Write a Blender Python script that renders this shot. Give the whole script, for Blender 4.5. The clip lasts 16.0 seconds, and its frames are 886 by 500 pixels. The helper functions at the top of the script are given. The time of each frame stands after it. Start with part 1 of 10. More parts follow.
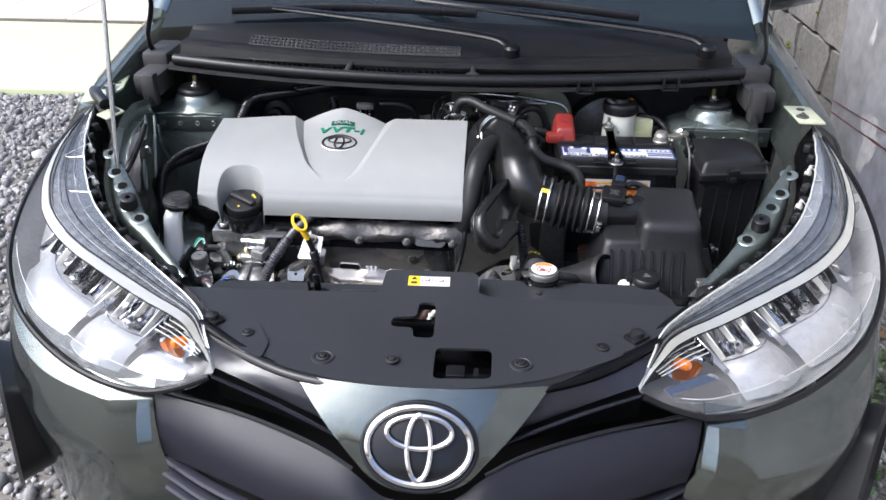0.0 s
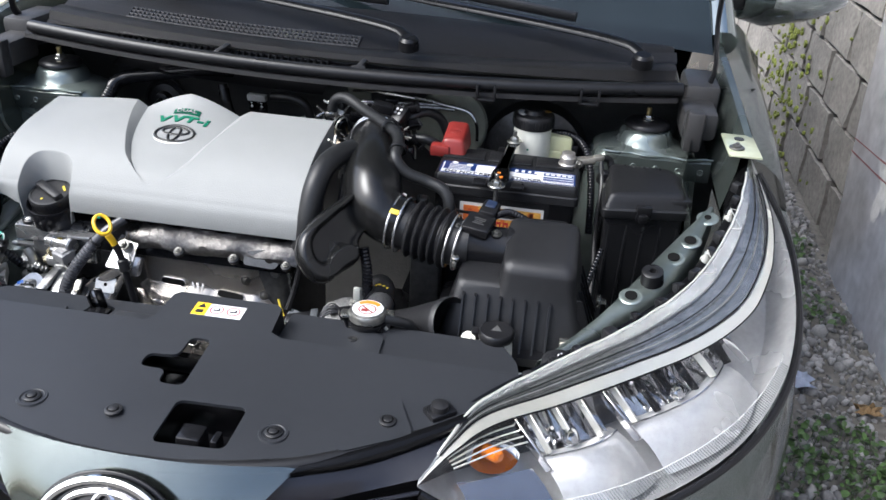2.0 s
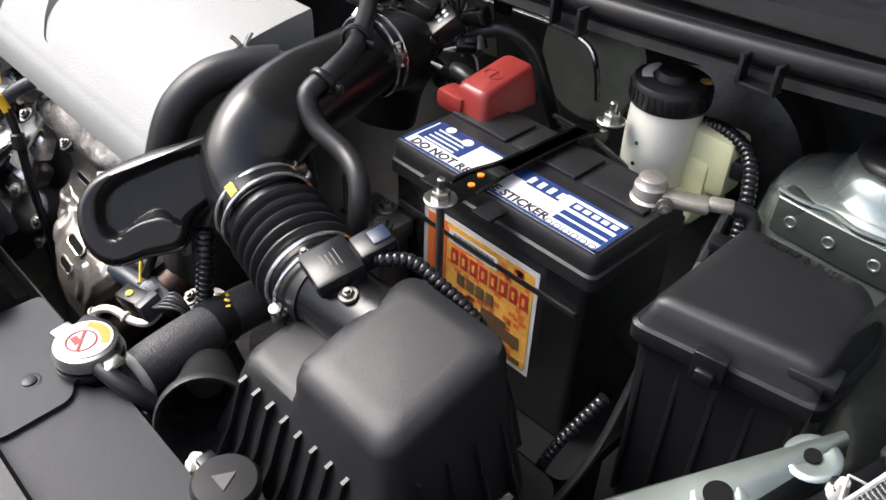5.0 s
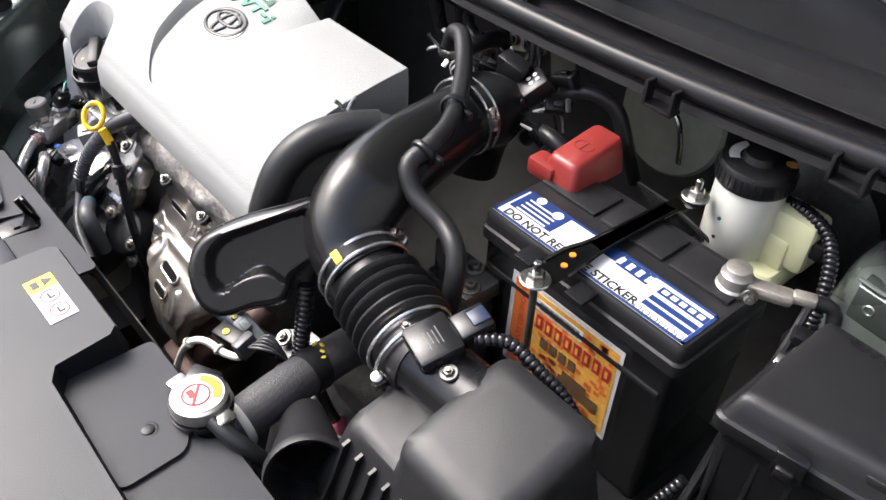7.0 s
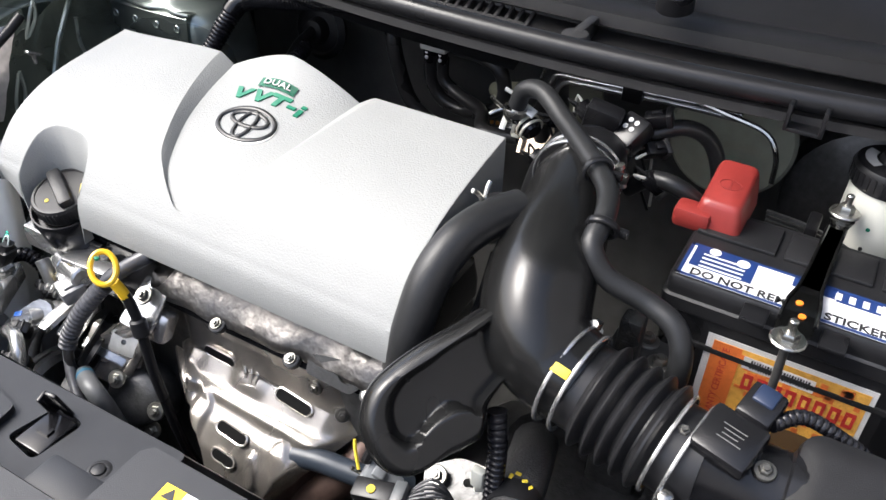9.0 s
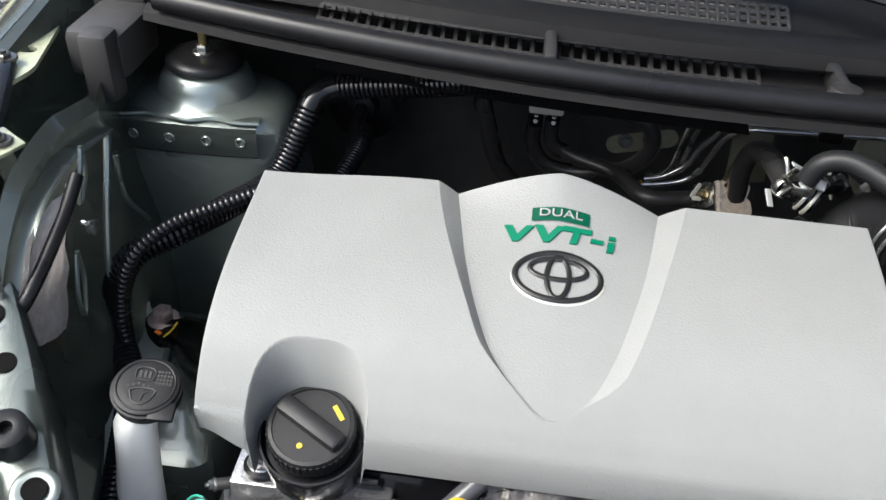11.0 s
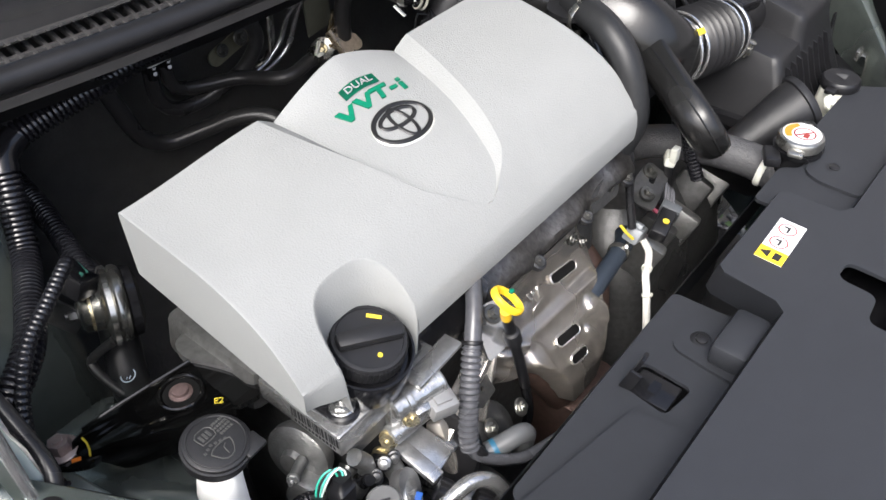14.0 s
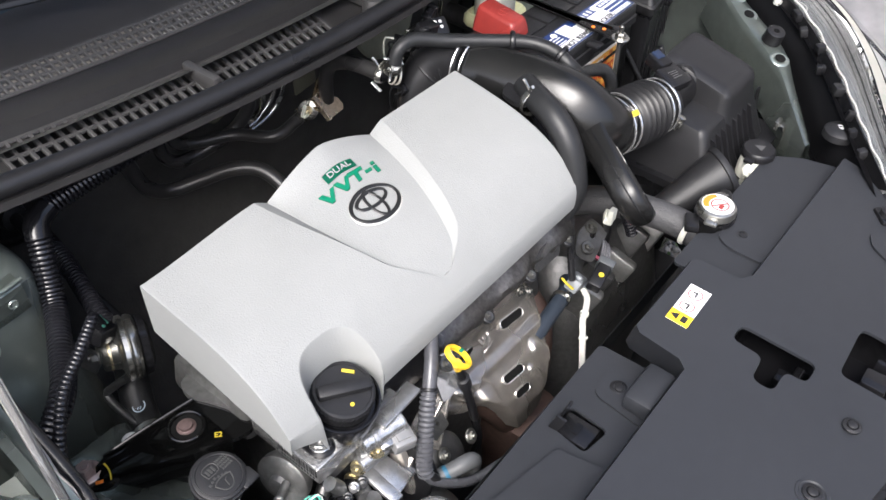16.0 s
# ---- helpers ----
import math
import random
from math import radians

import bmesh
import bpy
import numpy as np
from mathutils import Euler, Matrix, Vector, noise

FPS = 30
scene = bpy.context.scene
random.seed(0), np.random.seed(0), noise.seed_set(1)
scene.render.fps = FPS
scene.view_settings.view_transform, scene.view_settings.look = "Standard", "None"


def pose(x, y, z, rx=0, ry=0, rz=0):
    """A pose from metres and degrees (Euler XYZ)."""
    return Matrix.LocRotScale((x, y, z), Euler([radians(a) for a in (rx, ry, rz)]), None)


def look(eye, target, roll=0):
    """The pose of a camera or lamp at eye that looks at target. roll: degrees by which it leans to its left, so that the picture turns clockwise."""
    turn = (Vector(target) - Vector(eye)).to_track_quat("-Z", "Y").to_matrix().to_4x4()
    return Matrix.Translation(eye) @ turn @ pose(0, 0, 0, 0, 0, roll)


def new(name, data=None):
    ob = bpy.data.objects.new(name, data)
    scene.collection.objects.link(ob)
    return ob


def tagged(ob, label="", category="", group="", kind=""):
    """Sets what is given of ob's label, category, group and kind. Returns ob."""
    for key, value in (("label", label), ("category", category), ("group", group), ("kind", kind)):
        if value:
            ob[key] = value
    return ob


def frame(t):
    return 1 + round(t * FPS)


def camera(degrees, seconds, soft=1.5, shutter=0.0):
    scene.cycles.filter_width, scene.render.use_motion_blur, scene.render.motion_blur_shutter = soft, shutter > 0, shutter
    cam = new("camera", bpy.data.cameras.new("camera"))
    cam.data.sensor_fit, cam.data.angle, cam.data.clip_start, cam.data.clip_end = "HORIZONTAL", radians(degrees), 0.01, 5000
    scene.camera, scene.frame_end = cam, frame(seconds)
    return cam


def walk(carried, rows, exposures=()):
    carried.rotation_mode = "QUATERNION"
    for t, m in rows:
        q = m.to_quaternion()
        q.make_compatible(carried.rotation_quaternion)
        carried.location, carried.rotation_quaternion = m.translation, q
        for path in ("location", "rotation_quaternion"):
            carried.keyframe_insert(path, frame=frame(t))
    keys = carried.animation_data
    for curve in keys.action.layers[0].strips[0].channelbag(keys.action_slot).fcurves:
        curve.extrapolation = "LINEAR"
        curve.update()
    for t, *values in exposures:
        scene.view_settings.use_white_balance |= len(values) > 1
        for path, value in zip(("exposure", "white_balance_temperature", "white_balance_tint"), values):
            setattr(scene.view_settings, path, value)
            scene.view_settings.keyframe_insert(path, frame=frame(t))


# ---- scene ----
cam = camera(56.0, 16.0)
PATH = [
    (0, (0.093, -0.141, 1.495), (-0.011, 1.613, 0.541), 0.5),
    (0.5, (0.162, -0.21, 1.494), (0.065, 1.552, 0.553), -0.0),
    (1, (0.327, -0.199, 1.489), (0.23, 1.563, 0.547), 2.8),
    (1.5, (0.384, -0.083, 1.472), (0.24, 1.676, 0.531), 4.2),
    (2, (0.42, 0.154, 1.403), (0.175, 1.903, 0.464), 3.5),
    (2.5, (0.508, 0.353, 1.37), (0.011, 2.033, 0.404), -1.1),
    (3, (0.613, 0.521, 1.342), (-0.086, 2.085, 0.309), 0.5),
    (3.5, (0.606, 0.651, 1.309), (-0.12, 2.166, 0.223), 0.4),
    (4, (0.629, 0.771, 1.262), (-0.231, 2.182, 0.135), 0.7),
    (4.2, (0.663, 0.834, 1.247), (-0.293, 2.167, 0.103), 0.9),
    (6.3, (0.731, 0.996, 1.339), (-0.414, 2.001, 0.043), 2.3),
    (6.5, (0.718, 0.976, 1.35), (-0.427, 1.986, 0.06), 2.7),
    (7, (0.659, 0.934, 1.356), (-0.467, 1.958, 0.059), 3.3),
    (7.5, (0.584, 0.881, 1.344), (-0.485, 1.986, 0.064), 3.2),
    (8, (0.496, 0.833, 1.325), (-0.478, 2.032, 0.054), 3.7),
    (8.5, (0.412, 0.785, 1.317), (-0.457, 2.104, 0.089), 3.3),
    (9, (0.325, 0.806, 1.313), (-0.442, 2.207, 0.108), 2.2),
    (9.5, (0.185, 0.838, 1.306), (-0.544, 2.267, 0.111), -0.1),
    (10, (0.067, 0.841, 1.309), (-0.587, 2.303, 0.11), -0.0),
    (10.2, (-0.015, 0.826, 1.307), (-0.591, 2.322, 0.111), 0.6),
    (12.3, (-0.494, 0.929, 1.306), (0.198, 2.340, 0.068), 4.4),
    (12.5, (-0.551, 0.936, 1.305), (0.237, 2.297, 0.069), 2.9),
    (13, (-0.658, 0.942, 1.321), (0.37, 2.098, 0.053), 1.4),
    (13.5, (-0.681, 0.93, 1.323), (0.461, 1.971, 0.053), 0.1),
    (14, (-0.67, 0.899, 1.341), (0.461, 1.857, -0.002), -1.6),
    (14.5, (-0.675, 0.87, 1.373), (0.466, 1.781, 0.006), -2.7),
    (15, (-0.696, 0.853, 1.391), (0.44, 1.759, 0.016), -3.0),
    (15.5, (-0.699, 0.847, 1.457), (0.428, 1.745, 0.07), -1.7),
    (16, (-0.699, 0.853, 1.513), (0.436, 1.746, 0.13), 1.1),
]
walk(cam, [(t, look(eye, target, roll)) for t, eye, target, roll in PATH],
     exposures=[(0.0, 1.46, 5700, 8), (1.5, 1.44, 5640, 5), (2.5, 1.54, 5820, 6), (3.5, 1.60, 6000, 7), (7.0, 1.92, 6150, 9), (8.5, 1.89, 6120, 8), (9.5, 1.72, 6000, 5), (10.0, 1.55, 6010, 4), (13.0, 1.42, 6060, 4), (14.5, 1.72, 6010, 8), (16.0, 1.68, 6000, 8)])

# ---- world and sun ----
world = bpy.data.worlds.new("sky")
scene.world = world
world.use_nodes = True
wn = world.node_tree.nodes
sky = wn.new("ShaderNodeTexSky")
sky.sky_type, sky.sun_disc = "NISHITA", False
sky.sun_elevation, sky.sun_rotation = radians(50), radians(245)
sky.air_density, sky.dust_density = 0.7, 7.0
wn["Background"].inputs["Strength"].default_value = 0.15
world.node_tree.links.new(sky.outputs[0], wn["Background"].inputs["Color"])
sun = new("sun", bpy.data.lights.new("sun", "SUN"))
sun.data.energy, sun.data.angle, sun.data.color = 0.75, radians(30), (1.0, 0.985, 0.96)
sun.matrix_world = look((-2.6, -0.1, 4.2), (0, 1.2, 0.8))


# ---- materials ----
def mat(name, color, rough=0.5, metal=0.0, var=0.12, scale=30.0, bump=0.0, bscale=400.0, coat=0.0, trans=0.0, ior=1.45, alpha=1.0, spread=0.08, island=0.0, spec=0.5):
    """A node material: base colour varied at two scales, roughness varied, fine relief."""
    m = bpy.data.materials.new(name)
    m.use_nodes = True
    n, l = m.node_tree.nodes, m.node_tree.links
    b = n["Principled BSDF"]
    b.inputs["Metallic"].default_value = metal
    b.inputs["IOR"].default_value = ior
    b.inputs["Specular IOR Level"].default_value = spec
    b.inputs["Coat Weight"].default_value = coat
    b.inputs["Coat Roughness"].default_value = 0.04
    b.inputs["Transmission Weight"].default_value = trans
    b.inputs["Alpha"].default_value = alpha
    tc = n.new("ShaderNodeTexCoord")

    def tex(sc, detail=4.0):
        t = n.new("ShaderNodeTexNoise")
        t.inputs["Scale"].default_value, t.inputs["Detail"].default_value = sc, detail
        l.new(tc.outputs["Object"], t.inputs["Vector"])
        return t.outputs["Fac"]

    big, small = tex(scale * 0.22, 3.0), tex(scale * 3.0, 5.0)
    add = n.new("ShaderNodeMath")
    add.operation = "ADD"
    l.new(big, add.inputs[0]), l.new(small, add.inputs[1])
    fac = add.outputs[0]
    ramp = n.new("ShaderNodeMapRange")
    ramp.inputs["From Min"].default_value, ramp.inputs["From Max"].default_value = 0.6, 1.4
    ramp.inputs["To Min"].default_value, ramp.inputs["To Max"].default_value = 1 - var, 1 + var
    l.new(fac, ramp.inputs["Value"])
    value = ramp.outputs[0]
    if island:
        rnd = n.new("ShaderNodeNewGeometry")
        isl = n.new("ShaderNodeMapRange")
        isl.inputs["To Min"].default_value, isl.inputs["To Max"].default_value = 1 - island, 1 + island
        l.new(rnd.outputs["Random Per Island"], isl.inputs["Value"])
        mul = n.new("ShaderNodeMath")
        mul.operation = "MULTIPLY"
        l.new(value, mul.inputs[0]), l.new(isl.outputs[0], mul.inputs[1])
        value = mul.outputs[0]
    vm = n.new("ShaderNodeVectorMath")
    vm.operation = "SCALE"
    vm.inputs[0].default_value = color
    l.new(value, vm.inputs["Scale"])
    l.new(vm.outputs[0], b.inputs["Base Color"])
    rr = n.new("ShaderNodeMapRange")
    rr.inputs["From Min"].default_value, rr.inputs["From Max"].default_value = 0.3, 0.7
    rr.inputs["To Min"].default_value, rr.inputs["To Max"].default_value = max(0.0, rough - spread), min(1.0, rough + spread)
    l.new(big, rr.inputs["Value"])
    l.new(rr.outputs[0], b.inputs["Roughness"])
    if bump:
        bt = tex(bscale, 2.0)
        bn = n.new("ShaderNodeBump")
        bn.inputs["Strength"].default_value, bn.inputs["Distance"].default_value = bump, 0.002
        l.new(bt, bn.inputs["Height"])
        l.new(bn.outputs[0], b.inputs["Normal"])
    return m


PAINT = mat("grey_green_metallic_paint", (0.30, 0.335, 0.315), 0.13, 0.95, 0.04, 12, coat=1.0, spread=0.02, bump=0.015, bscale=1800)
# Thin bay paint, its colour darkened for the unlit inner wings and side member.
PAINT_DK = mat("thin_bay_paint_with_shade", (0.165, 0.188, 0.174), 0.20, 0.66, 0.18, 14, coat=0.9, spread=0.08)
ZPALE = mat("pale_yellow_green_zinc", (0.50, 0.52, 0.36), 0.34, 0.35, 0.14, 30, coat=0.3, spread=0.08)
PAINT_IN = mat("thin_grey_green_primer_paint", (0.220, 0.252, 0.233), 0.27, 0.66, 0.15, 14, coat=0.7, spread=0.08)
SILVER = mat("silver_textured_plastic", (0.226, 0.230, 0.225), 0.52, 0.05, 0.05, 8, bump=0.28, bscale=620, spread=0.03, spec=0.24)
BAND = mat("smoked_lamp_band", (0.34, 0.345, 0.34), 0.10, 0.75, 0.4, 30, coat=1.0, spread=0.05)
# Satin bay paint, lightened in colour for the sky reflected on the rails.
RAILP = mat("satin_grey_green_rail_paint", (0.26, 0.295, 0.275), 0.30, 0.75, 0.14, 16, coat=0.6, spread=0.08)
HOLE = mat("unlit_hollow", (0.006, 0.006, 0.006), 0.9, 0, 0.3, 40, spec=0.1)
LIME = mat("pale_lime_stain", (0.58, 0.57, 0.56), 0.85, 0, 0.3, 12, bump=0.3, bscale=90)
BRIGHT = mat("polished_steel_rod", (0.62, 0.62, 0.62), 0.22, 0.9, 0.1, 60)
# Hose black, lightened in colour because little light reaches the bulkhead.
HOSEB = mat("lightened_black_hose", (0.024, 0.0235, 0.0235), 0.30, 0, 0.15, 40, spread=0.06, spec=0.45)
WHITEP = mat("fresh_white_bottle_plastic", (0.90, 0.90, 0.86), 0.38, 0, 0.04, 20, spread=0.05)
UNDER = mat("thin_satin_underside_paint", (0.17, 0.188, 0.178), 0.42, 0.4, 0.08, 14)
SILVER_S = mat("silver_smooth_plastic", (0.33, 0.335, 0.335), 0.34, 0.3, 0.02, 8, bump=0.03, bscale=900, spread=0.03)
SHROUD = mat("grained_black_plastic", (0.0205, 0.0218, 0.0252), 0.44, 0, 0.10, 20, bump=0.16, bscale=1300, spread=0.05, spec=0.36)
GRILLE = mat("satin_slate_grille_plastic", (0.024, 0.025, 0.034), 0.22, 0, 0.08, 15, coat=0.6, spread=0.05)
BUMPER = mat("slate_grey_bumper_plastic", (0.022, 0.023, 0.033), 0.38, 0, 0.08, 15, bump=0.06, bscale=1500, spread=0.05)
BLACK = mat("black_moulded_plastic", (0.008, 0.008, 0.009), 0.28, 0, 0.25, 25, bump=0.05, bscale=900, spread=0.08, spec=0.4)
DUCT = mat("glossy_black_duct_plastic", (0.008, 0.008, 0.008), 0.25, 0, 0.25, 25, bump=0.05, bscale=500, spread=0.06, spec=0.5)
BLACK_M = mat("matt_black_plastic", (0.011, 0.011, 0.012), 0.38, 0, 0.25, 25, bump=0.18, bscale=1500, spread=0.08, spec=0.42)
GLOSS = mat("gloss_black_plastic", (0.007, 0.007, 0.008), 0.18, 0, 0.2, 25, spread=0.06, spec=0.4)
RUBBER = mat("black_rubber", (0.011, 0.011, 0.012), 0.33, 0, 0.25, 40, bump=0.08, bscale=1300, spread=0.1, spec=0.36)
# Cowl black, lightened in colour for the light it would reflect.
COWLP = mat("lightened_black_cowl_plastic", (0.034, 0.033, 0.033), 0.46, 0, 0.15, 20, bump=0.15, bscale=1100, spread=0.08, spec=0.45)
RUBBER_G = mat("dusty_dark_grey_rubber", (0.014, 0.0144, 0.0152), 0.36, 0, 0.25, 40, bump=0.12, bscale=1300, spread=0.1, spec=0.36)
LOOM = mat("corrugated_loom_plastic", (0.009, 0.009, 0.011), 0.22, 0, 0.2, 60, spread=0.06, spec=0.55)
ALU = mat("cast_aluminium", (0.27, 0.27, 0.265), 0.34, 0.85, 0.3, 40, bump=0.3, bscale=320, spread=0.14)
SHIELD = mat("stamped_steel_heat_shield", (0.60, 0.565, 0.52), 0.27, 0.8, 0.16, 22, bump=0.10, bscale=70, spread=0.12)
STEEL = mat("zinc_plated_steel", (0.36, 0.355, 0.33), 0.26, 0.95, 0.3, 60, spread=0.12)
CHROME = mat("bright_chrome", (0.60, 0.60, 0.61), 0.06, 1.0, 0.04, 40, spread=0.03)
MIRROR = mat("vacuum_metallised_reflector", (0.72, 0.72, 0.72), 0.22, 0.5, 0.14, 40, spread=0.08)
BRONZE = mat("heat_tinted_cast_iron", (0.07, 0.045, 0.037), 0.5, 0.6, 0.35, 40, bump=0.2, bscale=300)
ALU_B = mat("machined_aluminium", (0.42, 0.42, 0.415), 0.25, 0.85, 0.28, 40, bump=0.22, bscale=260, spread=0.12)
ZGOLD = mat("gold_passivated_zinc", (0.50, 0.44, 0.29), 0.27, 0.9, 0.2, 60)
LOOM_G = mat("grey_loom_plastic", (0.060, 0.061, 0.067), 0.28, 0, 0.25, 60, spread=0.1)
MOUNTP = mat("thick_gloss_black_enamel", (0.005, 0.005, 0.005), 0.09, 0, 0.2, 25, coat=0.5, spread=0.05, spec=0.35)
BOLTM = mat("dull_zinc_bolt", (0.155, 0.152, 0.142), 0.36, 0.9, 0.3, 80, spread=0.1)
DARKMET = mat("dark_cast_metal", (0.085, 0.085, 0.085), 0.38, 0.7, 0.40, 40, bump=0.2, bscale=300, spread=0.12)
YELLOW = mat("yellow_plastic", (0.80, 0.50, 0.02), 0.35, 0, 0.1, 40)
YELPAINT = mat("yellow_marker_paint", (0.55, 0.42, 0.03), 0.6, 0, 0.15, 80)
RED = mat("red_plastic", (0.21, 0.026, 0.022), 0.42, 0, 0.10, 30, bump=0.05, bscale=900)
NATURAL = mat("milky_white_plastic", (0.62, 0.62, 0.55), 0.4, 0, 0.06, 20, spread=0.05)
NATURAL_Y = mat("yellowed_milky_plastic", (0.58, 0.59, 0.36), 0.4, 0, 0.08, 20, trans=0.15, spread=0.05)
WHITE = mat("white_printed_film", (0.62, 0.62, 0.63), 0.4, 0, 0.03, 30)
BLUE = mat("blue_printed_film", (0.014, 0.034, 0.13), 0.4, 0, 0.08, 30)
ORANGE = mat("orange_printed_card", (0.66, 0.16, 0.03), 0.45, 0, 0.25, 70)
GOLDCARD = mat("amber_printed_card", (0.75, 0.40, 0.07), 0.45, 0, 0.35, 90)
REDPRINT = mat("dark_red_print", (0.42, 0.025, 0.02), 0.45, 0, 0.1, 50)
BLACK_PRINT_HOLLOW = mat("black_print_and_hollow_fill", (0.015, 0.015, 0.016), 0.45, 0, 0.1, 50)
GREENPRINT = mat("green_print", (0.004, 0.13, 0.07), 0.4, 0, 0.1, 50)
WARNYEL = mat("warning_yellow_film", (0.85, 0.55, 0.02), 0.4, 0, 0.05, 50)
WARNORA = mat("warning_orange_film", (0.75, 0.20, 0.02), 0.4, 0, 0.05, 50)
PEWTER = mat("dark_badge_print", (0.016, 0.016, 0.016), 0.28, 0.2, 0.1, 50)
AMBER = mat("amber_bulb", (0.80, 0.20, 0.01), 0.25, 0, 0.1, 50, trans=0.1)
CLEAR = mat("clear_polycarbonate", (0.03, 0.03, 0.032), 0.03, 0, 0.0, 20, alpha=0.10, ior=1.5, spread=0.02)
RIBBED = mat("frosted_clear_rim", (0.62, 0.65, 0.67), 0.10, 0, 0.06, 40, trans=0.92, ior=1.4, spread=0.1)
BEZEL = mat("satin_silver_bezel", (0.80, 0.79, 0.73), 0.20, 0.6, 0.04, 40)
GLASS = mat("tinted_windscreen_glass", (0.02, 0.03, 0.035), 0.02, 0, 0.0, 20, spread=0.01, ior=1.6)
MESHPIPE = mat("braided_hose_sleeve", (0.045, 0.045, 0.047), 0.48, 0, 0.3, 60, bump=0.5, bscale=500)
CONCRETE = mat("smooth_cement_render", (0.46, 0.45, 0.455), 0.8, 0, 0.42, 5, bump=0.35, bscale=70, spread=0.1)
BLOCK = mat("rough_grey_block", (0.185, 0.172, 0.155), 0.92, 0, 0.45, 14, bump=0.9, bscale=110, island=0.15)
MORTAR = mat("old_mortar", (0.17, 0.155, 0.14), 0.95, 0, 0.4, 18, bump=0.8, bscale=120)
SOIL = mat("damp_gravelly_soil", (0.13, 0.12, 0.105), 0.95, 0, 0.5, 16, bump=0.9, bscale=90)
PEBBLE = mat("grey_pebble", (0.20, 0.195, 0.19), 0.8, 0, 0.25, 60, bump=0.3, bscale=300, island=0.55)
LEAF = mat("weed_leaf", (0.065, 0.115, 0.032), 0.5, 0, 0.3, 60, island=0.4)
MOSS = mat("yellow_green_moss", (0.14, 0.16, 0.03), 0.9, 0, 0.4, 60, bump=0.8, bscale=200)
PALE = mat("pale_yellow_painted_concrete", (0.48, 0.51, 0.30), 0.7, 0, 0.06, 5, bump=0.1, bscale=80)
TILE = mat("sandy_floor_tile", (0.55, 0.47, 0.38), 0.6, 0, 0.2, 9, bump=0.1, bscale=80, island=0.2)
PAPER = mat("pale_blue_paper_scrap", (0.55, 0.60, 0.72), 0.7, 0, 0.1, 40)
DRYLEAF = mat("dry_litter", (0.30, 0.20, 0.10), 0.8, 0, 0.3, 60, island=0.4)
REDCHALK = mat("faded_red_brush_mark", (0.30, 0.13, 0.13), 0.85, 0, 0.3, 40)


# ---- building helpers ----
def thing(name, label, category, at, group="", kind=""):
    e = new(name)
    e.location = at
    e.empty_display_size = 0.05
    return tagged(e, label, category, group, kind)


def part(name, bm, material, parent=None, label="", smooth=True, sharp=40):
    """Links a bmesh as one mesh object, under a thing or a part."""
    bmesh.ops.recalc_face_normals(bm, faces=bm.faces)
    me = bpy.data.meshes.new(name)
    for f in bm.faces:
        f.smooth = smooth
    if smooth:
        lim = radians(sharp)
        for e in bm.edges:
            if len(e.link_faces) == 2 and e.calc_face_angle(0) > lim:
                e.smooth = False
    bm.to_mesh(me)
    bm.free()
    me.materials.append(material)
    ob = new(name, me)
    if parent:
        ob.parent = parent
        ob.matrix_parent_inverse = Matrix.Translation(-Vector(parent.location))
    if label:
        ob["label"] = label
    return ob


def B():
    return bmesh.new()


def V(*a):
    return Vector(a)


def frame_z(d):
    return Vector(d).normalized().to_track_quat("Z", "Y").to_matrix().to_4x4()


def rings(bm, sections, cap=True, closed=True):
    """Skin between rings of points, all with the same count."""
    vs = [[bm.verts.new(p) for p in s] for s in sections]
    n = len(vs[0])
    for a, b in zip(vs, vs[1:]):
        for i in range(n if closed else n - 1):
            j = (i + 1) % n
            try:
                bm.faces.new((a[i], a[j], b[j], b[i]))
            except ValueError:
                pass
    if cap and closed:
        bm.faces.new(vs[0][::-1])
        bm.faces.new(vs[-1])
    return bm


def circle(c, d, r, seg=16, ry=None, turn=0.0):
    m = frame_z(d)
    out = []
    for i in range(seg):
        a = 2 * math.pi * i / seg + turn
        out.append(Vector(c) + m.to_3x3() @ V(r * math.cos(a), (ry or r) * math.sin(a), 0))
    return out


def lathe(bm, c, d, profile, seg=24):
    """Turned shape: profile of (radius, height) along d from c."""
    d = Vector(d).normalized()
    return rings(bm, [circle(Vector(c) + d * h, d, max(r, 1e-4), seg) for r, h in profile])


def cyl(bm, a, b, r, r2=None, seg=16, bev=0.0):
    a, b = Vector(a), Vector(b)
    h = (b - a).length
    r2 = r if r2 is None else r2
    if bev:
        return lathe(bm, a, b - a, [(r - bev, 0), (r, bev), (r2, h - bev), (r2 - bev, h)], seg)
    return lathe(bm, a, b - a, [(r, 0), (r2, h)], seg)


def smooth_path(pts, n):
    """n points along a Catmull-Rom curve through pts, about evenly spaced."""
    p = [Vector(q) for q in pts]
    p = [2 * p[0] - p[1]] + p + [2 * p[-1] - p[-2]]
    fine = []
    for i in range(1, len(p) - 2):
        for k in range(24):
            t = k / 24
            a, b, c, d = p[i - 1], p[i], p[i + 1], p[i + 2]
            fine.append(0.5 * (2 * b + (c - a) * t + (2 * a - 5 * b + 4 * c - d) * t * t + (3 * b - a - 3 * c + d) * t ** 3))
    fine.append(p[-2])
    acc = [0.0]
    for a, b in zip(fine, fine[1:]):
        acc.append(acc[-1] + (b - a).length)
    out, k = [], 0
    for i in range(n):
        s = acc[-1] * i / (n - 1)
        while k < len(acc) - 2 and acc[k + 1] < s:
            k += 1
        f = (s - acc[k]) / max(acc[k + 1] - acc[k], 1e-9)
        out.append(fine[k].lerp(fine[k + 1], min(1.0, f)))
    return out, acc[-1]


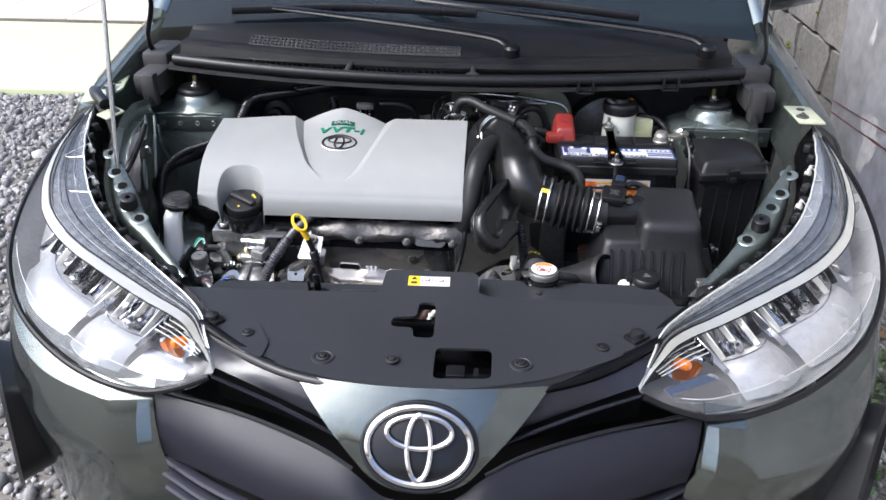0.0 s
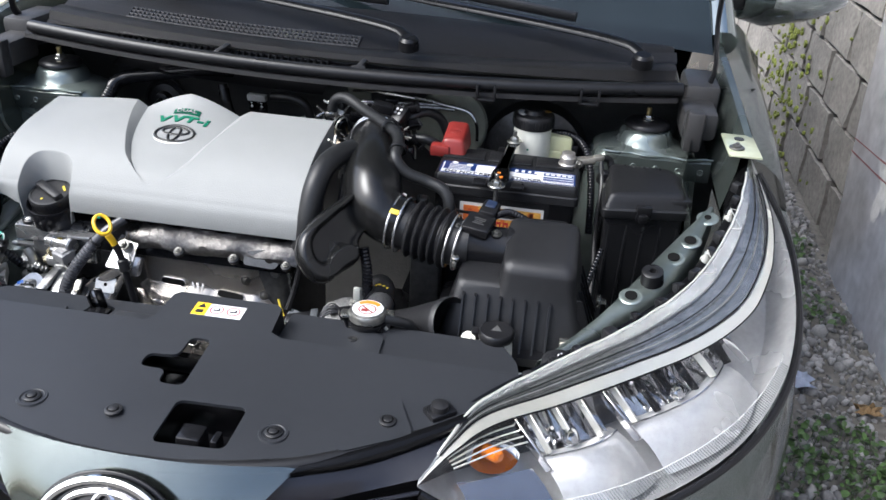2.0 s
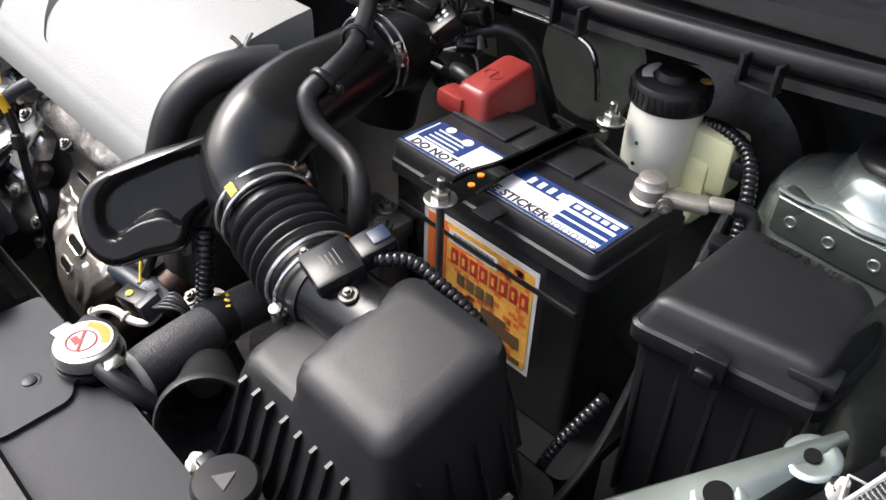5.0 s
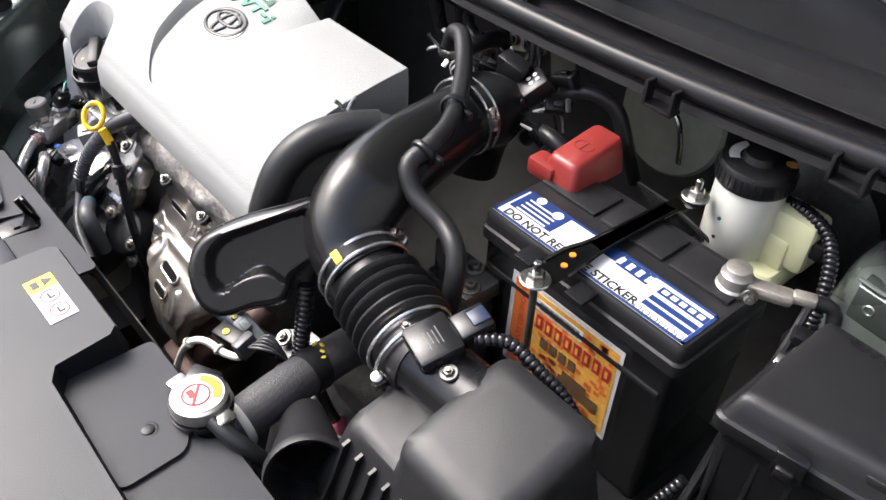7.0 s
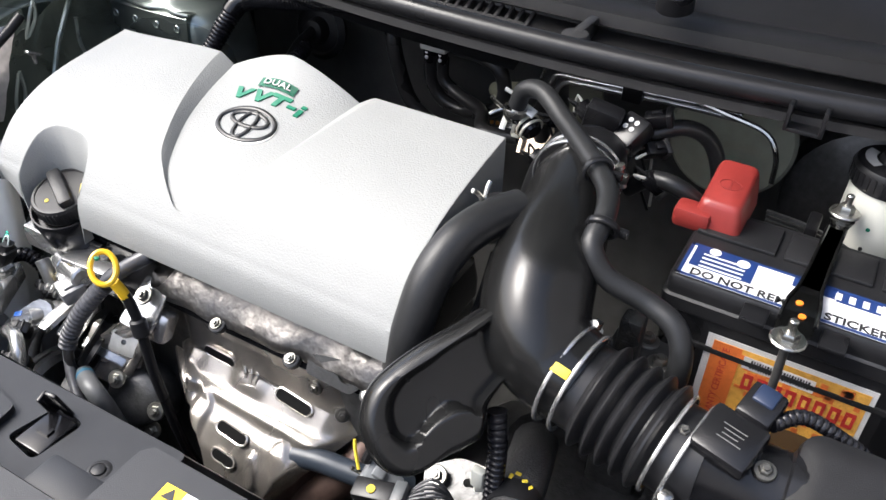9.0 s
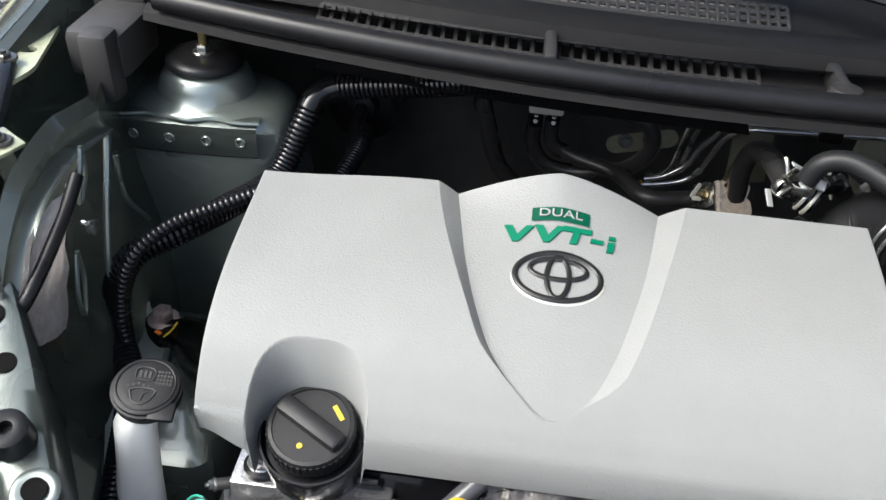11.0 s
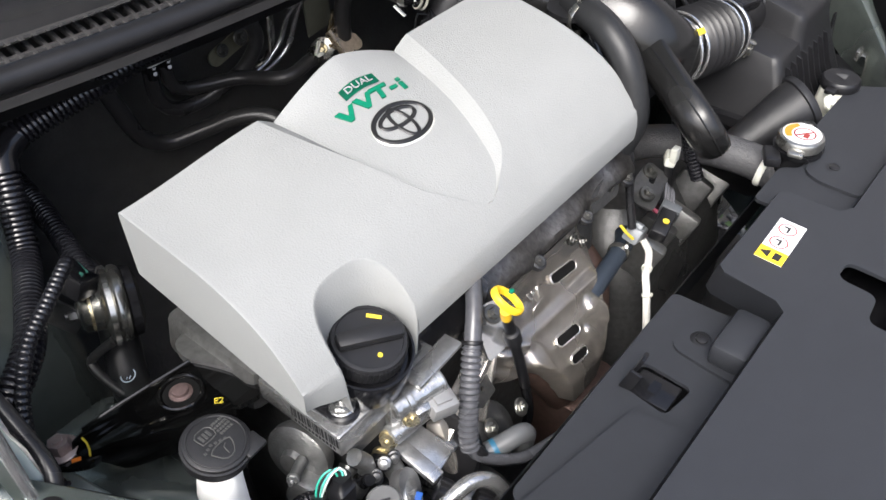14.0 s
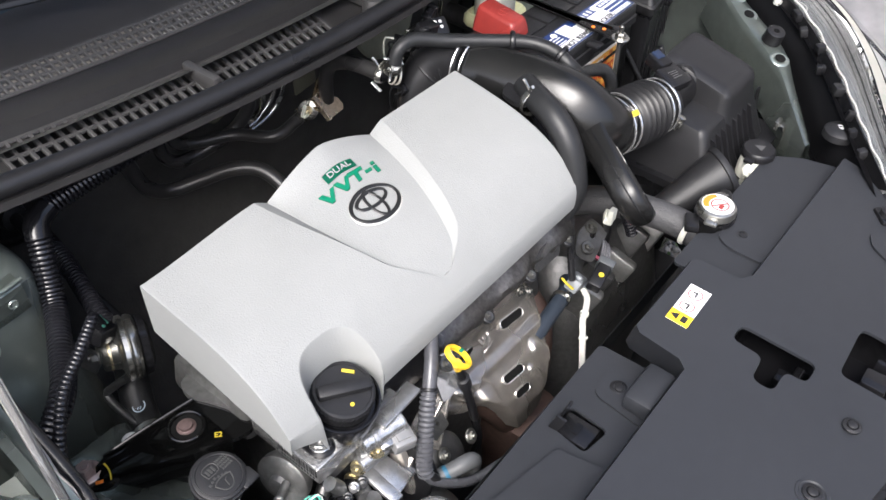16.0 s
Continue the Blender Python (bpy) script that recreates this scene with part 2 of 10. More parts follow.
def tube(bm, pts, r, seg=12, step=0.006, radius=None, flat=1.0, up=None):
    """A pipe along a curve. radius(f): factor along it, f from 0 to 1. flat: height over width of the section."""
    n = max(4, int(sum((Vector(b) - Vector(a)).length for a, b in zip(pts, pts[1:])) / step) + 1)
    path, length = smooth_path(pts, n)
    secs = []
    nrm = Vector(up) if up else None
    for i, c in enumerate(path):
        d = (path[min(i + 1, n - 1)] - path[max(i - 1, 0)]).normalized()
        if nrm is None:
            nrm = d.orthogonal()
        nrm = (nrm - d * nrm.dot(d)).normalized()
        side = d.cross(nrm)
        rr = r * (radius(i / (n - 1)) if radius else 1)
        secs.append([c + side * rr * math.cos(2 * math.pi * k / seg) + nrm * rr * flat * math.sin(2 * math.pi * k / seg) for k in range(seg)])
    return rings(bm, secs)


def loom(bm, pts, r, seg=14, pitch=0.0054, depth=0.21):
    """Corrugated split conduit."""
    n = int(sum((Vector(b) - Vector(a)).length for a, b in zip(pts, pts[1:])) / pitch) * 4 + 1
    path = smooth_path(pts, n)[0]
    nrm, secs = None, []
    for i, c in enumerate(path):
        d = (path[min(i + 1, n - 1)] - path[max(i - 1, 0)]).normalized()
        nrm = d.orthogonal() if nrm is None else nrm
        nrm = (nrm - d * nrm.dot(d)).normalized()
        side = d.cross(nrm)
        rr = r * (1.0, 0.985, 1 - depth, 0.985)[i % 4]
        secs.append([c + (side * math.cos(2 * math.pi * k / seg) + nrm * math.sin(2 * math.pi * k / seg)) * rr for k in range(seg)])
    return rings(bm, secs)


def rbox(bm, c, size, r=0.003, m=None, seg=2, taper=0.0):
    """A box with rounded edges, turned by the matrix m about its middle."""
    t = B()
    bmesh.ops.create_cube(t, size=1)
    for v in t.verts:
        k = 1 - taper * (v.co.z + 0.5)
        v.co = V(v.co.x * size[0] * k, v.co.y * size[1] * k, v.co.z * size[2])
    if r:
        bmesh.ops.bevel(t, geom=list(t.edges), offset=min(r, min(size) * 0.45), segments=seg, profile=0.5, affect="EDGES")
    mm = Matrix.Translation(Vector(c)) @ (m.to_4x4() if m else Matrix())
    bmesh.ops.transform(t, matrix=mm, verts=t.verts)
    return merge(bm, t)


def merge(bm, t):
    tmp = bpy.data.meshes.new("tmp")
    t.to_mesh(tmp)
    t.free()
    bm.from_mesh(tmp)
    bpy.data.meshes.remove(tmp)
    return bm


def rrect(cx, cy, z, wx, wy, r, sx=0.0, sy=0.0, n=4, turn=0.0):
    """A ring: rounded rectangle in plan, its plane sloping by sx and sy."""
    out = []
    r = min(r, wx * 0.49, wy * 0.49)
    ca, sa = math.cos(turn), math.sin(turn)
    for qx, qy, a0 in ((1, 1, 0), (-1, 1, 90), (-1, -1, 180), (1, -1, 270)):
        for k in range(n + 1):
            a = radians(a0 + 90 * k / n)
            x, y = qx * (wx / 2 - r) + r * math.cos(a), qy * (wy / 2 - r) + r * math.sin(a)
            x, y = ca * x - sa * y, sa * x + ca * y
            out.append(V(cx + x, cy + y, z + sx * x + sy * y))
    return out


def sheet(bm, rows, thick=0.0):
    """A surface through rows of points, with thickness below it."""
    t = B()
    vs = [[t.verts.new(p) for p in row] for row in rows]
    for a, b in zip(vs, vs[1:]):
        for i in range(len(a) - 1):
            t.faces.new((a[i], a[i + 1], b[i + 1], b[i]))
    if thick:
        bmesh.ops.solidify(t, geom=list(t.faces), thickness=thick)
    return merge(bm, t)


def plate(bm, outer, holes, height, thick, m=None):
    """A flat plate with holes: loops of (x, y); height(x, y) gives z; thickness downwards."""
    t = B()
    edges = []
    for loop in [outer] + list(holes):
        vs = [t.verts.new((x, y, 0)) for x, y in loop]
        for i in range(len(vs)):
            edges.append(t.edges.new((vs[i], vs[(i + 1) % len(vs)])))
    bmesh.ops.triangle_fill(t, use_beauty=True, use_dissolve=False, edges=edges)
    ext = bmesh.ops.extrude_face_region(t, geom=list(t.faces))
    bmesh.ops.translate(t, vec=(0, 0, -thick), verts=[v for v in ext["geom"] if isinstance(v, bmesh.types.BMVert)])
    for v in t.verts:
        v.co.z += height(v.co.x, v.co.y)
    if m:
        bmesh.ops.transform(t, matrix=m, verts=t.verts)
    return merge(bm, t)


def loop_round(pts, r, n=4):
    """Rounds the corners of a closed loop of (x, y)."""
    out = []
    k = len(pts)
    for i in range(k):
        p, a, b = Vector(pts[i]), Vector(pts[i - 1]), Vector(pts[(i + 1) % k])
        da, db = (a - p), (b - p)
        ra = min(r, da.length * 0.45, db.length * 0.45)
        s, e = p + da.normalized() * ra, p + db.normalized() * ra
        for j in range(n + 1):
            f = j / n
            q = (1 - f) ** 2 * s + 2 * f * (1 - f) * p + f * f * e
            out.append((q.x, q.y))
    return out


def slot(cx, cy, w, h, turn=0.0, n=6):
    """An oblong loop."""
    r = min(w, h) / 2
    pts = []
    for q in range(2):
        for k in range(n + 1):
            a = radians(-90 + 180 * k / n + 180 * q)
            o = (w / 2 - r) * (1 if q == 0 else -1)
            pts.append((o + r * math.cos(a), r * math.sin(a)))
    ca, sa = math.cos(turn), math.sin(turn)
    return [(cx + ca * x - sa * y, cy + sa * x + ca * y) for x, y in pts]


def hexbolt(bm, c, d, r=0.006, h=0.005, washer=0.010):
    d = Vector(d).normalized()
    c = Vector(c)
    lathe(bm, c, d, [(washer, 0), (washer, 0.0012), (washer * 0.92, 0.0022)], 16)
    rings(bm, [circle(c + d * 0.002, d, r, 6), circle(c + d * (h * 0.8), d, r, 6), circle(c + d * h, d, r * 0.82, 6)])
    lathe(bm, c + d * h, d, [(r * 0.45, 0), (r * 0.45, 0.0025)], 10)
    return bm


def bolt(parent, c, d=(0, 0, 1), r=0.006, h=0.006, washer=0.010, name="bolt", material=None):
    return part(name, hexbolt(B(), c, d, r, h, washer), material or BOLTM, parent)


def clip(parent, c, d=(0, 0, 1), r=0.010, name="push_clip"):
    """A round plastic trim clip: flange, groove and centre pin."""
    return part(name, lathe(B(), c, d, [(r, 0), (r, 0.002), (r * 0.8, 0.0032), (r * 0.66, 0.0032), (r * 0.62, 0.0018), (r * 0.56, 0.0018), (r * 0.52, 0.0042), (r * 0.42, 0.0048)], 20), BLACK_M, parent)


def ellipse_ring(bm, c, m, rx, ry, w, h, seg=48):
    """A flat-section ring along an ellipse in the plane of m."""
    secs = []
    for i in range(seg):
        a = 2 * math.pi * i / seg
        p = V(rx * math.cos(a), ry * math.sin(a), 0)
        nrm = V(math.cos(a) / rx, math.sin(a) / ry, 0).normalized()
        secs.append([Vector(c) + m @ (p + nrm * (w / 2) * math.cos(b) + V(0, 0, h / 2 * math.sin(b))) for b in [2 * math.pi * k / 8 for k in range(8)]])
    vs = [[bm.verts.new(p) for p in s] for s in secs]
    for i in range(seg):
        a, b = vs[i], vs[(i + 1) % seg]
        for k in range(8):
            bm.faces.new((a[k], a[(k + 1) % 8], b[(k + 1) % 8], b[k]))
    return bm


def text_bm(text, m, size, depth=0.0004, bold=0.0):
    """Words in the built-in font, as a mesh in the plane of m, centred."""
    cu = bpy.data.curves.new("words", "FONT")
    cu.body, cu.size, cu.extrude, cu.resolution_u = text, size, depth, 3
    cu.align_x, cu.align_y = "CENTER", "CENTER"
    cu.offset = size * bold
    ob = bpy.data.objects.new("words", cu)
    scene.collection.objects.link(ob)
    bpy.context.view_layer.update()
    me = bpy.data.meshes.new_from_object(ob.evaluated_get(bpy.context.evaluated_depsgraph_get()))
    bpy.data.objects.remove(ob)
    bm = B()
    bm.from_mesh(me)
    bpy.data.meshes.remove(me)
    bmesh.ops.transform(bm, matrix=m, verts=bm.verts)
    return bm


def plane_m(c, xdir, normal):
    """A matrix with its x along xdir and its z along normal."""
    z = Vector(normal).normalized()
    x = Vector(xdir)
    x = (x - z * x.dot(z)).normalized()
    y = z.cross(x)
    return Matrix.Translation(Vector(c)) @ Matrix((x, y, z)).transposed().to_4x4()


def flat_bar(bm, m, x, y, w, h, t=0.0004, lift=0.0):
    return rbox(bm, m @ V(x, y, lift), (w, h, t), 0, m.to_3x3())


def lerp(a, b, f):
    return a + (b - a) * f


def interp(x, xs, ys):
    return float(np.interp(x, xs, ys))


def sstep(a, b, x):
    f = min(1.0, max(0.0, (x - a) / (b - a)))
    return f * f * (3 - 2 * f)


# ---- setting: ground, walls, far floor ----
def ground_z(x, y):
    return 0.012 * noise.noise(V(x * 1.7, y * 1.7, 0)) + 0.006 * noise.noise(V(x * 7, y * 7, 3))


bm = B()
xs = sorted(set([-60, -30, -15, -8, -5] + [round(-3.6 + 0.12 * i, 3) for i in range(45)] + [2.5, 5, 15, 60]))
ys = sorted(set([-60, -20, -6, -2] + [round(-1 + 0.15 * i, 3) for i in range(50)] + [8, 12, 30, 60]))
sheet(bm, [[V(x, y, ground_z(x, y) if abs(x) < 4 and -1 < y < 6.6 else 0) for x in xs] for y in ys])
tagged(part("ground", bm, SOIL), "damp grey gravelly soil round the car", "ground", kind="structure")

bm = B()
rbox(bm, (-8.2, 5.05, -0.02), (14, 1.55, 0.10), 0.01)
tagged(part("pavement", bm, PALE), "pale yellow painted concrete apron beside the gravel", "pavement", kind="structure")
floor_far = B()
rbox(floor_far, (-8.2, 8.9, -0.01), (14, 6.1, 0.10), 0)
floor_far = tagged(part("floor", floor_far, MORTAR), "sandy tiled floor beyond the pale concrete", "floor", kind="structure")
tile_mesh = None
for i in range(14):
    for j in range(5):
        x, y = -1.55 - 0.6 * i, 6.15 + 0.6 * j
        if tile_mesh is None:
            t = part("tile", rbox(B(), (0, 0, 0), (0.59, 0.59, 0.012), 0.004, seg=1), TILE, floor_far)
            tile_mesh = t.data
        else:
            t = new("tile", tile_mesh)
            t.parent = floor_far
        t.location = (x, y, 0.046)

# smooth rendered slab and, behind its end, the rough block wall
def slab_x(y, z):
    return 1.43 + 0.010 * noise.noise(V(y * 1.3, z * 1.3, 5)) + 0.002 * noise.noise(V(y * 9, z * 9, 7))


bm = B()
rows = []
for j in range(60):
    z = -0.1 + 2.6 * j / 59
    end = 3.02 + 0.19 * z + 0.012 * noise.noise(V(z * 6, 0, 0))
    rows.append([V(slab_x(lerp(-4, end, i / 80), z), lerp(-4, end, i / 80), z) for i in range(81)])
sheet(bm, rows, -0.14)
bmesh.ops.recalc_face_normals(bm, faces=bm.faces)
wall_slab = tagged(part("wall_east", bm, CONCRETE), "grey cement-rendered wall slab with stains and red marks", "wall", kind="structure")

for k, (y0, z0, y1, z1, w) in enumerate(((3.1, 0.465, 2.2, 0.55, 0.005), (3.1, 0.42, 2.2, 0.49, 0.006), (2.30, 0.545, 2.18, 0.50, 0.012), (2.26, 0.50, 2.20, 0.40, 0.008))):
    bm = B()
    rows = []
    for s in (-1, 1):
        rows.append([V(slab_x(lerp(y0, y1, f / 20), lerp(z0, z1, f / 20)) - 0.0035, lerp(y0, y1, f / 20) + 0.006 * noise.noise(V(f, s, k)), lerp(z0, z1, f / 20) + s * w * (0.4 + 0.8 * abs(noise.noise(V(f * 0.37, k, 2))))) for f in range(21)])
    sheet(bm, rows, 0.001)
    part("brush_mark", bm, REDCHALK, wall_slab, "faded red brush stroke")

rnd = random.Random(21)
for k in range(16):
    y0, z0, hy, hz = rnd.uniform(1.4, 3.1), rnd.uniform(0.25, 1.1), rnd.uniform(0.02, 0.09), rnd.uniform(0.03, 0.14)
    bm = B()
    ringp = []
    for a in [2 * math.pi * n / 28 for n in range(28)]:
        q = 0.7 + 0.6 * noise.noise(V(math.cos(a) * 1.6 + k, math.sin(a) * 1.6, 3)) + 0.2 * noise.noise(V(math.cos(a) * 5, math.sin(a) * 5, k))
        y, z = y0 + hy * q * math.cos(a), z0 + hz * q * math.sin(a)
        ringp.append(V(slab_x(y, z) - 0.0030, y, z))
    mid = bm.verts.new(V(slab_x(y0, z0) - 0.0032, y0, z0))
    vs = [bm.verts.new(p) for p in ringp]
    for n in range(28):
        bm.faces.new((mid, vs[n], vs[(n + 1) % 28]))
    part("lime_stain", bm, LIME if k % 3 else MORTAR, wall_slab, "pale lime smear" if k % 3 else "dark damp stain")

bm = B()
rbox(bm, (1.66, 6.2, 0.9), (0.30, 6.6, 2.1), 0)
wall_block = tagged(part("wall_north", bm, MORTAR), "rough old concrete-block wall with moss and weeds", "wall", kind="structure")
rnd = random.Random(4)
for row in range(9):
    z = 0.0 + row * 0.205
    y = 2.95 - (row % 2) * 0.2
    while y < 6.5:
        w = 0.39
        bm = B()
        bmesh.ops.create_cube(bm, size=1)
        bmesh.ops.subdivide_edges(bm, edges=list(bm.edges), cuts=4, use_grid_fill=True)
        for v in bm.verts:
            v.co = V(v.co.x * 0.05, v.co.y * (w - 0.022), v.co.z * 0.188)
            g = V(v.co.x * 20 + row * 3, v.co.y * 16 + y * 5, v.co.z * 16)
            v.co += V(-0.012 * noise.noise(g), 0.010 * noise.noise(g + V(9, 0, 0)), 0.010 * noise.noise(g + V(0, 9, 0)))
        ob = part("block", bm, BLOCK, wall_block, sharp=60)
        ob.location = (1.50 + rnd.uniform(-0.008, 0.008), y + w / 2, z + 0.1)
        y += 0.41
bm = B()
for k in range(260):
    y, z = rnd.gauss(4.45, 0.3), abs(rnd.gauss(0.45, 0.3))
    s = rnd.uniform(0.008, 0.03)
    rbox(bm, (1.468, y, z), (0.012, s, s), 0.003, Euler((rnd.uniform(0, 3), 0, 0)).to_matrix(), 1)
tagged(part("moss", bm, MOSS), "yellow-green moss on the block wall", "moss", kind="stuff")


# ---- loose ground cover ----
def pebbles(name, count, area, size, seed, label):
    r = random.Random(seed)
    verts, faces = [], []
    base = B()
    bmesh.ops.create_icosphere(base, subdivisions=1, radius=1)
    bv = [v.co.copy() for v in base.verts]
    bf = [[v.index for v in f.verts] for f in base.faces]
    base.free()
    for _ in range(count):
        x, y = area(r)
        s = size * math.exp(r.gauss(0, 0.45))
        e = Euler((r.uniform(0, 6), r.uniform(0, 6), r.uniform(0, 6))).to_matrix()
        k = V(s * r.uniform(0.7, 1.3), s * r.uniform(0.7, 1.2), s * r.uniform(0.45, 0.8))
        o = len(verts)
        at = V(x, y, ground_z(x, y) + s * 0.25)
        for p in bv:
            q = V(p.x * k.x * (1 + 0.25 * r.uniform(-1, 1)), p.y * k.y, p.z * k.z)
            verts.append(at + e @ q)
        faces += [[o + i for i in f] for f in bf]
    me = bpy.data.meshes.new(name)
    me.from_pydata(verts, [], faces)
    me.materials.append(PEBBLE)
    for p in me.polygons:
        p.use_smooth = True
    return tagged(new(name, me), label, "gravel", kind="stuff")


pebbles("gravel", 11000, lambda r: (r.uniform(0.75, 1.44), r.uniform(0.3, 4.2) if r.random() < 0.8 else r.uniform(4.2, 6)), 0.0085, 1, "mixed grey pebbles between the car and the wall")
pebbles("gravel", 30000, lambda r: (-0.75 - 2.9 * abs(r.random()) ** 0.8, r.uniform(0.4, 4.28)), 0.0105, 2, "loose grey crushed gravel beside the car")


def weeds(name, spots, count, seed, label, size=0.010):
    r = random.Random(seed)
    verts, faces = [], []
    for _ in range(count):
        cx, cy, rad = spots[r.randrange(len(spots))]
        a, d = r.uniform(0, 6.283), rad * math.sqrt(r.random())
        p = V(cx + d * math.cos(a), cy + d * math.sin(a), 0)
        p.z = ground_z(p.x, p.y) + r.uniform(0.01, 0.07) * (1 - 0.5 * d / rad)
        m = Euler((r.uniform(-0.9, 0.9), r.uniform(-0.9, 0.9), r.uniform(0, 6.3))).to_matrix()
        s = size * r.uniform(0.5, 1.5)
        o = len(verts)
        for q in ((0, -1, 0), (0.55, -0.35, 0.12), (0.62, 0.3, 0.15), (0, 1, -0.05), (-0.62, 0.3, 0.15), (-0.55, -0.35, 0.12), (0, 0, 0)):
            verts.append(p + m @ (V(*q) * s))
        for i in range(6):
            faces.append([o + 6, o + i, o + (i + 1) % 6])
        st = len(verts)
        root = V(p.x + r.uniform(-0.01, 0.01), p.y, -0.01)
        verts.extend([p, root + V(0.0012, 0, 0), root - V(0.0012, 0, 0)])
        faces.append([st, st + 1, st + 2])
    me = bpy.data.meshes.new(name)
    me.from_pydata(verts, [], faces)
    me.materials.append(LEAF)
    return tagged(new(name, me), label, "weeds", kind="stuff")


weeds("weeds", [(1.22, 1.95, 0.13), (1.05, 1.85, 0.12), (1.28, 1.78, 0.10), (0.98, 2.05, 0.06)], 620, 5, "low green clover-like weeds in the gravel")
weeds("weeds", [(1.3, 2.65, 0.10), (1.25, 2.85, 0.10), (1.32, 3.1, 0.08)], 220, 6, "small green weeds along the wall's foot")
weeds("weeds", [(0.97, 1.55, 0.16), (1.02, 1.3, 0.2)], 200, 8, "thin green grass tufts near the wheel", 0.010)
rnd = random.Random(12)
for x, y, s, mtl, nm, lb in ((1.16, 2.22, 0.045, PAPER, "paper_scrap", "crumpled pale blue paper scrap on the gravel"), (1.40, 1.62, 0.04, WHITE, "paper_scrap", "torn white paper scrap on the gravel"), (1.33, 2.12, 0.03, DRYLEAF, "dry_leaf", "curled brown dry leaf on the gravel"), (1.30, 1.60, 0.022, DRYLEAF, "dry_leaf", "curled brown dry leaf on the gravel")):
    bm = B()
    n = 6
    sheet(bm, [[V(x + s * (i / n - 0.5) * 2 * (1 + 0.3 * math.sin(j * 2)), y + s * (j / n - 0.5) * 1.6, 0.026 + 0.02 * noise.noise(V(i * 0.9 + x * 50, j * 0.9, 1))) for i in range(n + 1)] for j in range(n + 1)], 0.0008)
    tagged(part(nm, bm, mtl), lb, nm.split("_")[-1])


# ---- car body ----
car = thing("car", "dark grey-green metallic saloon car with its bonnet open", "car", (0, 1.6, 0))


def mirrored(fn, name, material, label="", sharp=40, parent=None):
    """Builds a part for both sides of the car; fn(bm, s) with s = 1 or -1."""
    out = []
    for s in (1, -1):
        bm = B()
        fn(bm, s)
        out.append(part(name, bm, material, parent or car, label, sharp=sharp))
    return out


def curve_pts(keys, n):
    return smooth_path(keys, n)[0]


# wings: top ridge, shoulder, side, down to the wheel arch
RIDGE = [(0.690, 1.95, 1.055), (0.705, 1.75, 1.02), (0.717, 1.58, 0.982), (0.724, 1.47, 0.957)]
SHOULD = [(0.80, 2.05, 0.98), (0.795, 1.75, 0.93), (0.79, 1.55, 0.895), (0.785, 1.42, 0.868), (0.775, 1.28, 0.83), (0.752, 1.12, 0.788), (0.70, 0.985, 0.742), (0.62, 0.895, 0.715), (0.50, 0.835, 0.708), (0.418, 0.812, 0.712)]


def wing(bm, s):
    n = 22
    top = curve_pts(RIDGE + [(0.712, 1.435, 0.947)], n)
    sh = curve_pts(SHOULD[:4], n)
    rows = []
    for k in range(5):
        f = k / 4
        rows.append([V(s * (lerp(a.x, b.x, f) + 0.012 * math.sin(math.pi * f)), lerp(a.y, b.y, f), lerp(a.z, b.z, f) + 0.014 * math.sin(math.pi * f)) for a, b in zip(top, sh)])
    for dx, dz in ((0.018, -0.05), (0.03, -0.11), (0.036, -0.19), (0.036, -0.3), (0.03, -0.4)):
        rows.append([V(s * (b.x + dx), b.y, b.z + dz) for b in sh])
    sheet(bm, rows, 0.0015)


mirrored(wing, "front_wing", PAINT, "dark grey-green metallic wing")


def wing_lip(bm, s):
    # the folded flange along the bonnet opening
    n = 18
    top = curve_pts(RIDGE, n)
    sheet(bm, [[V(s * (p.x - d), p.y, p.z - h) for p in top] for d, h in ((0.0, 0.001), (0.010, 0.004), (0.016, 0.022), (0.018, 0.05), (0.03, 0.12))], 0.001)


mirrored(wing_lip, "wing_flange", PAINT_IN)


# bumper corner: body-coloured skin below and round the headlamp, to the wheel arch
def bumper_corner(bm, s):
    n = 60
    edge = curve_pts(SHOULD[3:], n)
    drops = [(-0.012, -0.012, -0.010), (0.0, 0.0, 0.0), (0.008, 0.012, 0.012), (0.018, 0.026, 0.045), (0.026, 0.036, 0.085), (0.030, 0.036, 0.105), (0.034, 0.026, 0.16), (0.036, 0.012, 0.22), (0.034, 0.0, 0.30), (0.02, -0.02, 0.42)]
    rows = []
    for dx, dy, dz in drops:
        row = []
        for i, p in enumerate(edge):
            f = i / (n - 1)
            fold = sstep(0.905, 0.925, f) * (f - 0.905) / 0.095
            row.append(V(s * (p.x + dx * (1 - 0.8 * f) - fold * 0.16 * dz), p.y - dy * min(1, 1.3 * f + 0.1) + fold * (0.020 + 0.03 * dz), p.z - dz))
        rows.append(row)
    sheet(bm, rows, 0.002)


mirrored(bumper_corner, "bumper_corner", PAINT, "dark grey-green metallic bumper corner", 18)


def facet(bm, s):
    # folded end of the corner beside the bumper insert
    n = 8
    sheet(bm, [[V(s * lerp(x0, x1, k / n), lerp(y0, y1, k / n), lerp(z0, z1, k / n)) for k in range(n + 1)] for x0, y0, z0, x1, y1, z1 in ((0.416, 0.8035, 0.7125, 0.432, 0.800, 0.712), (0.412, 0.7885, 0.691, 0.431, 0.783, 0.692), (0.408, 0.772, 0.6615, 0.428, 0.766, 0.664), (0.392, 0.770, 0.632, 0.420, 0.762, 0.640), (0.392, 0.775, 0.60, 0.418, 0.770, 0.60))], 0.002)


mirrored(facet, "bumper_fold", PAINT, "bright folded bumper edge")


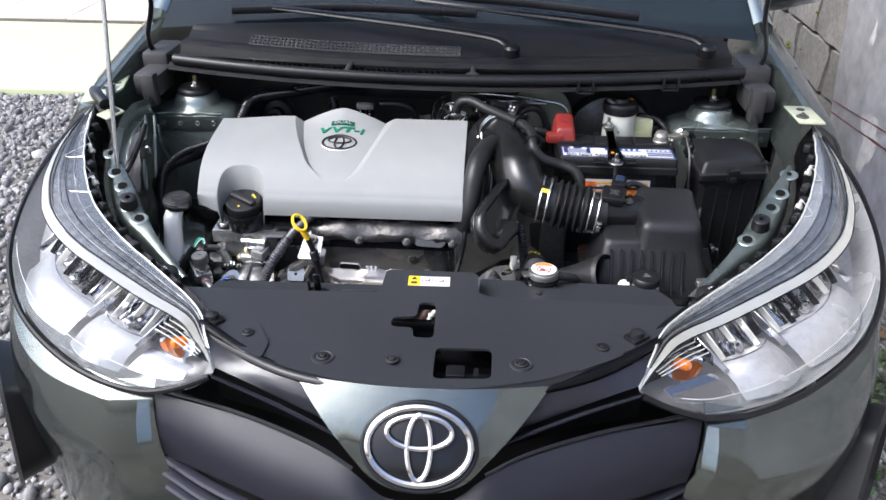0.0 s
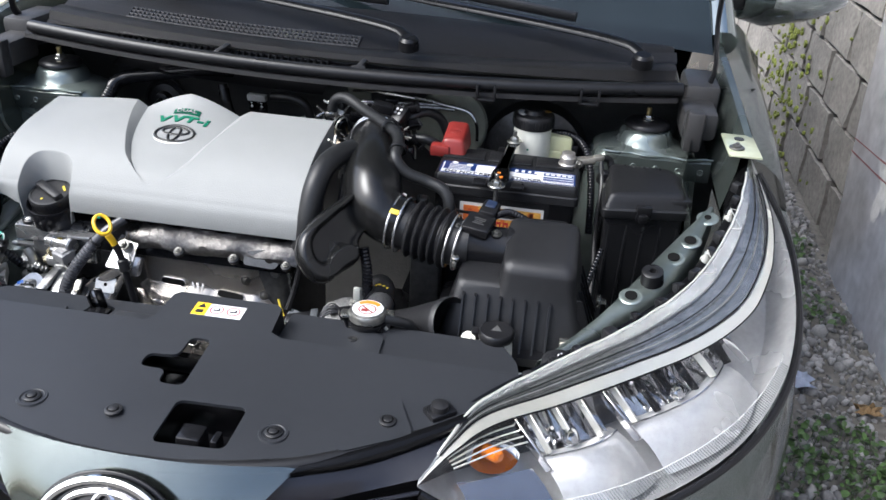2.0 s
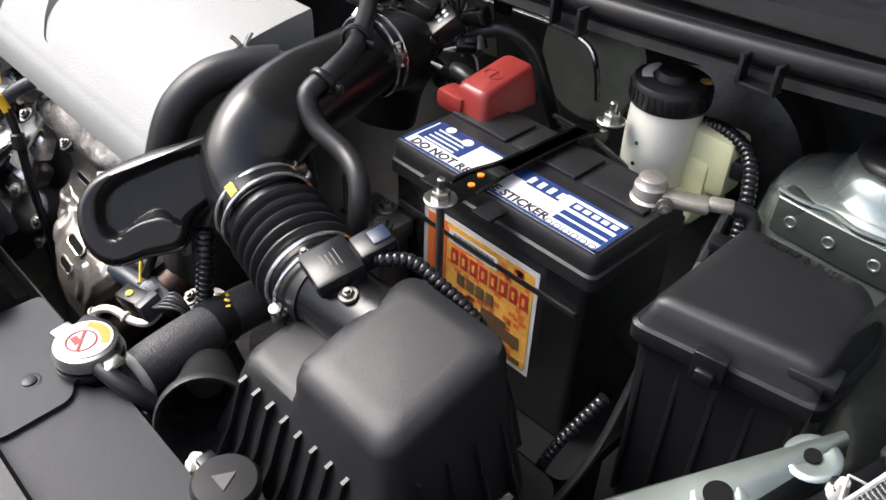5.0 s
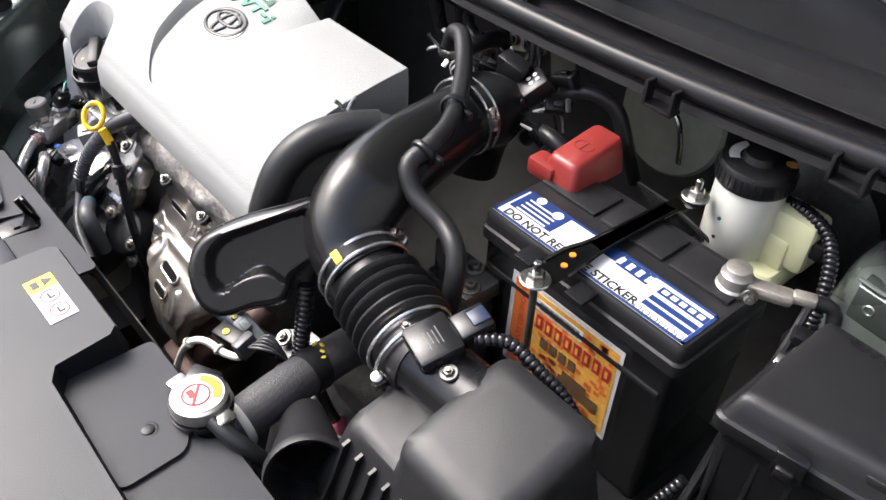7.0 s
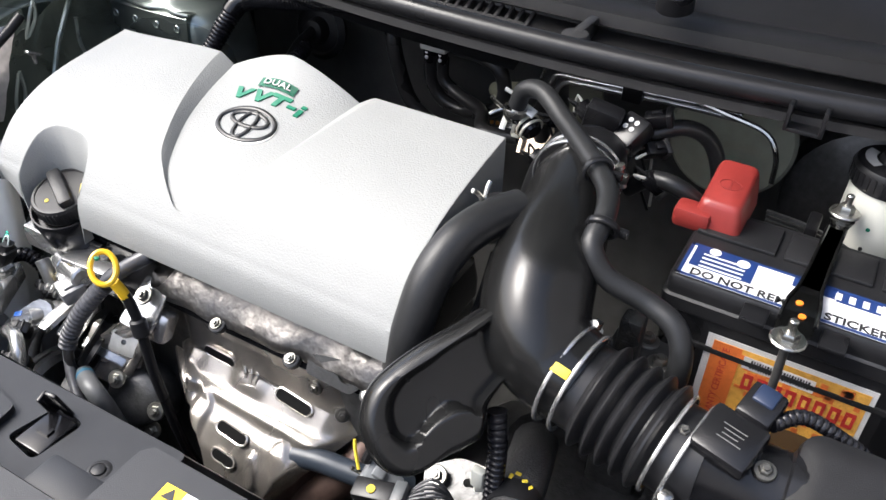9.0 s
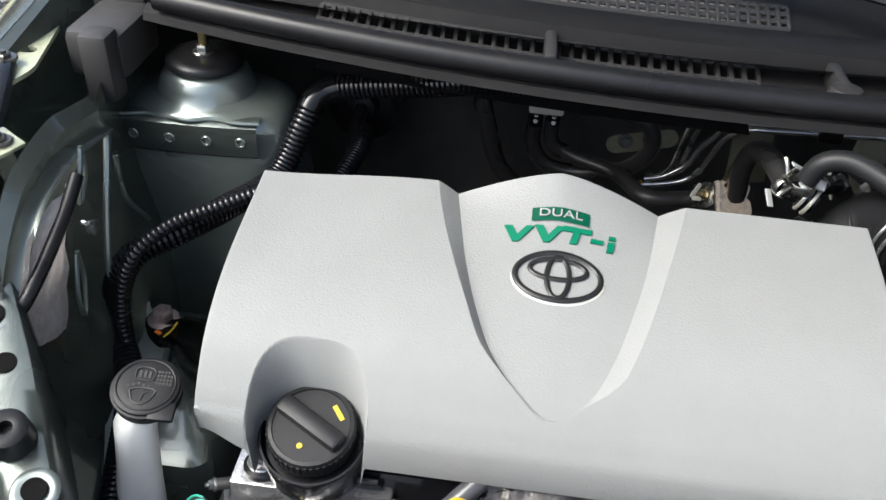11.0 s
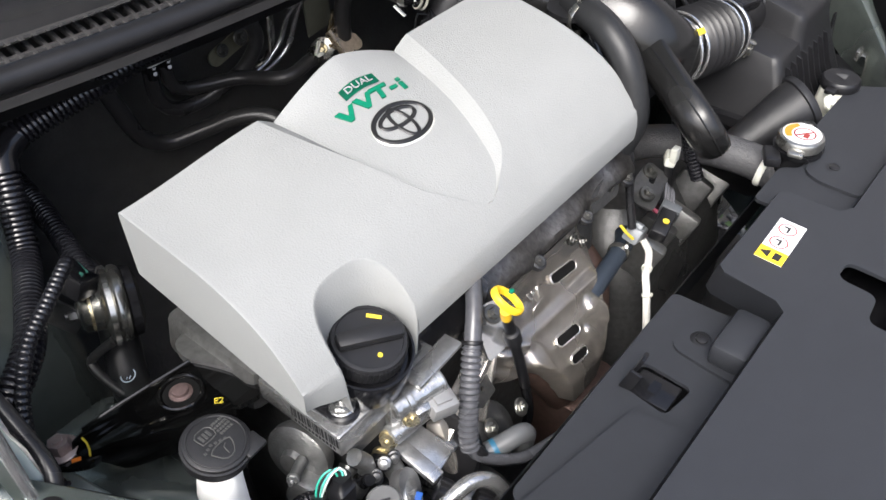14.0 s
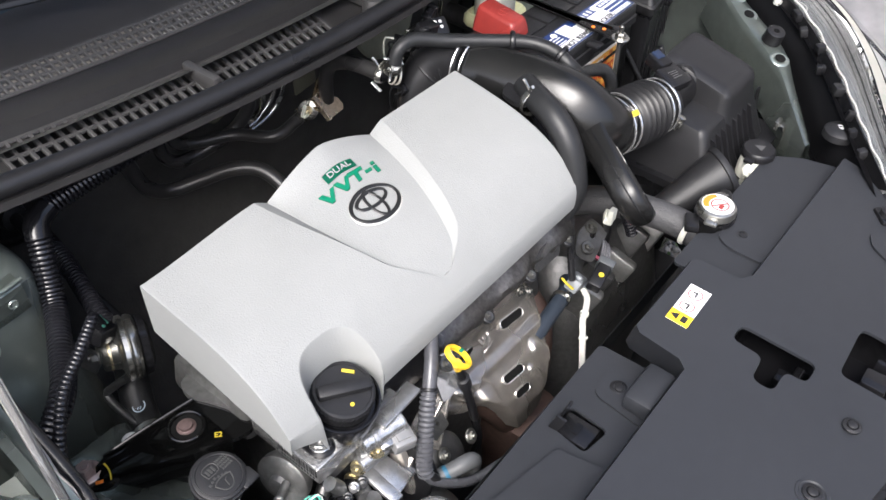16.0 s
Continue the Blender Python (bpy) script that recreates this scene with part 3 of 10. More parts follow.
def fog_recess(bm, s):
    # black triangular surround that stands proud of the corner
    m = plane_m((s * 0.728, 0.955, 0.53), (s * 0.55, 0.85, 0.0), (s * 0.84, -0.54, 0.05))
    loop = loop_round([(-0.13, -0.13), (0.09, -0.13), (0.10, 0.05), (0.07, 0.105), (-0.03, 0.09)], 0.03)
    if s < 0:
        loop = [(-x, y) for x, y in loop]
    t = B()
    vs = [t.verts.new((x, y, 0.016)) for x, y in loop]
    inner = [t.verts.new((x * 0.90, y * 0.90, 0.022)) for x, y in loop]
    deep = [t.verts.new((x * 0.72, y * 0.72, -0.05)) for x, y in loop]
    k = len(loop)
    for a, b in ((vs, inner), (inner, deep)):
        for i in range(k):
            t.faces.new((a[i], a[(i + 1) % k], b[(i + 1) % k], b[i]))
    t.faces.new(deep)
    bmesh.ops.transform(t, matrix=m, verts=t.verts)
    merge(bm, t)


for s, ob in zip((1, -1), mirrored(fog_recess, "fog_lamp_surround", BLACK_M, "black plastic fog lamp surround")):
    c = V(s * 0.715, 0.945, 0.475)
    d = V(s * 0.6, -0.8, 0.05)
    part("fog_lamp", lathe(B(), c, d, [(0.030, -0.02), (0.034, -0.01), (0.032, -0.002), (0.024, 0.004), (0.010, 0.006)], 24), GLASS, ob, "round dark-glass fog lamp")


# grille centre panel with the oval badge
PAN_T = [(0.0, 0.760, 0.790), (0.06, 0.763, 0.789), (0.12, 0.773, 0.786), (0.188, 0.795, 0.778)]
PAN_B = [(0.0, 0.700, 0.655), (0.035, 0.702, 0.658), (0.07, 0.708, 0.672), (0.092, 0.716, 0.694)]


def half_rows(top, bot, n, steps, bulge):
    """Rows from the top edge to the bottom edge, both sides of the middle."""
    a, b = curve_pts(top, n), curve_pts(bot, n)
    rows = []
    for k in range(steps + 1):
        f = k / steps
        half = [V(lerp(p.x, q.x, f), lerp(p.y, q.y, f) - bulge * math.sin(math.pi * f), lerp(p.z, q.z, f) + 0.3 * bulge * math.sin(math.pi * f)) for p, q in zip(a, b)]
        rows.append([V(-p.x, p.y, p.z) for p in half[:0:-1]] + half)
    return rows


bm = B()
sheet(bm, half_rows(PAN_T, PAN_B, 14, 10, 0.012), 0.003)
part("grille_panel", bm, PAINT, car, "glossy grey-green shield-shaped grille panel")
# badge
bc = V(0.002, 0.706, 0.737)
bn = V(0, -0.83, 0.56)
bmx = plane_m(bc, (1, 0, 0), bn)
m3 = bmx.to_3x3()
badge = part("badge", lathe(B(), (0, 0, 0), (0, 0, 1), [(0.075, 0), (0.074, 0.004), (0.069, 0.006)], 48), GLOSS, car, "oval chrome badge with three rings on black")
for v in badge.data.vertices:
    v.co = bmx @ V(v.co.x, v.co.y * 0.71, v.co.z)
part("badge_ring", ellipse_ring(B(), bmx @ V(0, 0, 0.007), m3, 0.0722, 0.0508, 0.0105, 0.010), CHROME, badge, "polished chrome ring")
part("badge_ring", ellipse_ring(B(), bmx @ V(0, -0.002, 0.009), m3, 0.0165, 0.0425, 0.0085, 0.008), CHROME, badge)
part("badge_ring", ellipse_ring(B(), bmx @ V(0, 0.018, 0.009), m3, 0.0455, 0.0215, 0.0085, 0.008), CHROME, badge)
part("badge_surround", ellipse_ring(B(), bmx @ V(0, -0.002, -0.002), m3, 0.0805, 0.0585, 0.007, 0.006), GLOSS, badge)


# black upper grille bars from the panel to the headlamps, with the open slit below
def bar(bm, s, keys_a, keys_b, bulge=0.006, n=18, th=0.003):
    a, b = curve_pts(keys_a, n), curve_pts(keys_b, n)
    rows = []
    for k in range(6):
        f = k / 5
        rows.append([V(s * lerp(p.x, q.x, f), lerp(p.y, q.y, f) - bulge * math.sin(math.pi * f), lerp(p.z, q.z, f) + bulge * 0.5 * math.sin(math.pi * f)) for p, q in zip(a, b)])
    sheet(bm, rows, th)


mirrored(lambda bm, s: bar(bm, s, [(0.190, 0.800, 0.780), (0.27, 0.842, 0.787), (0.360, 0.908, 0.797)], [(0.176, 0.786, 0.769), (0.26, 0.822, 0.772), (0.352, 0.884, 0.785)]), "grille_top_strip", GLOSS)
mirrored(lambda bm, s: bar(bm, s, [(0.174, 0.785, 0.768), (0.26, 0.822, 0.771), (0.350, 0.882, 0.784)], [(0.128, 0.752, 0.727), (0.23, 0.792, 0.745), (0.322, 0.824, 0.764)], 0.004), "grille_bar", GRILLE, "slate grey grille bar")
mirrored(lambda bm, s: bar(bm, s, [(0.112, 0.738, 0.718), (0.21, 0.776, 0.738), (0.318, 0.812, 0.757)], [(0.110, 0.737, 0.710), (0.21, 0.776, 0.728), (0.318, 0.814, 0.748)], 0.007), "grille_bar", GRILLE)
mirrored(lambda bm, s: bar(bm, s, [(0.10, 0.80, 0.72), (0.22, 0.83, 0.73), (0.335, 0.87, 0.74)], [(0.08, 0.80, 0.64), (0.22, 0.84, 0.66), (0.335, 0.88, 0.66)], 0.0), "grille_backing", BLACK_M)
# lip of the bumper insert
mirrored(lambda bm, s: tube(bm, [(s * 0.095, 0.712, 0.684), (s * 0.16, 0.742, 0.700), (s * 0.28, 0.785, 0.712), (s * 0.41, 0.823, 0.718)], 0.0035, 8), "bumper_lip", GLOSS)

# slate grey bumper insert
INS_T = [(0.0, 0.690, 0.652), (0.05, 0.692, 0.655), (0.095, 0.708, 0.682), (0.16, 0.738, 0.697), (0.28, 0.782, 0.709), (0.412, 0.818, 0.714)]
INS_B = [(0.0, 0.662, 0.600), (0.05, 0.663, 0.602), (0.11, 0.672, 0.612), (0.20, 0.695, 0.622), (0.30, 0.735, 0.628), (0.396, 0.785, 0.622)]
bm = B()
sheet(bm, half_rows(INS_T, INS_B, 26, 8, 0.012), 0.003)
part("bumper_insert", bm, BUMPER, car, "slate grey textured plastic bumper insert")
bm = B()
for z, y in ((0.585, 0.672), (0.558, 0.668), (0.530, 0.668)):
    tube(bm, [(-0.41, y + 0.135, z + 0.015), (-0.3, y + 0.07, z + 0.01), (-0.12, y, z), (0, y - 0.008, z - 0.002), (0.12, y, z), (0.3, y + 0.07, z + 0.01), (0.41, y + 0.135, z + 0.015)], 0.009, 8, 0.03, flat=0.6, up=(0, 0, 1))
part("lower_grille", bm, BUMPER, car, "slate grey lower grille slats")
bm = B()
sheet(bm, [[V(x, 0.74 + 0.75 * x * x, z) for x in [(-0.40 + 0.05 * i) for i in range(17)]] for z in (0.62, 0.5, 0.36)], 0.003)
part("lower_grille_backing", bm, BLACK_M, car)
plate_m = plane_m((-0.075, 0.648, 0.535), (1, 0, 0), (0, -0.97, 0.22))
num = part("number_plate", rbox(B(), plate_m @ V(0, 0, 0), (0.39, 0.14, 0.004), 0.0015, plate_m.to_3x3()), PAPER, car, "white number plate with plain dark bars")
for x in (-0.12, -0.06, 0.0, 0.06, 0.12):
    part("printed_bar", flat_bar(B(), plate_m, x, -0.01, 0.032, 0.06, 0.001, 0.0026), BLACK_PRINT_HOLLOW, num)
bm = B()
flat_bar(bm, plate_m, -0.10, 0.050, 0.05, 0.008, 0.001, 0.0026)
part("printed_bar", bm, WARNYEL, num)

# headlamps
RAIL = [(0.40, 1.035, 0.765), (0.47, 1.098, 0.795), (0.543, 1.158, 0.828), (0.572, 1.195, 0.838), (0.604, 1.245, 0.850), (0.630, 1.290, 0.868), (0.655, 1.36, 0.892), (0.672, 1.45, 0.925), (0.680, 1.55, 0.95)]
HL_UP = [(0.316, 0.811, 0.764), (0.340, 0.868, 0.786), (0.368, 0.922, 0.801), (0.45, 0.995, 0.821), (0.54, 1.07, 0.842), (0.62, 1.16, 0.87), (0.68, 1.29, 0.91), (0.712, 1.431, 0.946)]
HL_LO = [(0.316, 0.811, 0.762), (0.365, 0.808, 0.742), (0.437, 0.814, 0.728), (0.55, 0.862, 0.733), (0.66, 0.948, 0.758), (0.728, 1.05, 0.792), (0.757, 1.16, 0.832), (0.755, 1.30, 0.888), (0.716, 1.434, 0.944)]
NH = 44


def strip_f(k):
    """How far down the lamp the bright strip runs, from nose (k = 0) to tail (k = 1)."""
    return interp(k, [0.0, 0.12, 0.23, 0.32, 0.41, 0.51, 0.62, 0.8, 1.0], [0.02, 0.08, 0.16, 0.20, 0.24, 0.32, 0.40, 0.44, 0.45])


def lamp_f(k, u):
    """u from -1 (upper edge) over 0 (bright strip) to 1 (lower edge)."""
    f = strip_f(k)
    return f * (1 + u) if u < 0 else f + (1 - f) * u


def lamp_rows(s, depth, u0, u1, steps, bulge, k0=0.0, k1=1.0):
    a, b = curve_pts(HL_UP, NH), curve_pts(HL_LO, NH)
    nrm = V(0.55, -0.62, 0.56).normalized()
    rows = []
    for n in range(steps + 1):
        u = lerp(u0, u1, n / steps)
        row = []
        for j, (p, q) in enumerate(zip(a, b)):
            if not k0 <= j / (NH - 1) <= k1:
                continue
            f = lamp_f(j / (NH - 1), u)
            c = p.lerp(q, f)
            w = (q - p).length
            o = bulge * math.sin(math.pi * f) * min(1, w / 0.12)
            c = c + nrm * (o - depth * min(1, w / 0.1))
            row.append(V(s * c.x, c.y, c.z))
        rows.append(row)
    return rows


def lamp(s):
    lampo = part("headlamp", sheet(B(), lamp_rows(s, 0.050, 0.0, 1.0, 6, 0.0), 0.002), MIRROR, car, "clear-lens headlamp with chrome reflectors and amber indicator bulb")
    lo, hi = lamp_rows(s, 0.050, 0.0, 1.0, 6, 0.0), lamp_rows(s, 0.0, 0.0, 1.0, 10, 0.0)
    part("reflector_floor", sheet(B(), [lo[-1], hi[-1]], 0.001), MIRROR, lampo)
    part("reflector_roof", sheet(B(), [lo[0], hi[0]], 0.001), MIRROR, lampo)
    lens = part("lens", sheet(B(), lamp_rows(s, 0.0, 0.05, 1.0, 12, 0.030), 0.0), CLEAR, lampo, "clear plastic lens")
    lens.visible_shadow = False
    # added sheet whose grey puts in the shade of the gaps between facets
    part("dark_recess", sheet(B(), lamp_rows(s, 0.046, 0.03, 0.45, 3, 0.0), 0.001), mat("grey_lamp_recess", (0.34, 0.34, 0.35), 0.15, 0.8), lampo)
    part("bezel_strip", sheet(B(), lamp_rows(s, 0.0, -0.10, 0.065, 4, 0.031), 0.002), BEZEL, lampo, "satin bright strip")
    part("clear_band", sheet(B(), lamp_rows(s, 0.003, -0.92, -0.10, 8, 0.026), 0.002), BAND, lampo, "smoked dark upper band")
    part("rim_backing", sheet(B(), lamp_rows(s, 0.022, -1.0, -0.5, 2, 0.0), 0.002), BLACK, lampo)
    rim = part("frosted_rim", sheet(B(), lamp_rows(s, 0.002, -0.98, -0.72, 3, 0.014), 0.002), RIBBED, lampo, "ribbed translucent lens rim")
    rim.visible_shadow = False
    a = curve_pts([(s * p[0], p[1], p[2]) for p in HL_UP], 260)
    b = curve_pts([(s * p[0], p[1], p[2]) for p in HL_LO], 260)
    out = V(s * 0.2, -0.3, 0.8).normalized()
    into = V(s * 0.55, -0.62, 0.56).normalized()

    def at(k, u, d):
        i = min(259, max(0, int(k * 259)))
        w = (b[i] - a[i]).length
        f = lamp_f(k, u)
        return a[i].lerp(b[i], f) + into * (0.029 * math.sin(math.pi * f) * min(1, w / 0.12) - d * min(1, w / 0.1))

    bm = B()
    for i in range(36, 250):
        cyl(bm, at(i / 259, -0.97, 0.0) + out * 0.002, at(i / 259, -0.74, 0.0), 0.0006, seg=4)
    part("rim_fluting", bm, RIBBED, lampo)
    for u, r, m, wob in ((-0.99, 0.0016, BEZEL, 0.0014), (-0.74, 0.0008, BAND, 0.001), (-0.52, 0.0008, GLOSS, 0.0), (-0.36, 0.0009, BAND, 0.0), (-0.13, 0.0012, GLOSS, 0.0), (0.08, 0.0010, GLOSS, 0.0)):
        part("rim_edge", tube(B(), [at(i / 259, u, 0.0) + out * (0.0012 + wob * math.sin(i * 0.35)) for i in range(14, 250, 4)], r, 6, 0.008), m, lampo)
    part("lower_seal", tube(B(), [q + V(s * 0.004, -0.006, -0.004) for q in b[::14]], 0.005, 8, 0.012), GLOSS, lampo)
    aim = V(s * 0.18, -0.95, 0.22)
    rnd = random.Random(23)

    def upright(p, q, w, d, m, name):
        part(name, rbox(B(), (p + q) / 2, (w, d, (p - q).length), 0.0008, (p - q).to_track_quat("Z", "Y").to_matrix(), 1), m, lampo)

    for k0, k1, cols in ((0.200, 0.318, 9), (0.335, 0.538, 17)):
        top, low = [], []
        for q in range(2 * cols + 1):
            k = lerp(k0, k1, q / (2 * cols))
            z = rnd.uniform(0.0, 0.012)
            top.append(at(k, 0.075, 0.014 + z))
            low.append(at(k + rnd.uniform(-0.004, 0.006), rnd.uniform(0.44, 0.50), 0.046 + 0.6 * z))
        mids = [a.lerp(b, rnd.uniform(0.40, 0.62)) - into * rnd.uniform(0.0, 0.010) for a, b in zip(top, low)]
        part("reflector", sheet(B(), [top, mids, low], 0.001), CHROME, lampo, "faceted chrome reflector", smooth=False)
        for q in range(1, cols, 3):
            k = lerp(k0, k1, q / cols)
            upright(at(k, 0.085, 0.012), at(k + 0.004, 0.45, 0.036), 0.0028, 0.010, rnd.choice((GLOSS, BEZEL)), "reflector_fin")
    for k in (0.193, 0.325, 0.545):
        upright(at(k, 0.08, 0.012), at(k + 0.008, 0.58, 0.030), 0.0034, 0.010, CHROME, "divider")
    for k0, k1 in ((0.205, 0.325), (0.345, 0.535)):
        part("bowl_shelf", sheet(B(), [[at(lerp(k0, k1, q / 20), u, d - 0.020 * math.sin(math.pi * q / 20)) for q in range(21)] for u, d in ((0.44, 0.056), (0.48, 0.046), (0.54, 0.040), (0.62, 0.036), (0.72, 0.032), (0.84, 0.030), (0.94, 0.026))], 0.001), MIRROR, lampo, "smooth silver reflector shelf")
        part("shelf_edge", tube(B(), [at(lerp(k0, k1, q / 20), 0.47, 0.046 - 0.020 * math.sin(math.pi * q / 20)) for q in range(21)], 0.0012, 6, 0.006), CHROME, lampo)
        c = at((k0 + k1) / 2, 0.34, 0.045)
        part("bulb_cap", lathe(B(), c, aim, [(0.010, 0), (0.011, 0.016), (0.007, 0.026), (0.002, 0.028)], 16), CHROME, lampo)
    c = at(0.150, 0.34, 0.040)
    part("indicator_bulb", lathe(B(), c, V(s * 0.8, -0.5, 0.1), [(0.007, -0.012), (0.0085, -0.008), (0.0085, 0.008), (0.005, 0.012)], 16), AMBER, lampo, "amber indicator bulb")
    part("indicator_bowl", rings(B(), [circle(c - aim * 0.016 + aim * hh, aim, rr, 24, rr * 0.8) for rr, hh in ((0.006, 0), (0.020, 0.006), (0.030, 0.020))], cap=False), CHROME, lampo)
    part("indicator_shelf", sheet(B(), [[at(k, u, d) for k in (0.08, 0.11, 0.14, 0.17, 0.19)] for u, d in ((0.55, 0.045), (0.70, 0.034), (0.85, 0.026))], 0.001), CHROME, lampo)
    for u in (0.10, 0.15, 0.20, 0.25, 0.30):
        part("indicator_rib", tube(B(), [at(k, u, 0.020) for k in (0.07, 0.10, 0.13, 0.16, 0.19)], 0.0011, 6, 0.01), BEZEL, lampo)
    bm = B()
    for i in range(18, 150):
        cyl(bm, at(i / 259, 0.80, -0.001), at((i + 2) / 259, 0.955, -0.001), 0.0006, seg=4)
    part("lens_fluting", bm, RIBBED, lampo)
    part("fluting_edge", tube(B(), [at(i / 259, 0.79, -0.001) for i in range(18, 152, 4)], 0.0007, 6, 0.008), BEZEL, lampo)
    # black housing between the lamp and the inner wing rail
    hu = curve_pts([(s * p[0], p[1], p[2]) for p in HL_UP[2:]], 50)
    rl = curve_pts([(s * (p[0] + 0.018), p[1] - 0.022, p[2]) for p in RAIL[:8]], 50)
    part("lamp_housing", sheet(B(), [[p.lerp(q, f) - V(0, 0, d) for p, q in zip(hu, rl)] for f, d in ((0.0, 0.006), (0.25, 0.010), (0.6, 0.016), (0.85, 0.022), (1.0, 0.045))], 0.002), BLACK, lampo, "black plastic lamp housing")
    rnd = random.Random(7)
    for k in range(13):
        i = 4 + int(k * 3.4)
        p = hu[i].lerp(rl[i], rnd.uniform(0.15, 0.5))
        part("housing_rib", rbox(B(), p, (rnd.uniform(0.010, 0.024), rnd.uniform(0.008, 0.016), 0.016), 0.003, Euler((rnd.uniform(-0.3, 0.3), 0, s * rnd.uniform(0.5, 1.0))).to_matrix()), BLACK if k % 3 else BLACK_M, lampo)
    p = hu[7].lerp(rl[7], 0.5)
    part("housing_dome", lathe(B(), p - V(0, 0, 0.01), (0, 0, 1), [(0.024, 0), (0.023, 0.010), (0.018, 0.014), (0.006, 0.015)], 24), BLACK_M, lampo)
    part("lettering", text_bm("6J", plane_m(p + V(0, 0, 0.0055), (0.8, 0.6 * s, 0.1), (0, -0.2, 1)), 0.014, 0.0003), WHITE, lampo, "white chalked mark")
    for i in (30, 38):
        q = hu[i].lerp(rl[i], 0.45)
        cl = part("adjuster", lathe(B(), q - V(0, 0, 0.004), (0, -0.2, 1), [(0.007, 0), (0.007, 0.006), (0.004, 0.010), (0.003, 0.016)], 14), BEZEL, lampo, "clear plastic aiming adjuster")
        for w in (-1, 1):
            part("clear_stay", tube(B(), [q + V(0, 0, 0.014), q + V(s * 0.02 + 0.012 * w, -0.012 + 0.03 * w, 0.004), hu[i + 3 * w] + V(0, 0, 0.004)], 0.0008, 6), BEZEL, lampo)


lamp(1)
lamp(-1)


# inner wing rails with pressed holes


RAIL_IN = [(0.425, 1.056, 0.774), (0.457, 1.087, 0.789), (0.494, 1.124, 0.809), (0.517, 1.151, 0.824), (0.549, 1.202, 0.839), (0.582, 1.256, 0.854), (0.618, 1.306, 0.873), (0.654, 1.355, 0.890)]
RAIL_OUT = [(0.440, 1.052, 0.772), (0.480, 1.084, 0.788), (0.525, 1.122, 0.808), (0.562, 1.150, 0.824), (0.592, 1.185, 0.836), (0.617, 1.232, 0.848), (0.640, 1.280, 0.864), (0.662, 1.350, 0.889)]


def rail(bm, s):
    a, b = curve_pts(RAIL_IN, 60), curve_pts(RAIL_OUT, 60)
    rows = []
    for f, drop, push in ((0.0, 0.085, -0.004), (0.0, 0.012, -0.002), (0.03, 0.004, 0.0), (0.10, 0.0004, 0.0), (0.3, -0.0014, 0.0), (0.5, -0.0018, 0.0), (0.7, -0.0014, 0.0), (0.9, 0.0006, 0.0), (0.97, 0.005, 0.0), (1.0, 0.012, 0.001), (1.0, 0.030, 0.002)):
        rows.append([V(s * (lerp(p.x, q.x, f) + push), lerp(p.y, q.y, f), lerp(p.z, q.z, f) - drop) for p, q in zip(a, b)])
    sheet(bm, rows, 0.0015)


rails = mirrored(rail, "inner_wing_rail", RAILP, "bare grey-green painted inner wing rail")
for s, ob in zip((1, -1), rails):
    for f, x, y, z in ((0, 0.541, 1.160, 0.829), (1, 0.569, 1.190, 0.8375), (0, 0.600, 1.245, 0.852), (0, 0.624, 1.280, 0.865), (2, 0.651, 1.330, 0.882)):
        c = V(s * x, y, z)
        up = V(-s * 0.12, -0.25, 1)
        bm = B()
        lathe(bm, c - up * 0.004, up, [(0.0165, 0.0036), (0.015, 0.0048), (0.012, 0.0050), (0.0095, 0.0044)], 24)
        part("pressed_dimple", bm, RAILP, ob)
        if f == 1:
            part("rubber_stop", lathe(B(), c + up * 0.002, up, [(0.016, 0), (0.015, 0.012), (0.0145, 0.019), (0.011, 0.021), (0.005, 0.020), (0.004, 0.013)], 24), RUBBER, ob, "round black rubber bonnet stop")
        else:
            part("hole", lathe(B(), c + up * 0.0014, up, [(0.0085 if f == 0 else 0.005, 0), (0.0085 if f == 0 else 0.005, 0.001)], 20), HOLE, ob)


# inner wing sides, strut towers
def inner_side(bm, s):
    rows = []
    for f in range(15):
        y = lerp(1.02, 1.86, f / 14)
        x, z = interp(y, [1.035, 1.158, 1.245, 1.36, 1.55, 1.86], [0.37, 0.50, 0.555, 0.605, 0.64, 0.66]), interp(y, [1.035, 1.158, 1.245, 1.36, 1.55, 1.86], [0.755, 0.812, 0.832, 0.870, 0.935, 0.97])
        prof = ((0.0, 0.0), (0.0, -0.02), (0.012 * math.sin(f * 1.3), -0.07), (-0.01, -0.12), (-0.03, -0.2), (-0.04, -0.45))
        if s < 0:
            # on the washer-bottle side the panel stands further out and has a ledge
            k = 1 - sstep(1.30, 1.42, y)
            x += 0.035 * k
            prof = ((0.0, 0.0), (0.0, -0.02), (0.004 * math.sin(f * 1.3), -0.07), (-0.01 - 0.004 * k, -0.12), (-0.03 - 0.012 * k, -0.135 - 0.06 * (1 - k)), (-0.04, -0.45))
        else:
            # here it stands further out, below the rail
            k = 1 - sstep(1.30, 1.45, y)
            x, z = x + 0.05 * k, z - 0.02 * k
        rows.append([V(s * (x + dx), y, z + dz) for dx, dz in prof])
    sheet(bm, rows, 0.002)


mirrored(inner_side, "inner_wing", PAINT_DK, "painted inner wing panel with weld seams")


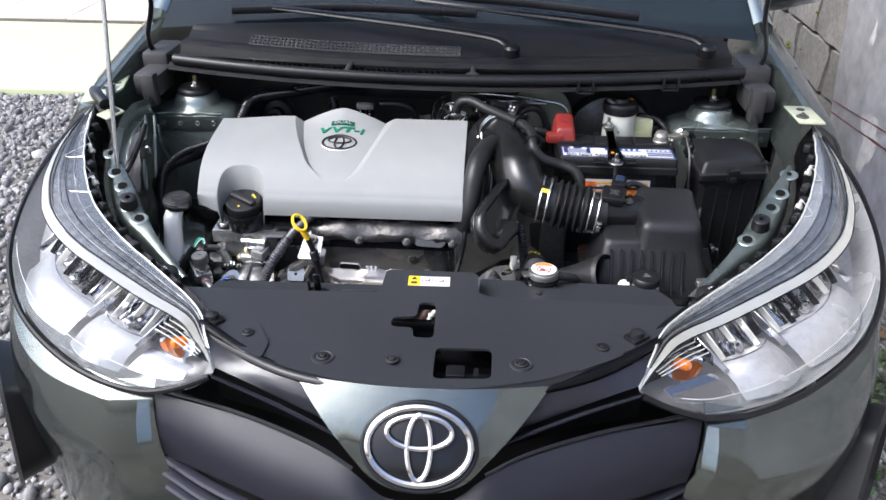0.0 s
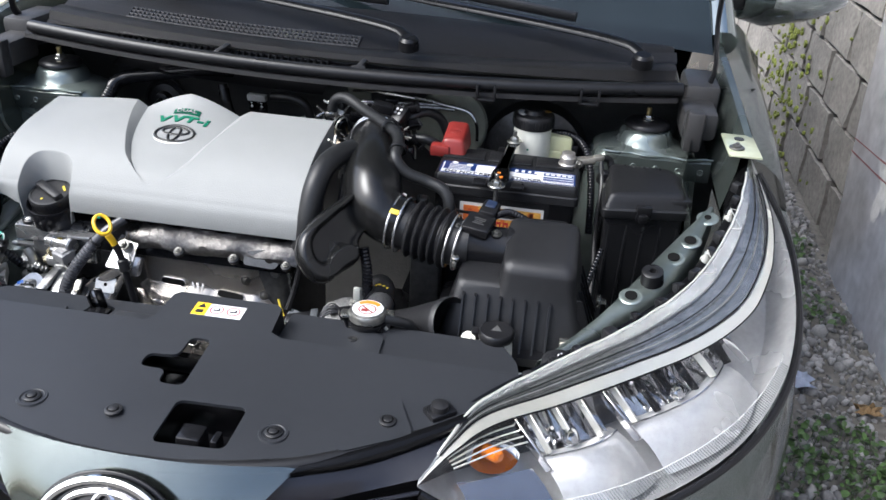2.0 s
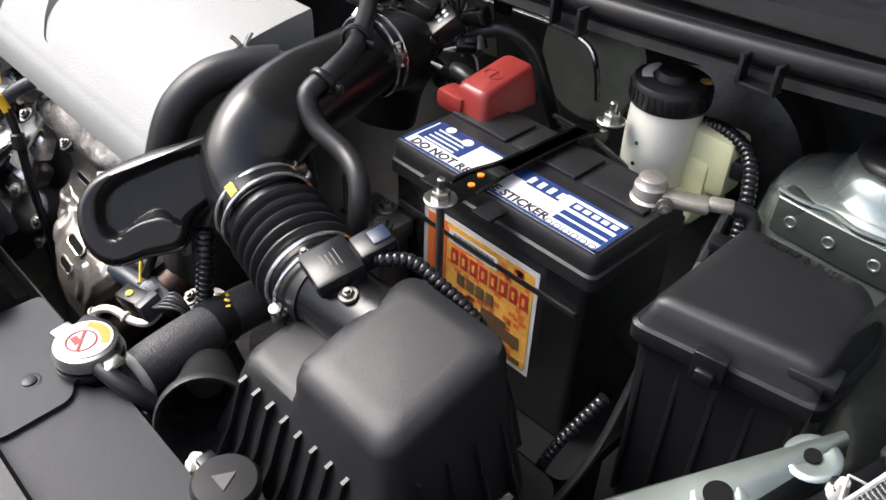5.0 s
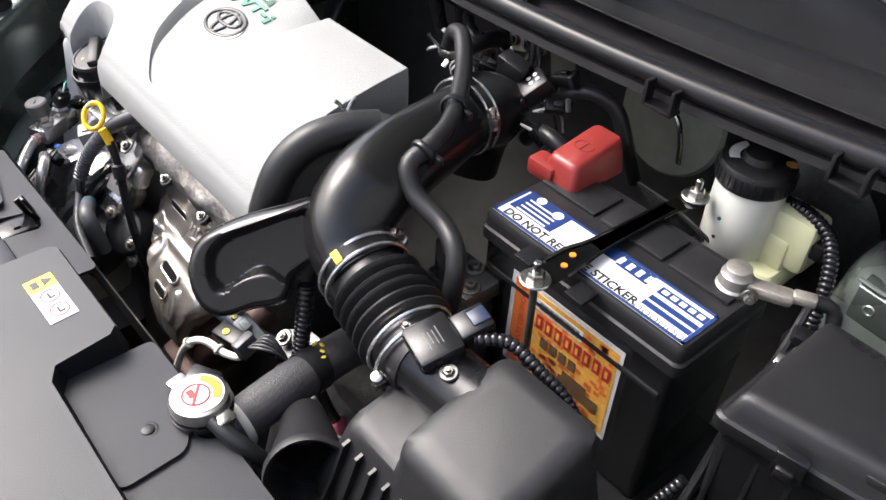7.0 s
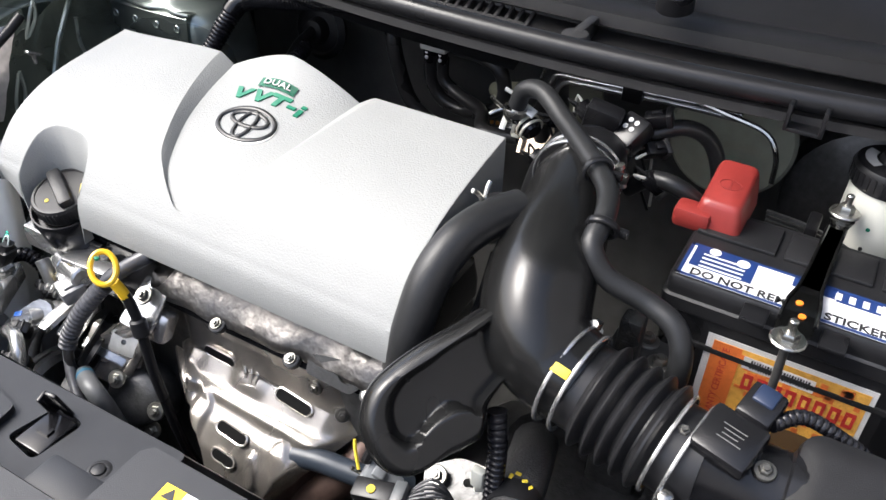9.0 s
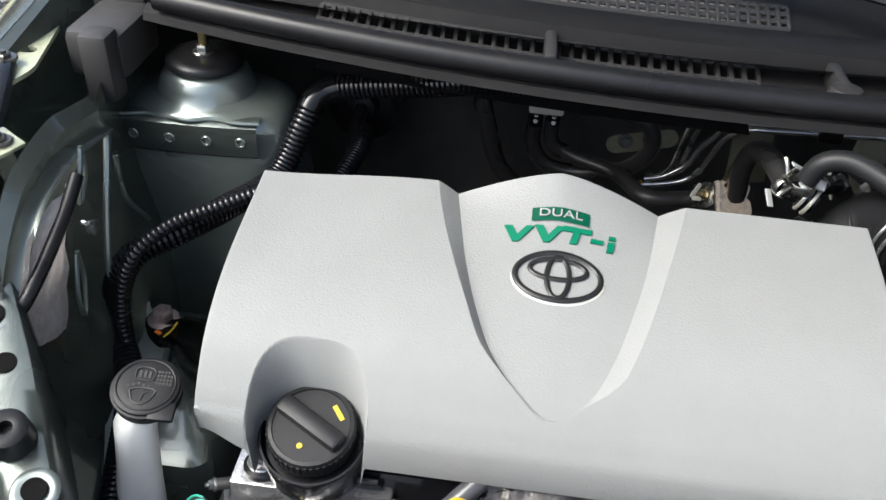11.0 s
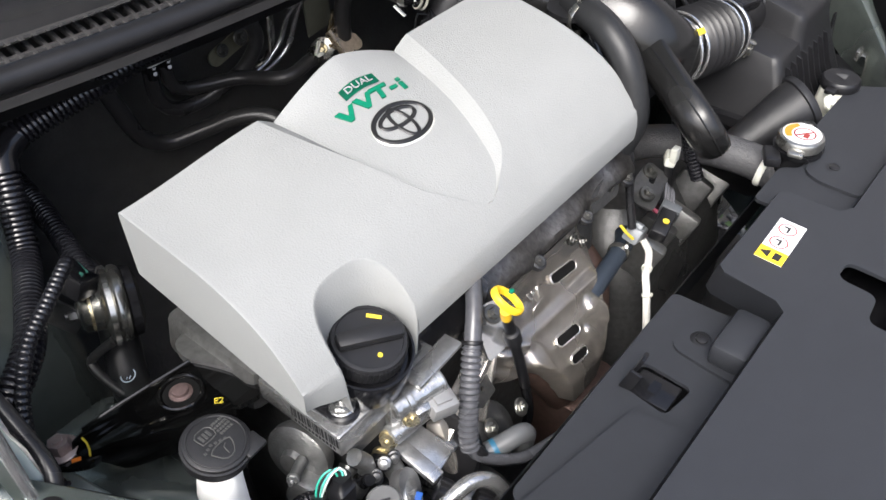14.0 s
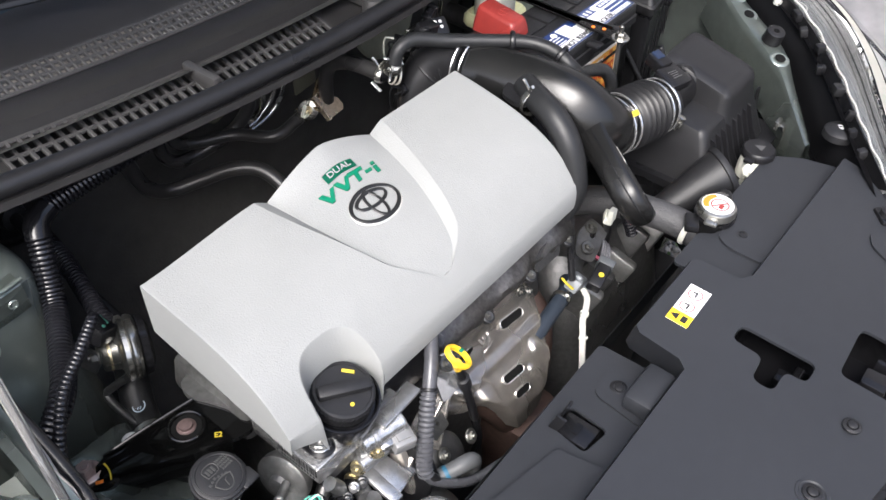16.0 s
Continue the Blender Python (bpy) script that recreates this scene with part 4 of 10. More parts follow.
# pressed seams with bright edges, wheel-arch lip, felt liner and cable on the washer side
for pts, r in (
    ([(-0.606, 1.429, 0.927), (-0.604, 1.425, 0.904), (-0.604, 1.406, 0.883), (-0.604, 1.417, 0.907), (-0.606, 1.429, 0.925)], 0.0022),
    ([(-0.604, 1.384, 0.848), (-0.603, 1.383, 0.820), (-0.602, 1.369, 0.788), (-0.602, 1.366, 0.810), (-0.604, 1.382, 0.846)], 0.0022),
    ([(-0.610, 1.483, 0.908), (-0.604, 1.458, 0.880), (-0.602, 1.444, 0.860), (-0.600, 1.422, 0.811), (-0.600, 1.418, 0.775)], 0.0034),
    ([(-0.606, 1.483, 0.885), (-0.604, 1.482, 0.841), (-0.600, 1.510, 0.794)], 0.0026),
):
    part("pressed_ridge", tube(B(), pts, r, 8, 0.005), PAINT_IN, car)
lip = [(-0.616, 1.500, 0.922), (-0.612, 1.487, 0.925), (-0.612, 1.455, 0.931), (-0.612, 1.420, 0.936), (-0.612, 1.364, 0.926), (-0.612, 1.325, 0.899), (-0.612, 1.294, 0.862), (-0.612, 1.281, 0.845), (-0.612, 1.272, 0.80)]
line = smooth_path(lip, 60)[0]
rows = []
for u in [k / 10 for k in range(11)]:
    # a rolled edge, proud of the panel, running into it behind
    a = math.pi * (0.15 + 0.95 * u)
    rows.append([p + V(0.004 - 0.010 * math.sin(a), 0.009 * math.cos(a) * 0.3, 0.016 * math.cos(a)) + V(-0.05 * max(0.0, 0.3 - u), 0, 0) for p in line])
part("arch_lip", sheet(B(), [[V(p.x if p.x < -0.55 else -0.6, p.y, p.z) for p in r] for r in rows], 0.0015), PAINT_IN, car, "rolled glossy wheel-arch lip")
rows = []
for f in [k / 14 for k in range(15)]:
    # a rounded, slightly rumpled felt panel
    lo, hi = V(-0.606, interp(f, [0, 0.25, 0.5, 1], [1.372, 1.322, 1.300, 1.300]), interp(f, [0, 0.25, 0.5, 1], [0.908, 0.896, 0.868, 0.812])), V(-0.606, lerp(1.399, 1.345, f), lerp(0.909, 0.795, f))
    rows.append([lo.lerp(hi, g) + V(0.005 * noise.noise(V(g * 3, f * 4, 2)) + 0.002 * noise.noise(V(g * 9, f * 11, 5)) + 0.004 * math.sin(math.pi * g), 0, 0) for g in [k / 12 for k in range(13)]])
part("liner_patch", sheet(B(), rows, 0.002), mat("pale_felt_liner", (0.58, 0.56, 0.555), 0.9, 0, 0.25, 40, bump=0.5, bscale=160), car, "pale grey felt arch liner")
part("liner_cable", tube(B(), [(-0.598, 1.402, 0.915), (-0.597, 1.375, 0.900), (-0.597, 1.339, 0.883), (-0.599, 1.306, 0.868), (-0.606, 1.296, 0.856), (-0.620, 1.290, 0.840)], 0.0058, 10), RUBBER, car)
part("panel_clip", rbox(B(), (-0.598, 1.404, 0.866), (0.008, 0.018, 0.004), 0.001, Euler((-0.5, 0, 0)).to_matrix()), BRIGHT, car)
part("panel_clip", rbox(B(), (-0.598, 1.404, 0.860), (0.008, 0.004, 0.014), 0.001), BRIGHT, car)
# flange of the side member, under the looms; its paleness paints in reflected sky
ea = curve_pts([(-0.606, 1.490, 0.728), (-0.590, 1.462, 0.716), (-0.566, 1.442, 0.703), (-0.556, 1.400, 0.700), (-0.546, 1.349, 0.697), (-0.536, 1.290, 0.694), (-0.528, 1.230, 0.690)], 40)
part("side_flange", sheet(B(), [[V(p.x - d, p.y, p.z + h) for p in ea] for d, h in ((0.002, -0.03), (0.0, -0.004), (0.003, 0.0), (0.020, 0.0015), (0.040, 0.004), (0.052, 0.012), (0.060, 0.03))], 0.0015), mat("pale_grey_green_flange_paint", (0.56, 0.60, 0.57), 0.38, 0.0, 0.10, 20, coat=0.5), car, "painted side member flange, pale with painted-in sky sheen")


def tower(bm, s):
    c = V(s * 0.57, 1.635, 0)
    secs = []
    for z, rx, ry, pw in ((0.55, 0.125, 0.085, 0.6), (0.74, 0.108, 0.074, 0.6), (0.830, 0.100, 0.068, 0.62), (0.862, 0.096, 0.066, 0.66), (0.875, 0.090, 0.064, 0.75), (0.8815, 0.078, 0.060, 0.9), (0.8845, 0.062, 0.056, 1), (0.888, 0.053, 0.051, 1), (0.898, 0.049, 0.048, 1), (0.907, 0.045, 0.044, 1), (0.912, 0.038, 0.038, 1), (0.9135, 0.02, 0.02, 1)):
        secs.append([V(c.x + rx * math.copysign(abs(math.cos(a)) ** pw, math.cos(a)), c.y + ry * math.copysign(abs(math.sin(a)) ** pw, math.sin(a)), z) for a in [2 * math.pi * k / 48 for k in range(48)]])
    rings(bm, secs)


for s, ob in zip((1, -1), mirrored(tower, "strut_tower", PAINT_IN, "rounded grey-green painted strut tower")):
    c = V(s * 0.57, 1.635, 0.9135)
    part("strut_mount", lathe(B(), c, (0, 0, 1), [(0.039, 0), (0.041, 0.002), (0.0405, 0.006), (0.037, 0.010), (0.028, 0.0115), (0.012, 0.012)], 36), RUBBER, ob, "black rubber strut mount")
    part("strut_nut", hexbolt(B(), c + V(0, 0, 0.012), (0, 0, 1), 0.0085, 0.009, 0.012), STEEL, ob)
    part("strut_rod", cyl(B(), c + V(0, 0, 0.012), c + V(0, 0, 0.034), 0.0045, seg=12), mat("gold_passivated_rod", (0.55, 0.45, 0.22), 0.3, 0.9), ob)
    bm = B()
    sheet(bm, [[V(s * (0.592 + 0.092 * u), 1.566 + o + 0.006 * u * u, z) for u in [(-1 + 0.125 * i) for i in range(17)]] for z, o in ((0.880, 0.020), (0.8795, 0.004), (0.876, 0.0), (0.846, -0.002), (0.842, 0.0))], 0.002)
    part("tower_brace", bm, PAINT_IN, ob, "spot-welded brace plate")
    for u in (-0.82, -0.44, -0.02, 0.40, 0.82):
        part("weld_dimple", lathe(B(), (s * (0.592 + 0.092 * u), 1.5648 + 0.006 * u * u, 0.860), (0, -1, 0.05), [(0.0060, 0), (0.0050, 0.0014), (0.0038, 0.0012), (0.003, -0.001)], 14), PAINT_IN, ob)
    part("tower_lip", tube(B(), [(s * (0.592 + 0.095 * u), 1.570 + 0.006 * u * u + 0.004 * math.sin(u * 9), 0.8815) for u in [(-1 + 0.25 * i) for i in range(9)]], 0.0022, 8), PAINT_IN, ob)

# bulkhead
bm = B()
sheet(bm, [[V(x, y - 0.07 * math.cos(x * 2.2), z) for x in [(-0.75 + 0.075 * i) for i in range(21)]] for y, z in ((1.665, 0.99), (1.80, 0.93), (1.86, 0.80), (1.85, 0.60), (1.75, 0.40), (1.5, 0.28))], 0.003)
part("bulkhead", bm, mat("dark_sound_deadening", (0.085, 0.083, 0.079), 0.55, 0, 0.25, 12, bump=0.3, bscale=200), car, "dark sound-deadened bulkhead")
bm = B()
rbox(bm, (0, 1.3, 0.235), (1.3, 1.2, 0.02), 0.005)
part("undertray", bm, BLACK_M, car)
bm = B()
rbox(bm, (0, 1.0, 0.52), (0.86, 0.03, 0.42), 0.006)
part("radiator", bm, BLACK_M, car)

# cowl: seal, trough with slotted vents, upper panel
def seal_y(x):
    return 1.545 + 0.16 * x * x


def seal_z(x):
    return 0.982 + 0.035 * x * x


bm = B()
tube(bm, [(x, seal_y(x) - 0.004, seal_z(x)) for x in (-0.595, -0.45, -0.3, -0.15, 0, 0.15, 0.3, 0.45, 0.615)], 0.0115, 14, 0.012)
part("cowl_seal", bm, RUBBER, car, "thick black rubber bonnet seal")
bm = B()
X = [(-0.61 + 0.02 * i) for i in range(62)]
prof = ((-0.012, -0.022), (-0.010, -0.014), (0.004, -0.010), (0.020, -0.020), (0.030, -0.022))
sheet(bm, [[V(x, seal_y(x) + dy, seal_z(x) + dz) for x in X] for dy, dz in prof], 0.002)
part("cowl_front", bm, COWLP, car, "black plastic cowl edge")
GA, GB = -0.445, -0.018
bm = B()
for x0, x1 in ((-0.61, GA), (GB, 0.615)):
    k = max(3, int((x1 - x0) / 0.02))
    Xs = [lerp(x0, x1, i / k) for i in range(k + 1)]
    sheet(bm, [[V(x, seal_y(x) + dy, seal_z(x) + dz) for x in Xs] for dy, dz in ((0.030, -0.022), (0.075, -0.006))], 0.002)
Xs = X
sheet(bm, [[V(x, seal_y(x) + dy, seal_z(x) + dz) for x in Xs] for dy, dz in ((0.075, -0.006), (0.080, 0.010), (0.092, 0.014), (0.125, 0.013), (0.13, 0.010))], 0.002)
for x0, x1 in ((-0.61, -0.46), (0.02, 0.615)):
    k = max(3, int((x1 - x0) / 0.02))
    Xr = [lerp(x0, x1, i / k) for i in range(k + 1)]
    sheet(bm, [[V(x, seal_y(x) + dy, seal_z(x) + dz) for x in Xr] for dy, dz in ((0.13, 0.010), (0.165, 0.022))], 0.002)
sheet(bm, [[V(x, lerp(seal_y(x) + 0.165, 1.832 + 0.02 * (1 - x * x * 2) - 0.12 * x * x, f), lerp(seal_z(x) + 0.022, 1.030 - 0.02 * x * x, f) + 0.006 * math.sin(math.pi * f)) for x in Xs] for f in (0, 0.2, 0.4, 0.6, 0.8, 1)], 0.002)
cowl = part("cowl_panel", bm, COWLP, car, "black plastic cowl panel under the windscreen")


def vent(x0, x1, d0, z0, d1, z1, rows, pitch):
    """Slotted grille: cross bars and long rails over a black sheet in place of shade."""
    n = int((x1 - x0) / pitch)
    for i in range(n + 1):
        x = x0 + i * (x1 - x0) / n
        a = V(x, seal_y(x) + d0, seal_z(x) + z0)
        b = V(x, seal_y(x) + d1, seal_z(x) + z1)
        part("vent_bar", rbox(B(), (a + b) / 2, (pitch * 0.38, (b - a).length, 0.007), 0.0008, (b - a).to_track_quat("Y", "Z").to_matrix(), 1), COWLP, cowl)
    for r in range(rows + 1):
        f = r / rows
        part("vent_rail", tube(B(), [(x, seal_y(x) + lerp(d0, d1, f), seal_z(x) + lerp(z0, z1, f) + 0.001) for x in [lerp(x0, x1, k / 8) for k in range(9)]], 0.0028, 6, 0.02), COWLP, cowl)
    # flat black sheet instead of the unlit hollow under the slots
    part("vent_trough", sheet(B(), [[V(x, seal_y(x) + lerp(d0, d1, f), seal_z(x) + lerp(z0, z1, f) - 0.035) for x in [lerp(x0, x1, k / 8) for k in range(9)]] for f in (0, 1)], 0.001), BLACK_PRINT_HOLLOW, cowl)


vent(GA, GB, 0.031, -0.020, 0.074, -0.006, 2, 0.0125)
vent(-0.46, 0.02, 0.132, 0.011, 0.163, 0.022, 3, 0.010)
for x in (-0.215, 0.05):
    part("cowl_fin", rbox(B(), (x, seal_y(x) + 0.045, seal_z(x) - 0.002), (0.012, 0.06, 0.02), 0.004), COWLP, cowl)
part("cowl_boss", lathe(B(), (0.05, seal_y(0.05) + 0.022, seal_z(0) - 0.022), (0, 0, 1), [(0.017, 0), (0.016, 0.022), (0.013, 0.028), (0.004, 0.030)], 24), COWLP, cowl)
for x in (0.284, 0.46):
    bm = B()
    rbox(bm, (x, seal_y(x) - 0.020, seal_z(x) - 0.022), (0.034, 0.016, 0.004), 0.001)
    for q in (-1, 1):
        rbox(bm, (x + q * 0.015, seal_y(x) - 0.022, seal_z(x) - 0.010), (0.004, 0.014, 0.024), 0.001)
    part("cowl_bracket", bm, BLACK, cowl)
for s in (1, -1):
    bm = B()
    rbox(bm, (s * 0.650, 1.605, 0.945), (0.060, 0.09, 0.05), 0.010)
    rbox(bm, (s * 0.658, 1.70, 0.965), (0.06, 0.12, 0.06), 0.010)
    rbox(bm, (s * 0.640, 1.555, 0.940), (0.03, 0.03, 0.07), 0.006)
    part("cowl_end_cap", bm, COWLP, cowl, "black plastic cowl corner cover")
    bm = B()
    if s > 0:
        rbox(bm, (s * 0.70, 1.45, 0.958), (0.05, 0.10, 0.004), 0.0015)
    else:
        plate(bm, loop_round([(-0.722, 1.400), (-0.762, 1.545), (-0.742, 1.600), (-0.700, 1.600), (-0.676, 1.500), (-0.690, 1.425)], 0.010), [slot(-0.700, 1.535, 0.017, 0.013), slot(-0.716, 1.566, 0.016, 0.012)], lambda x, y: 0.958, 0.004)
    plate_ob = part("wing_bracket", bm, ZPALE, car, "pale zinc-plated wing mounting bracket")
    bolt(plate_ob, (s * 0.69, 1.43, 0.961) if s > 0 else (-0.702, 1.500, 0.964), r=0.007, washer=0.012)
    if s > 0:
        # black disc laid on the plate for the shade in its hole
        part("hole", lathe(B(), (s * 0.70, 1.475, 0.9602), (0, 0, 1), [(0.008, 0), (0.008, 0.0012)], 16), BLACK_PRINT_HOLLOW, plate_ob)
    else:
        part("stay", tube(B(), [(-0.702, 1.502, 0.961), (-0.694, 1.482, 0.962), (-0.682, 1.455, 0.958), (-0.672, 1.425, 0.950), (-0.664, 1.395, 0.945)], 0.009, 12, 0.004, flat=0.5, up=(0, 0, 1)), GLOSS, plate_ob, "black pressed stay")
        part("rubber_stop", tube(B(), [(-0.712, 1.452, 0.966), (-0.695, 1.425, 0.966), (-0.672, 1.402, 0.956)], 0.012, 14), RUBBER, plate_ob)
        part("lug", rbox(B(), (-0.655, 1.385, 0.944), (0.030, 0.044, 0.004), 0.0015, Euler((0.1, 0.15, -0.5)).to_matrix()), ZPALE, plate_ob)
        bolt(plate_ob, (-0.650, 1.392, 0.947), r=0.006, washer=0.010)

# windscreen, roof edge beyond, wipers
bm = B()
sheet(bm, [[V(x * (1 - 0.10 * f), lerp(1.835 - 0.16 * x * x, 2.75 - 0.12 * x * x, f), lerp(1.030 - 0.02 * x * x, 1.50, f) + 0.03 * math.sin(math.pi * f)) for x in [(-0.68 + 0.085 * i) for i in range(17)]] for f in [k / 8 for k in range(9)]], 0.004)
screen = part("windscreen", bm, GLASS, car, "dark windscreen glass reflecting the sky")
for s in (1, -1):
    part("windscreen_pillar", tube(B(), [(s * 0.70, 1.82, 1.03), (s * 0.665, 2.3, 1.30), (s * 0.62, 2.78, 1.52)], 0.03, 10, 0.05), PAINT, car)
    bm = B()
    sheet(bm, [[V(s * x, y, z) for y in (1.95, 2.4, 3.0, 4.2)] for x, z in ((0.74, 1.03), (0.80, 0.98), (0.83, 0.85), (0.83, 0.55), (0.80, 0.30))], 0.004)
    part("door_panel", bm, PAINT, car)
bm = B()
sheet(bm, [[V(x, y, 1.50 + 0.05 * math.sin(math.pi * (y - 2.75) / 1.6) - 0.05 * x * x) for x in (-0.6, -0.3, 0, 0.3, 0.6)] for y in (2.75, 3.1, 3.5, 3.9, 4.35)], 0.004)
part("roof", bm, PAINT, car)


def wiper(pivot, elbow, tip, blade):
    w = part("wiper", tube(B(), [pivot, elbow, tip], 0.011, 10, 0.02, flat=0.55, up=(0, 0, 1)), BLACK, car, "black windscreen wiper arm")
    part("wiper_pivot", lathe(B(), V(*pivot) - V(0, 0, 0.01), (0, -0.2, 1), [(0.019, 0), (0.018, 0.018), (0.013, 0.023)], 20), BLACK, w)
    part("wiper_blade", tube(B(), blade, 0.007, 8, 0.03, flat=1.4, up=(0, 0, 1)), RUBBER, w)


wiper((0.545, 1.655, 1.025), (0.47, 1.70, 1.050), (-0.10, 1.87, 1.075), [(0.42, 1.80, 1.06), (0.1, 1.875, 1.075), (-0.22, 1.92, 1.075)])
wiper((0.13, 1.62, 1.025), (0.06, 1.665, 1.045), (-0.42, 1.80, 1.065), [(0.05, 1.80, 1.06), (-0.25, 1.835, 1.06), (-0.52, 1.80, 1.055)])

# wheels
for s in (1, -1):
    for y in (1.60, 4.15):
        ty = part("wheel", lathe(B(), (s * 0.63, y, 0.30), (s, 0, 0), [(0.19, 0), (0.28, 0.004), (0.30, 0.02), (0.30, 0.15), (0.28, 0.17), (0.20, 0.172)], 40), RUBBER, car, "black tyre on a steel rim")
        part("rim", lathe(B(), (s * 0.70, y, 0.30), (s, 0, 0), [(0.19, 0), (0.195, 0.09), (0.18, 0.098), (0.15, 0.07), (0.04, 0.08)], 32), ALU, ty)
# wing mirrors
for s in (1, -1):
    bm = B()
    rings(bm, [circle((s * x, y, z), (1, 0, 0), r, 20, r * 0.62) for x, y, z, r in ((0.78, 2.31, 1.045, 0.03), (0.80, 2.31, 1.05, 0.10), (0.86, 2.31, 1.055, 0.13), (0.97, 2.33, 1.065, 0.115), (1.04, 2.35, 1.07, 0.08), (1.06, 2.36, 1.07, 0.03))])
    mi = part("wing_mirror", bm, PAINT, car, "body-coloured wing mirror")
    part("mirror_foot", rbox(B(), (s * 0.765, 2.27, 1.045), (0.08, 0.10, 0.05), 0.012), BLACK_M, mi)

# bonnet, held up by its prop
HIN, RISE = V(0, 1.76, 1.105), V(0, -0.53, 0.85)
up_n = V(0, 0.85, 0.53)
bonnet_rows = []
for f in [k / 10 for k in range(11)]:
    half = lerp(0.665, 0.50, max(0, f - 0.55) / 0.45 if f > 0.55 else 0) if f < 1 else 0.44
    bonnet_rows.append([HIN + V(half * u, 0, 0) + RISE * (0.98 * f - 0.05 * u * u * f) + up_n * (0.03 * (1 - u * u) + 0.02) for u in [(-1 + 0.2 * i) for i in range(11)]])
bm = B()
sheet(bm, bonnet_rows, 0.004)
bonnet = part("bonnet", bm, UNDER, car, "raised bonnet with painted underside ribs")
for u in (-0.85, -0.3, 0.3, 0.85):
    part("bonnet_rib", tube(B(), [HIN + V(0.62 * u, 0, 0) + RISE * 0.06, HIN + V(0.5 * u, 0, 0) + RISE * 0.5, HIN + V(0.42 * u, 0, 0) + RISE * 0.9], 0.02, 8, 0.1, flat=0.5, up=up_n), PAINT_IN, bonnet)
bm = B()
tube(bm, [HIN + V(-0.6, 0, 0) + RISE * 0.05, HIN + RISE * 0.05, HIN + V(0.6, 0, 0) + RISE * 0.05], 0.025, 8, 0.1, flat=0.5, up=up_n)
part("bonnet_rib", bm, PAINT_IN, bonnet)
for s in (1, -1):
    bm = B()
    tube(bm, [(s * 0.665, 1.70, 0.96), (s * 0.672, 1.66, 1.02), (s * 0.665, 1.69, 1.10), (s * 0.655, 1.63, 1.22)], 0.010, 8, 0.02, flat=0.4, up=(1, 0, 0))
    part("bonnet_hinge", bm, BLACK, car)
bm = B()
tube(bm, [(-0.622, 1.270, 0.80), (-0.620, 1.285, 0.815), (-0.614, 1.315, 1.0), (-0.600, 1.396, 1.50)], 0.0042, 10, 0.03)
prop = tagged(part("bonnet_prop", bm, BRIGHT), "thin bare steel bonnet prop rod", "prop rod")


# the front end sits slightly askew to the bay
FRONT = ("grille", "badge", "bumper", "lower_grille", "number_plate", "headlamp", "front_wing", "wing_flange", "fog_lamp", "inner_wing_rail")
for ob in [o for o in car.children if o.name.startswith(FRONT)]:
    for piece in [ob] + list(ob.children_recursive):
        for v in piece.data.vertices:
            v.co.x += 0.0125 * max(0.0, 1.635 - v.co.y) * (1 - max(-1.0, min(1.0, v.co.x / 0.25)))


# ---- radiator shroud ----
shroud = thing("radiator_shroud", "grained black plastic radiator shroud with push clips", "engine cover", (0, 0.95, 0.74))


def shroud_z(x, y):
    return 0.7835 + (y - 0.83) * 0.055 - 0.05 * max(0.0, abs(x) - 0.2) ** 2


half = [(0.0, 0.772), (0.06, 0.775), (0.12, 0.786), (0.18, 0.803), (0.23, 0.827), (0.28, 0.858), (0.33, 0.893), (0.37, 0.930), (0.405, 0.975), (0.41, 0.997)]
outer = half + [(0.10, 0.999), (0.084, 1.008), (0.080, 1.06), (0.072, 1.068), (-0.066, 1.068), (-0.073, 1.06), (-0.076, 1.008), (-0.085, 0.997)] + [(-x, y) for x, y in half[:0:-1]]
cross = loop_round([(-0.013, 0.886), (0.019, 0.886), (0.017, 0.976), (-0.010, 0.976), (-0.011, 0.938), (-0.048, 0.935), (-0.048, 0.910), (-0.013, 0.910)], 0.010)
square = loop_round([(0.024, 0.794), (0.106, 0.799), (0.107, 0.866), (0.024, 0.863)], 0.010)
bm = B()
plate(bm, outer, [cross, square], shroud_z, 0.004)
panel = part("shroud_panel", bm, SHROUD, shroud, sharp=30)
part("shroud_front_lip", tube(B(), [(s * x, y - 0.004, shroud_z(x, y) - 0.006) for s, x, y in [(-1, x, y) for x, y in half[7:0:-1]] + [(1, x, y) for x, y in half[:8]]], 0.009, 10, 0.02, flat=0.8, up=(0, 0, 1)), RUBBER, shroud, "black rubber front edge")


def skirt(bm, line, drop, out=0.0):
    sheet(bm, [[V(x, y + o, shroud_z(x, y) - 0.001 - d) for x, y in line] for d, o in ((0.0, 0.0), (0.004, 0.0015 + out * 0.2), (drop, 0.004 + out))], 0.003)


bm = B()
skirt(bm, [(-0.41, 0.997), (-0.3, 0.997), (-0.085, 0.997), (-0.076, 1.008), (-0.073, 1.06), (-0.066, 1.068), (0.0, 1.068), (0.072, 1.068), (0.080, 1.06), (0.084, 1.008), (0.10, 0.999), (0.25, 0.997), (0.41, 0.997)], 0.032, 0.004)
part("shroud_step", bm, SHROUD, shroud)
# lower rear strips
bm = B()
pocket = loop_round([(-0.218, 1.036), (-0.178, 1.030), (-0.174, 1.080), (-0.210, 1.085)], 0.008)
plate(bm, loop_round([(-0.395, 0.998), (-0.075, 0.998), (-0.075, 1.102), (-0.36, 1.098)], 0.008), [pocket], lambda x, y: 0.750 - (y - 1.0) * 0.05, 0.004)
left_strip = part("shroud_strip", bm, SHROUD, shroud, sharp=30)
bm = B()
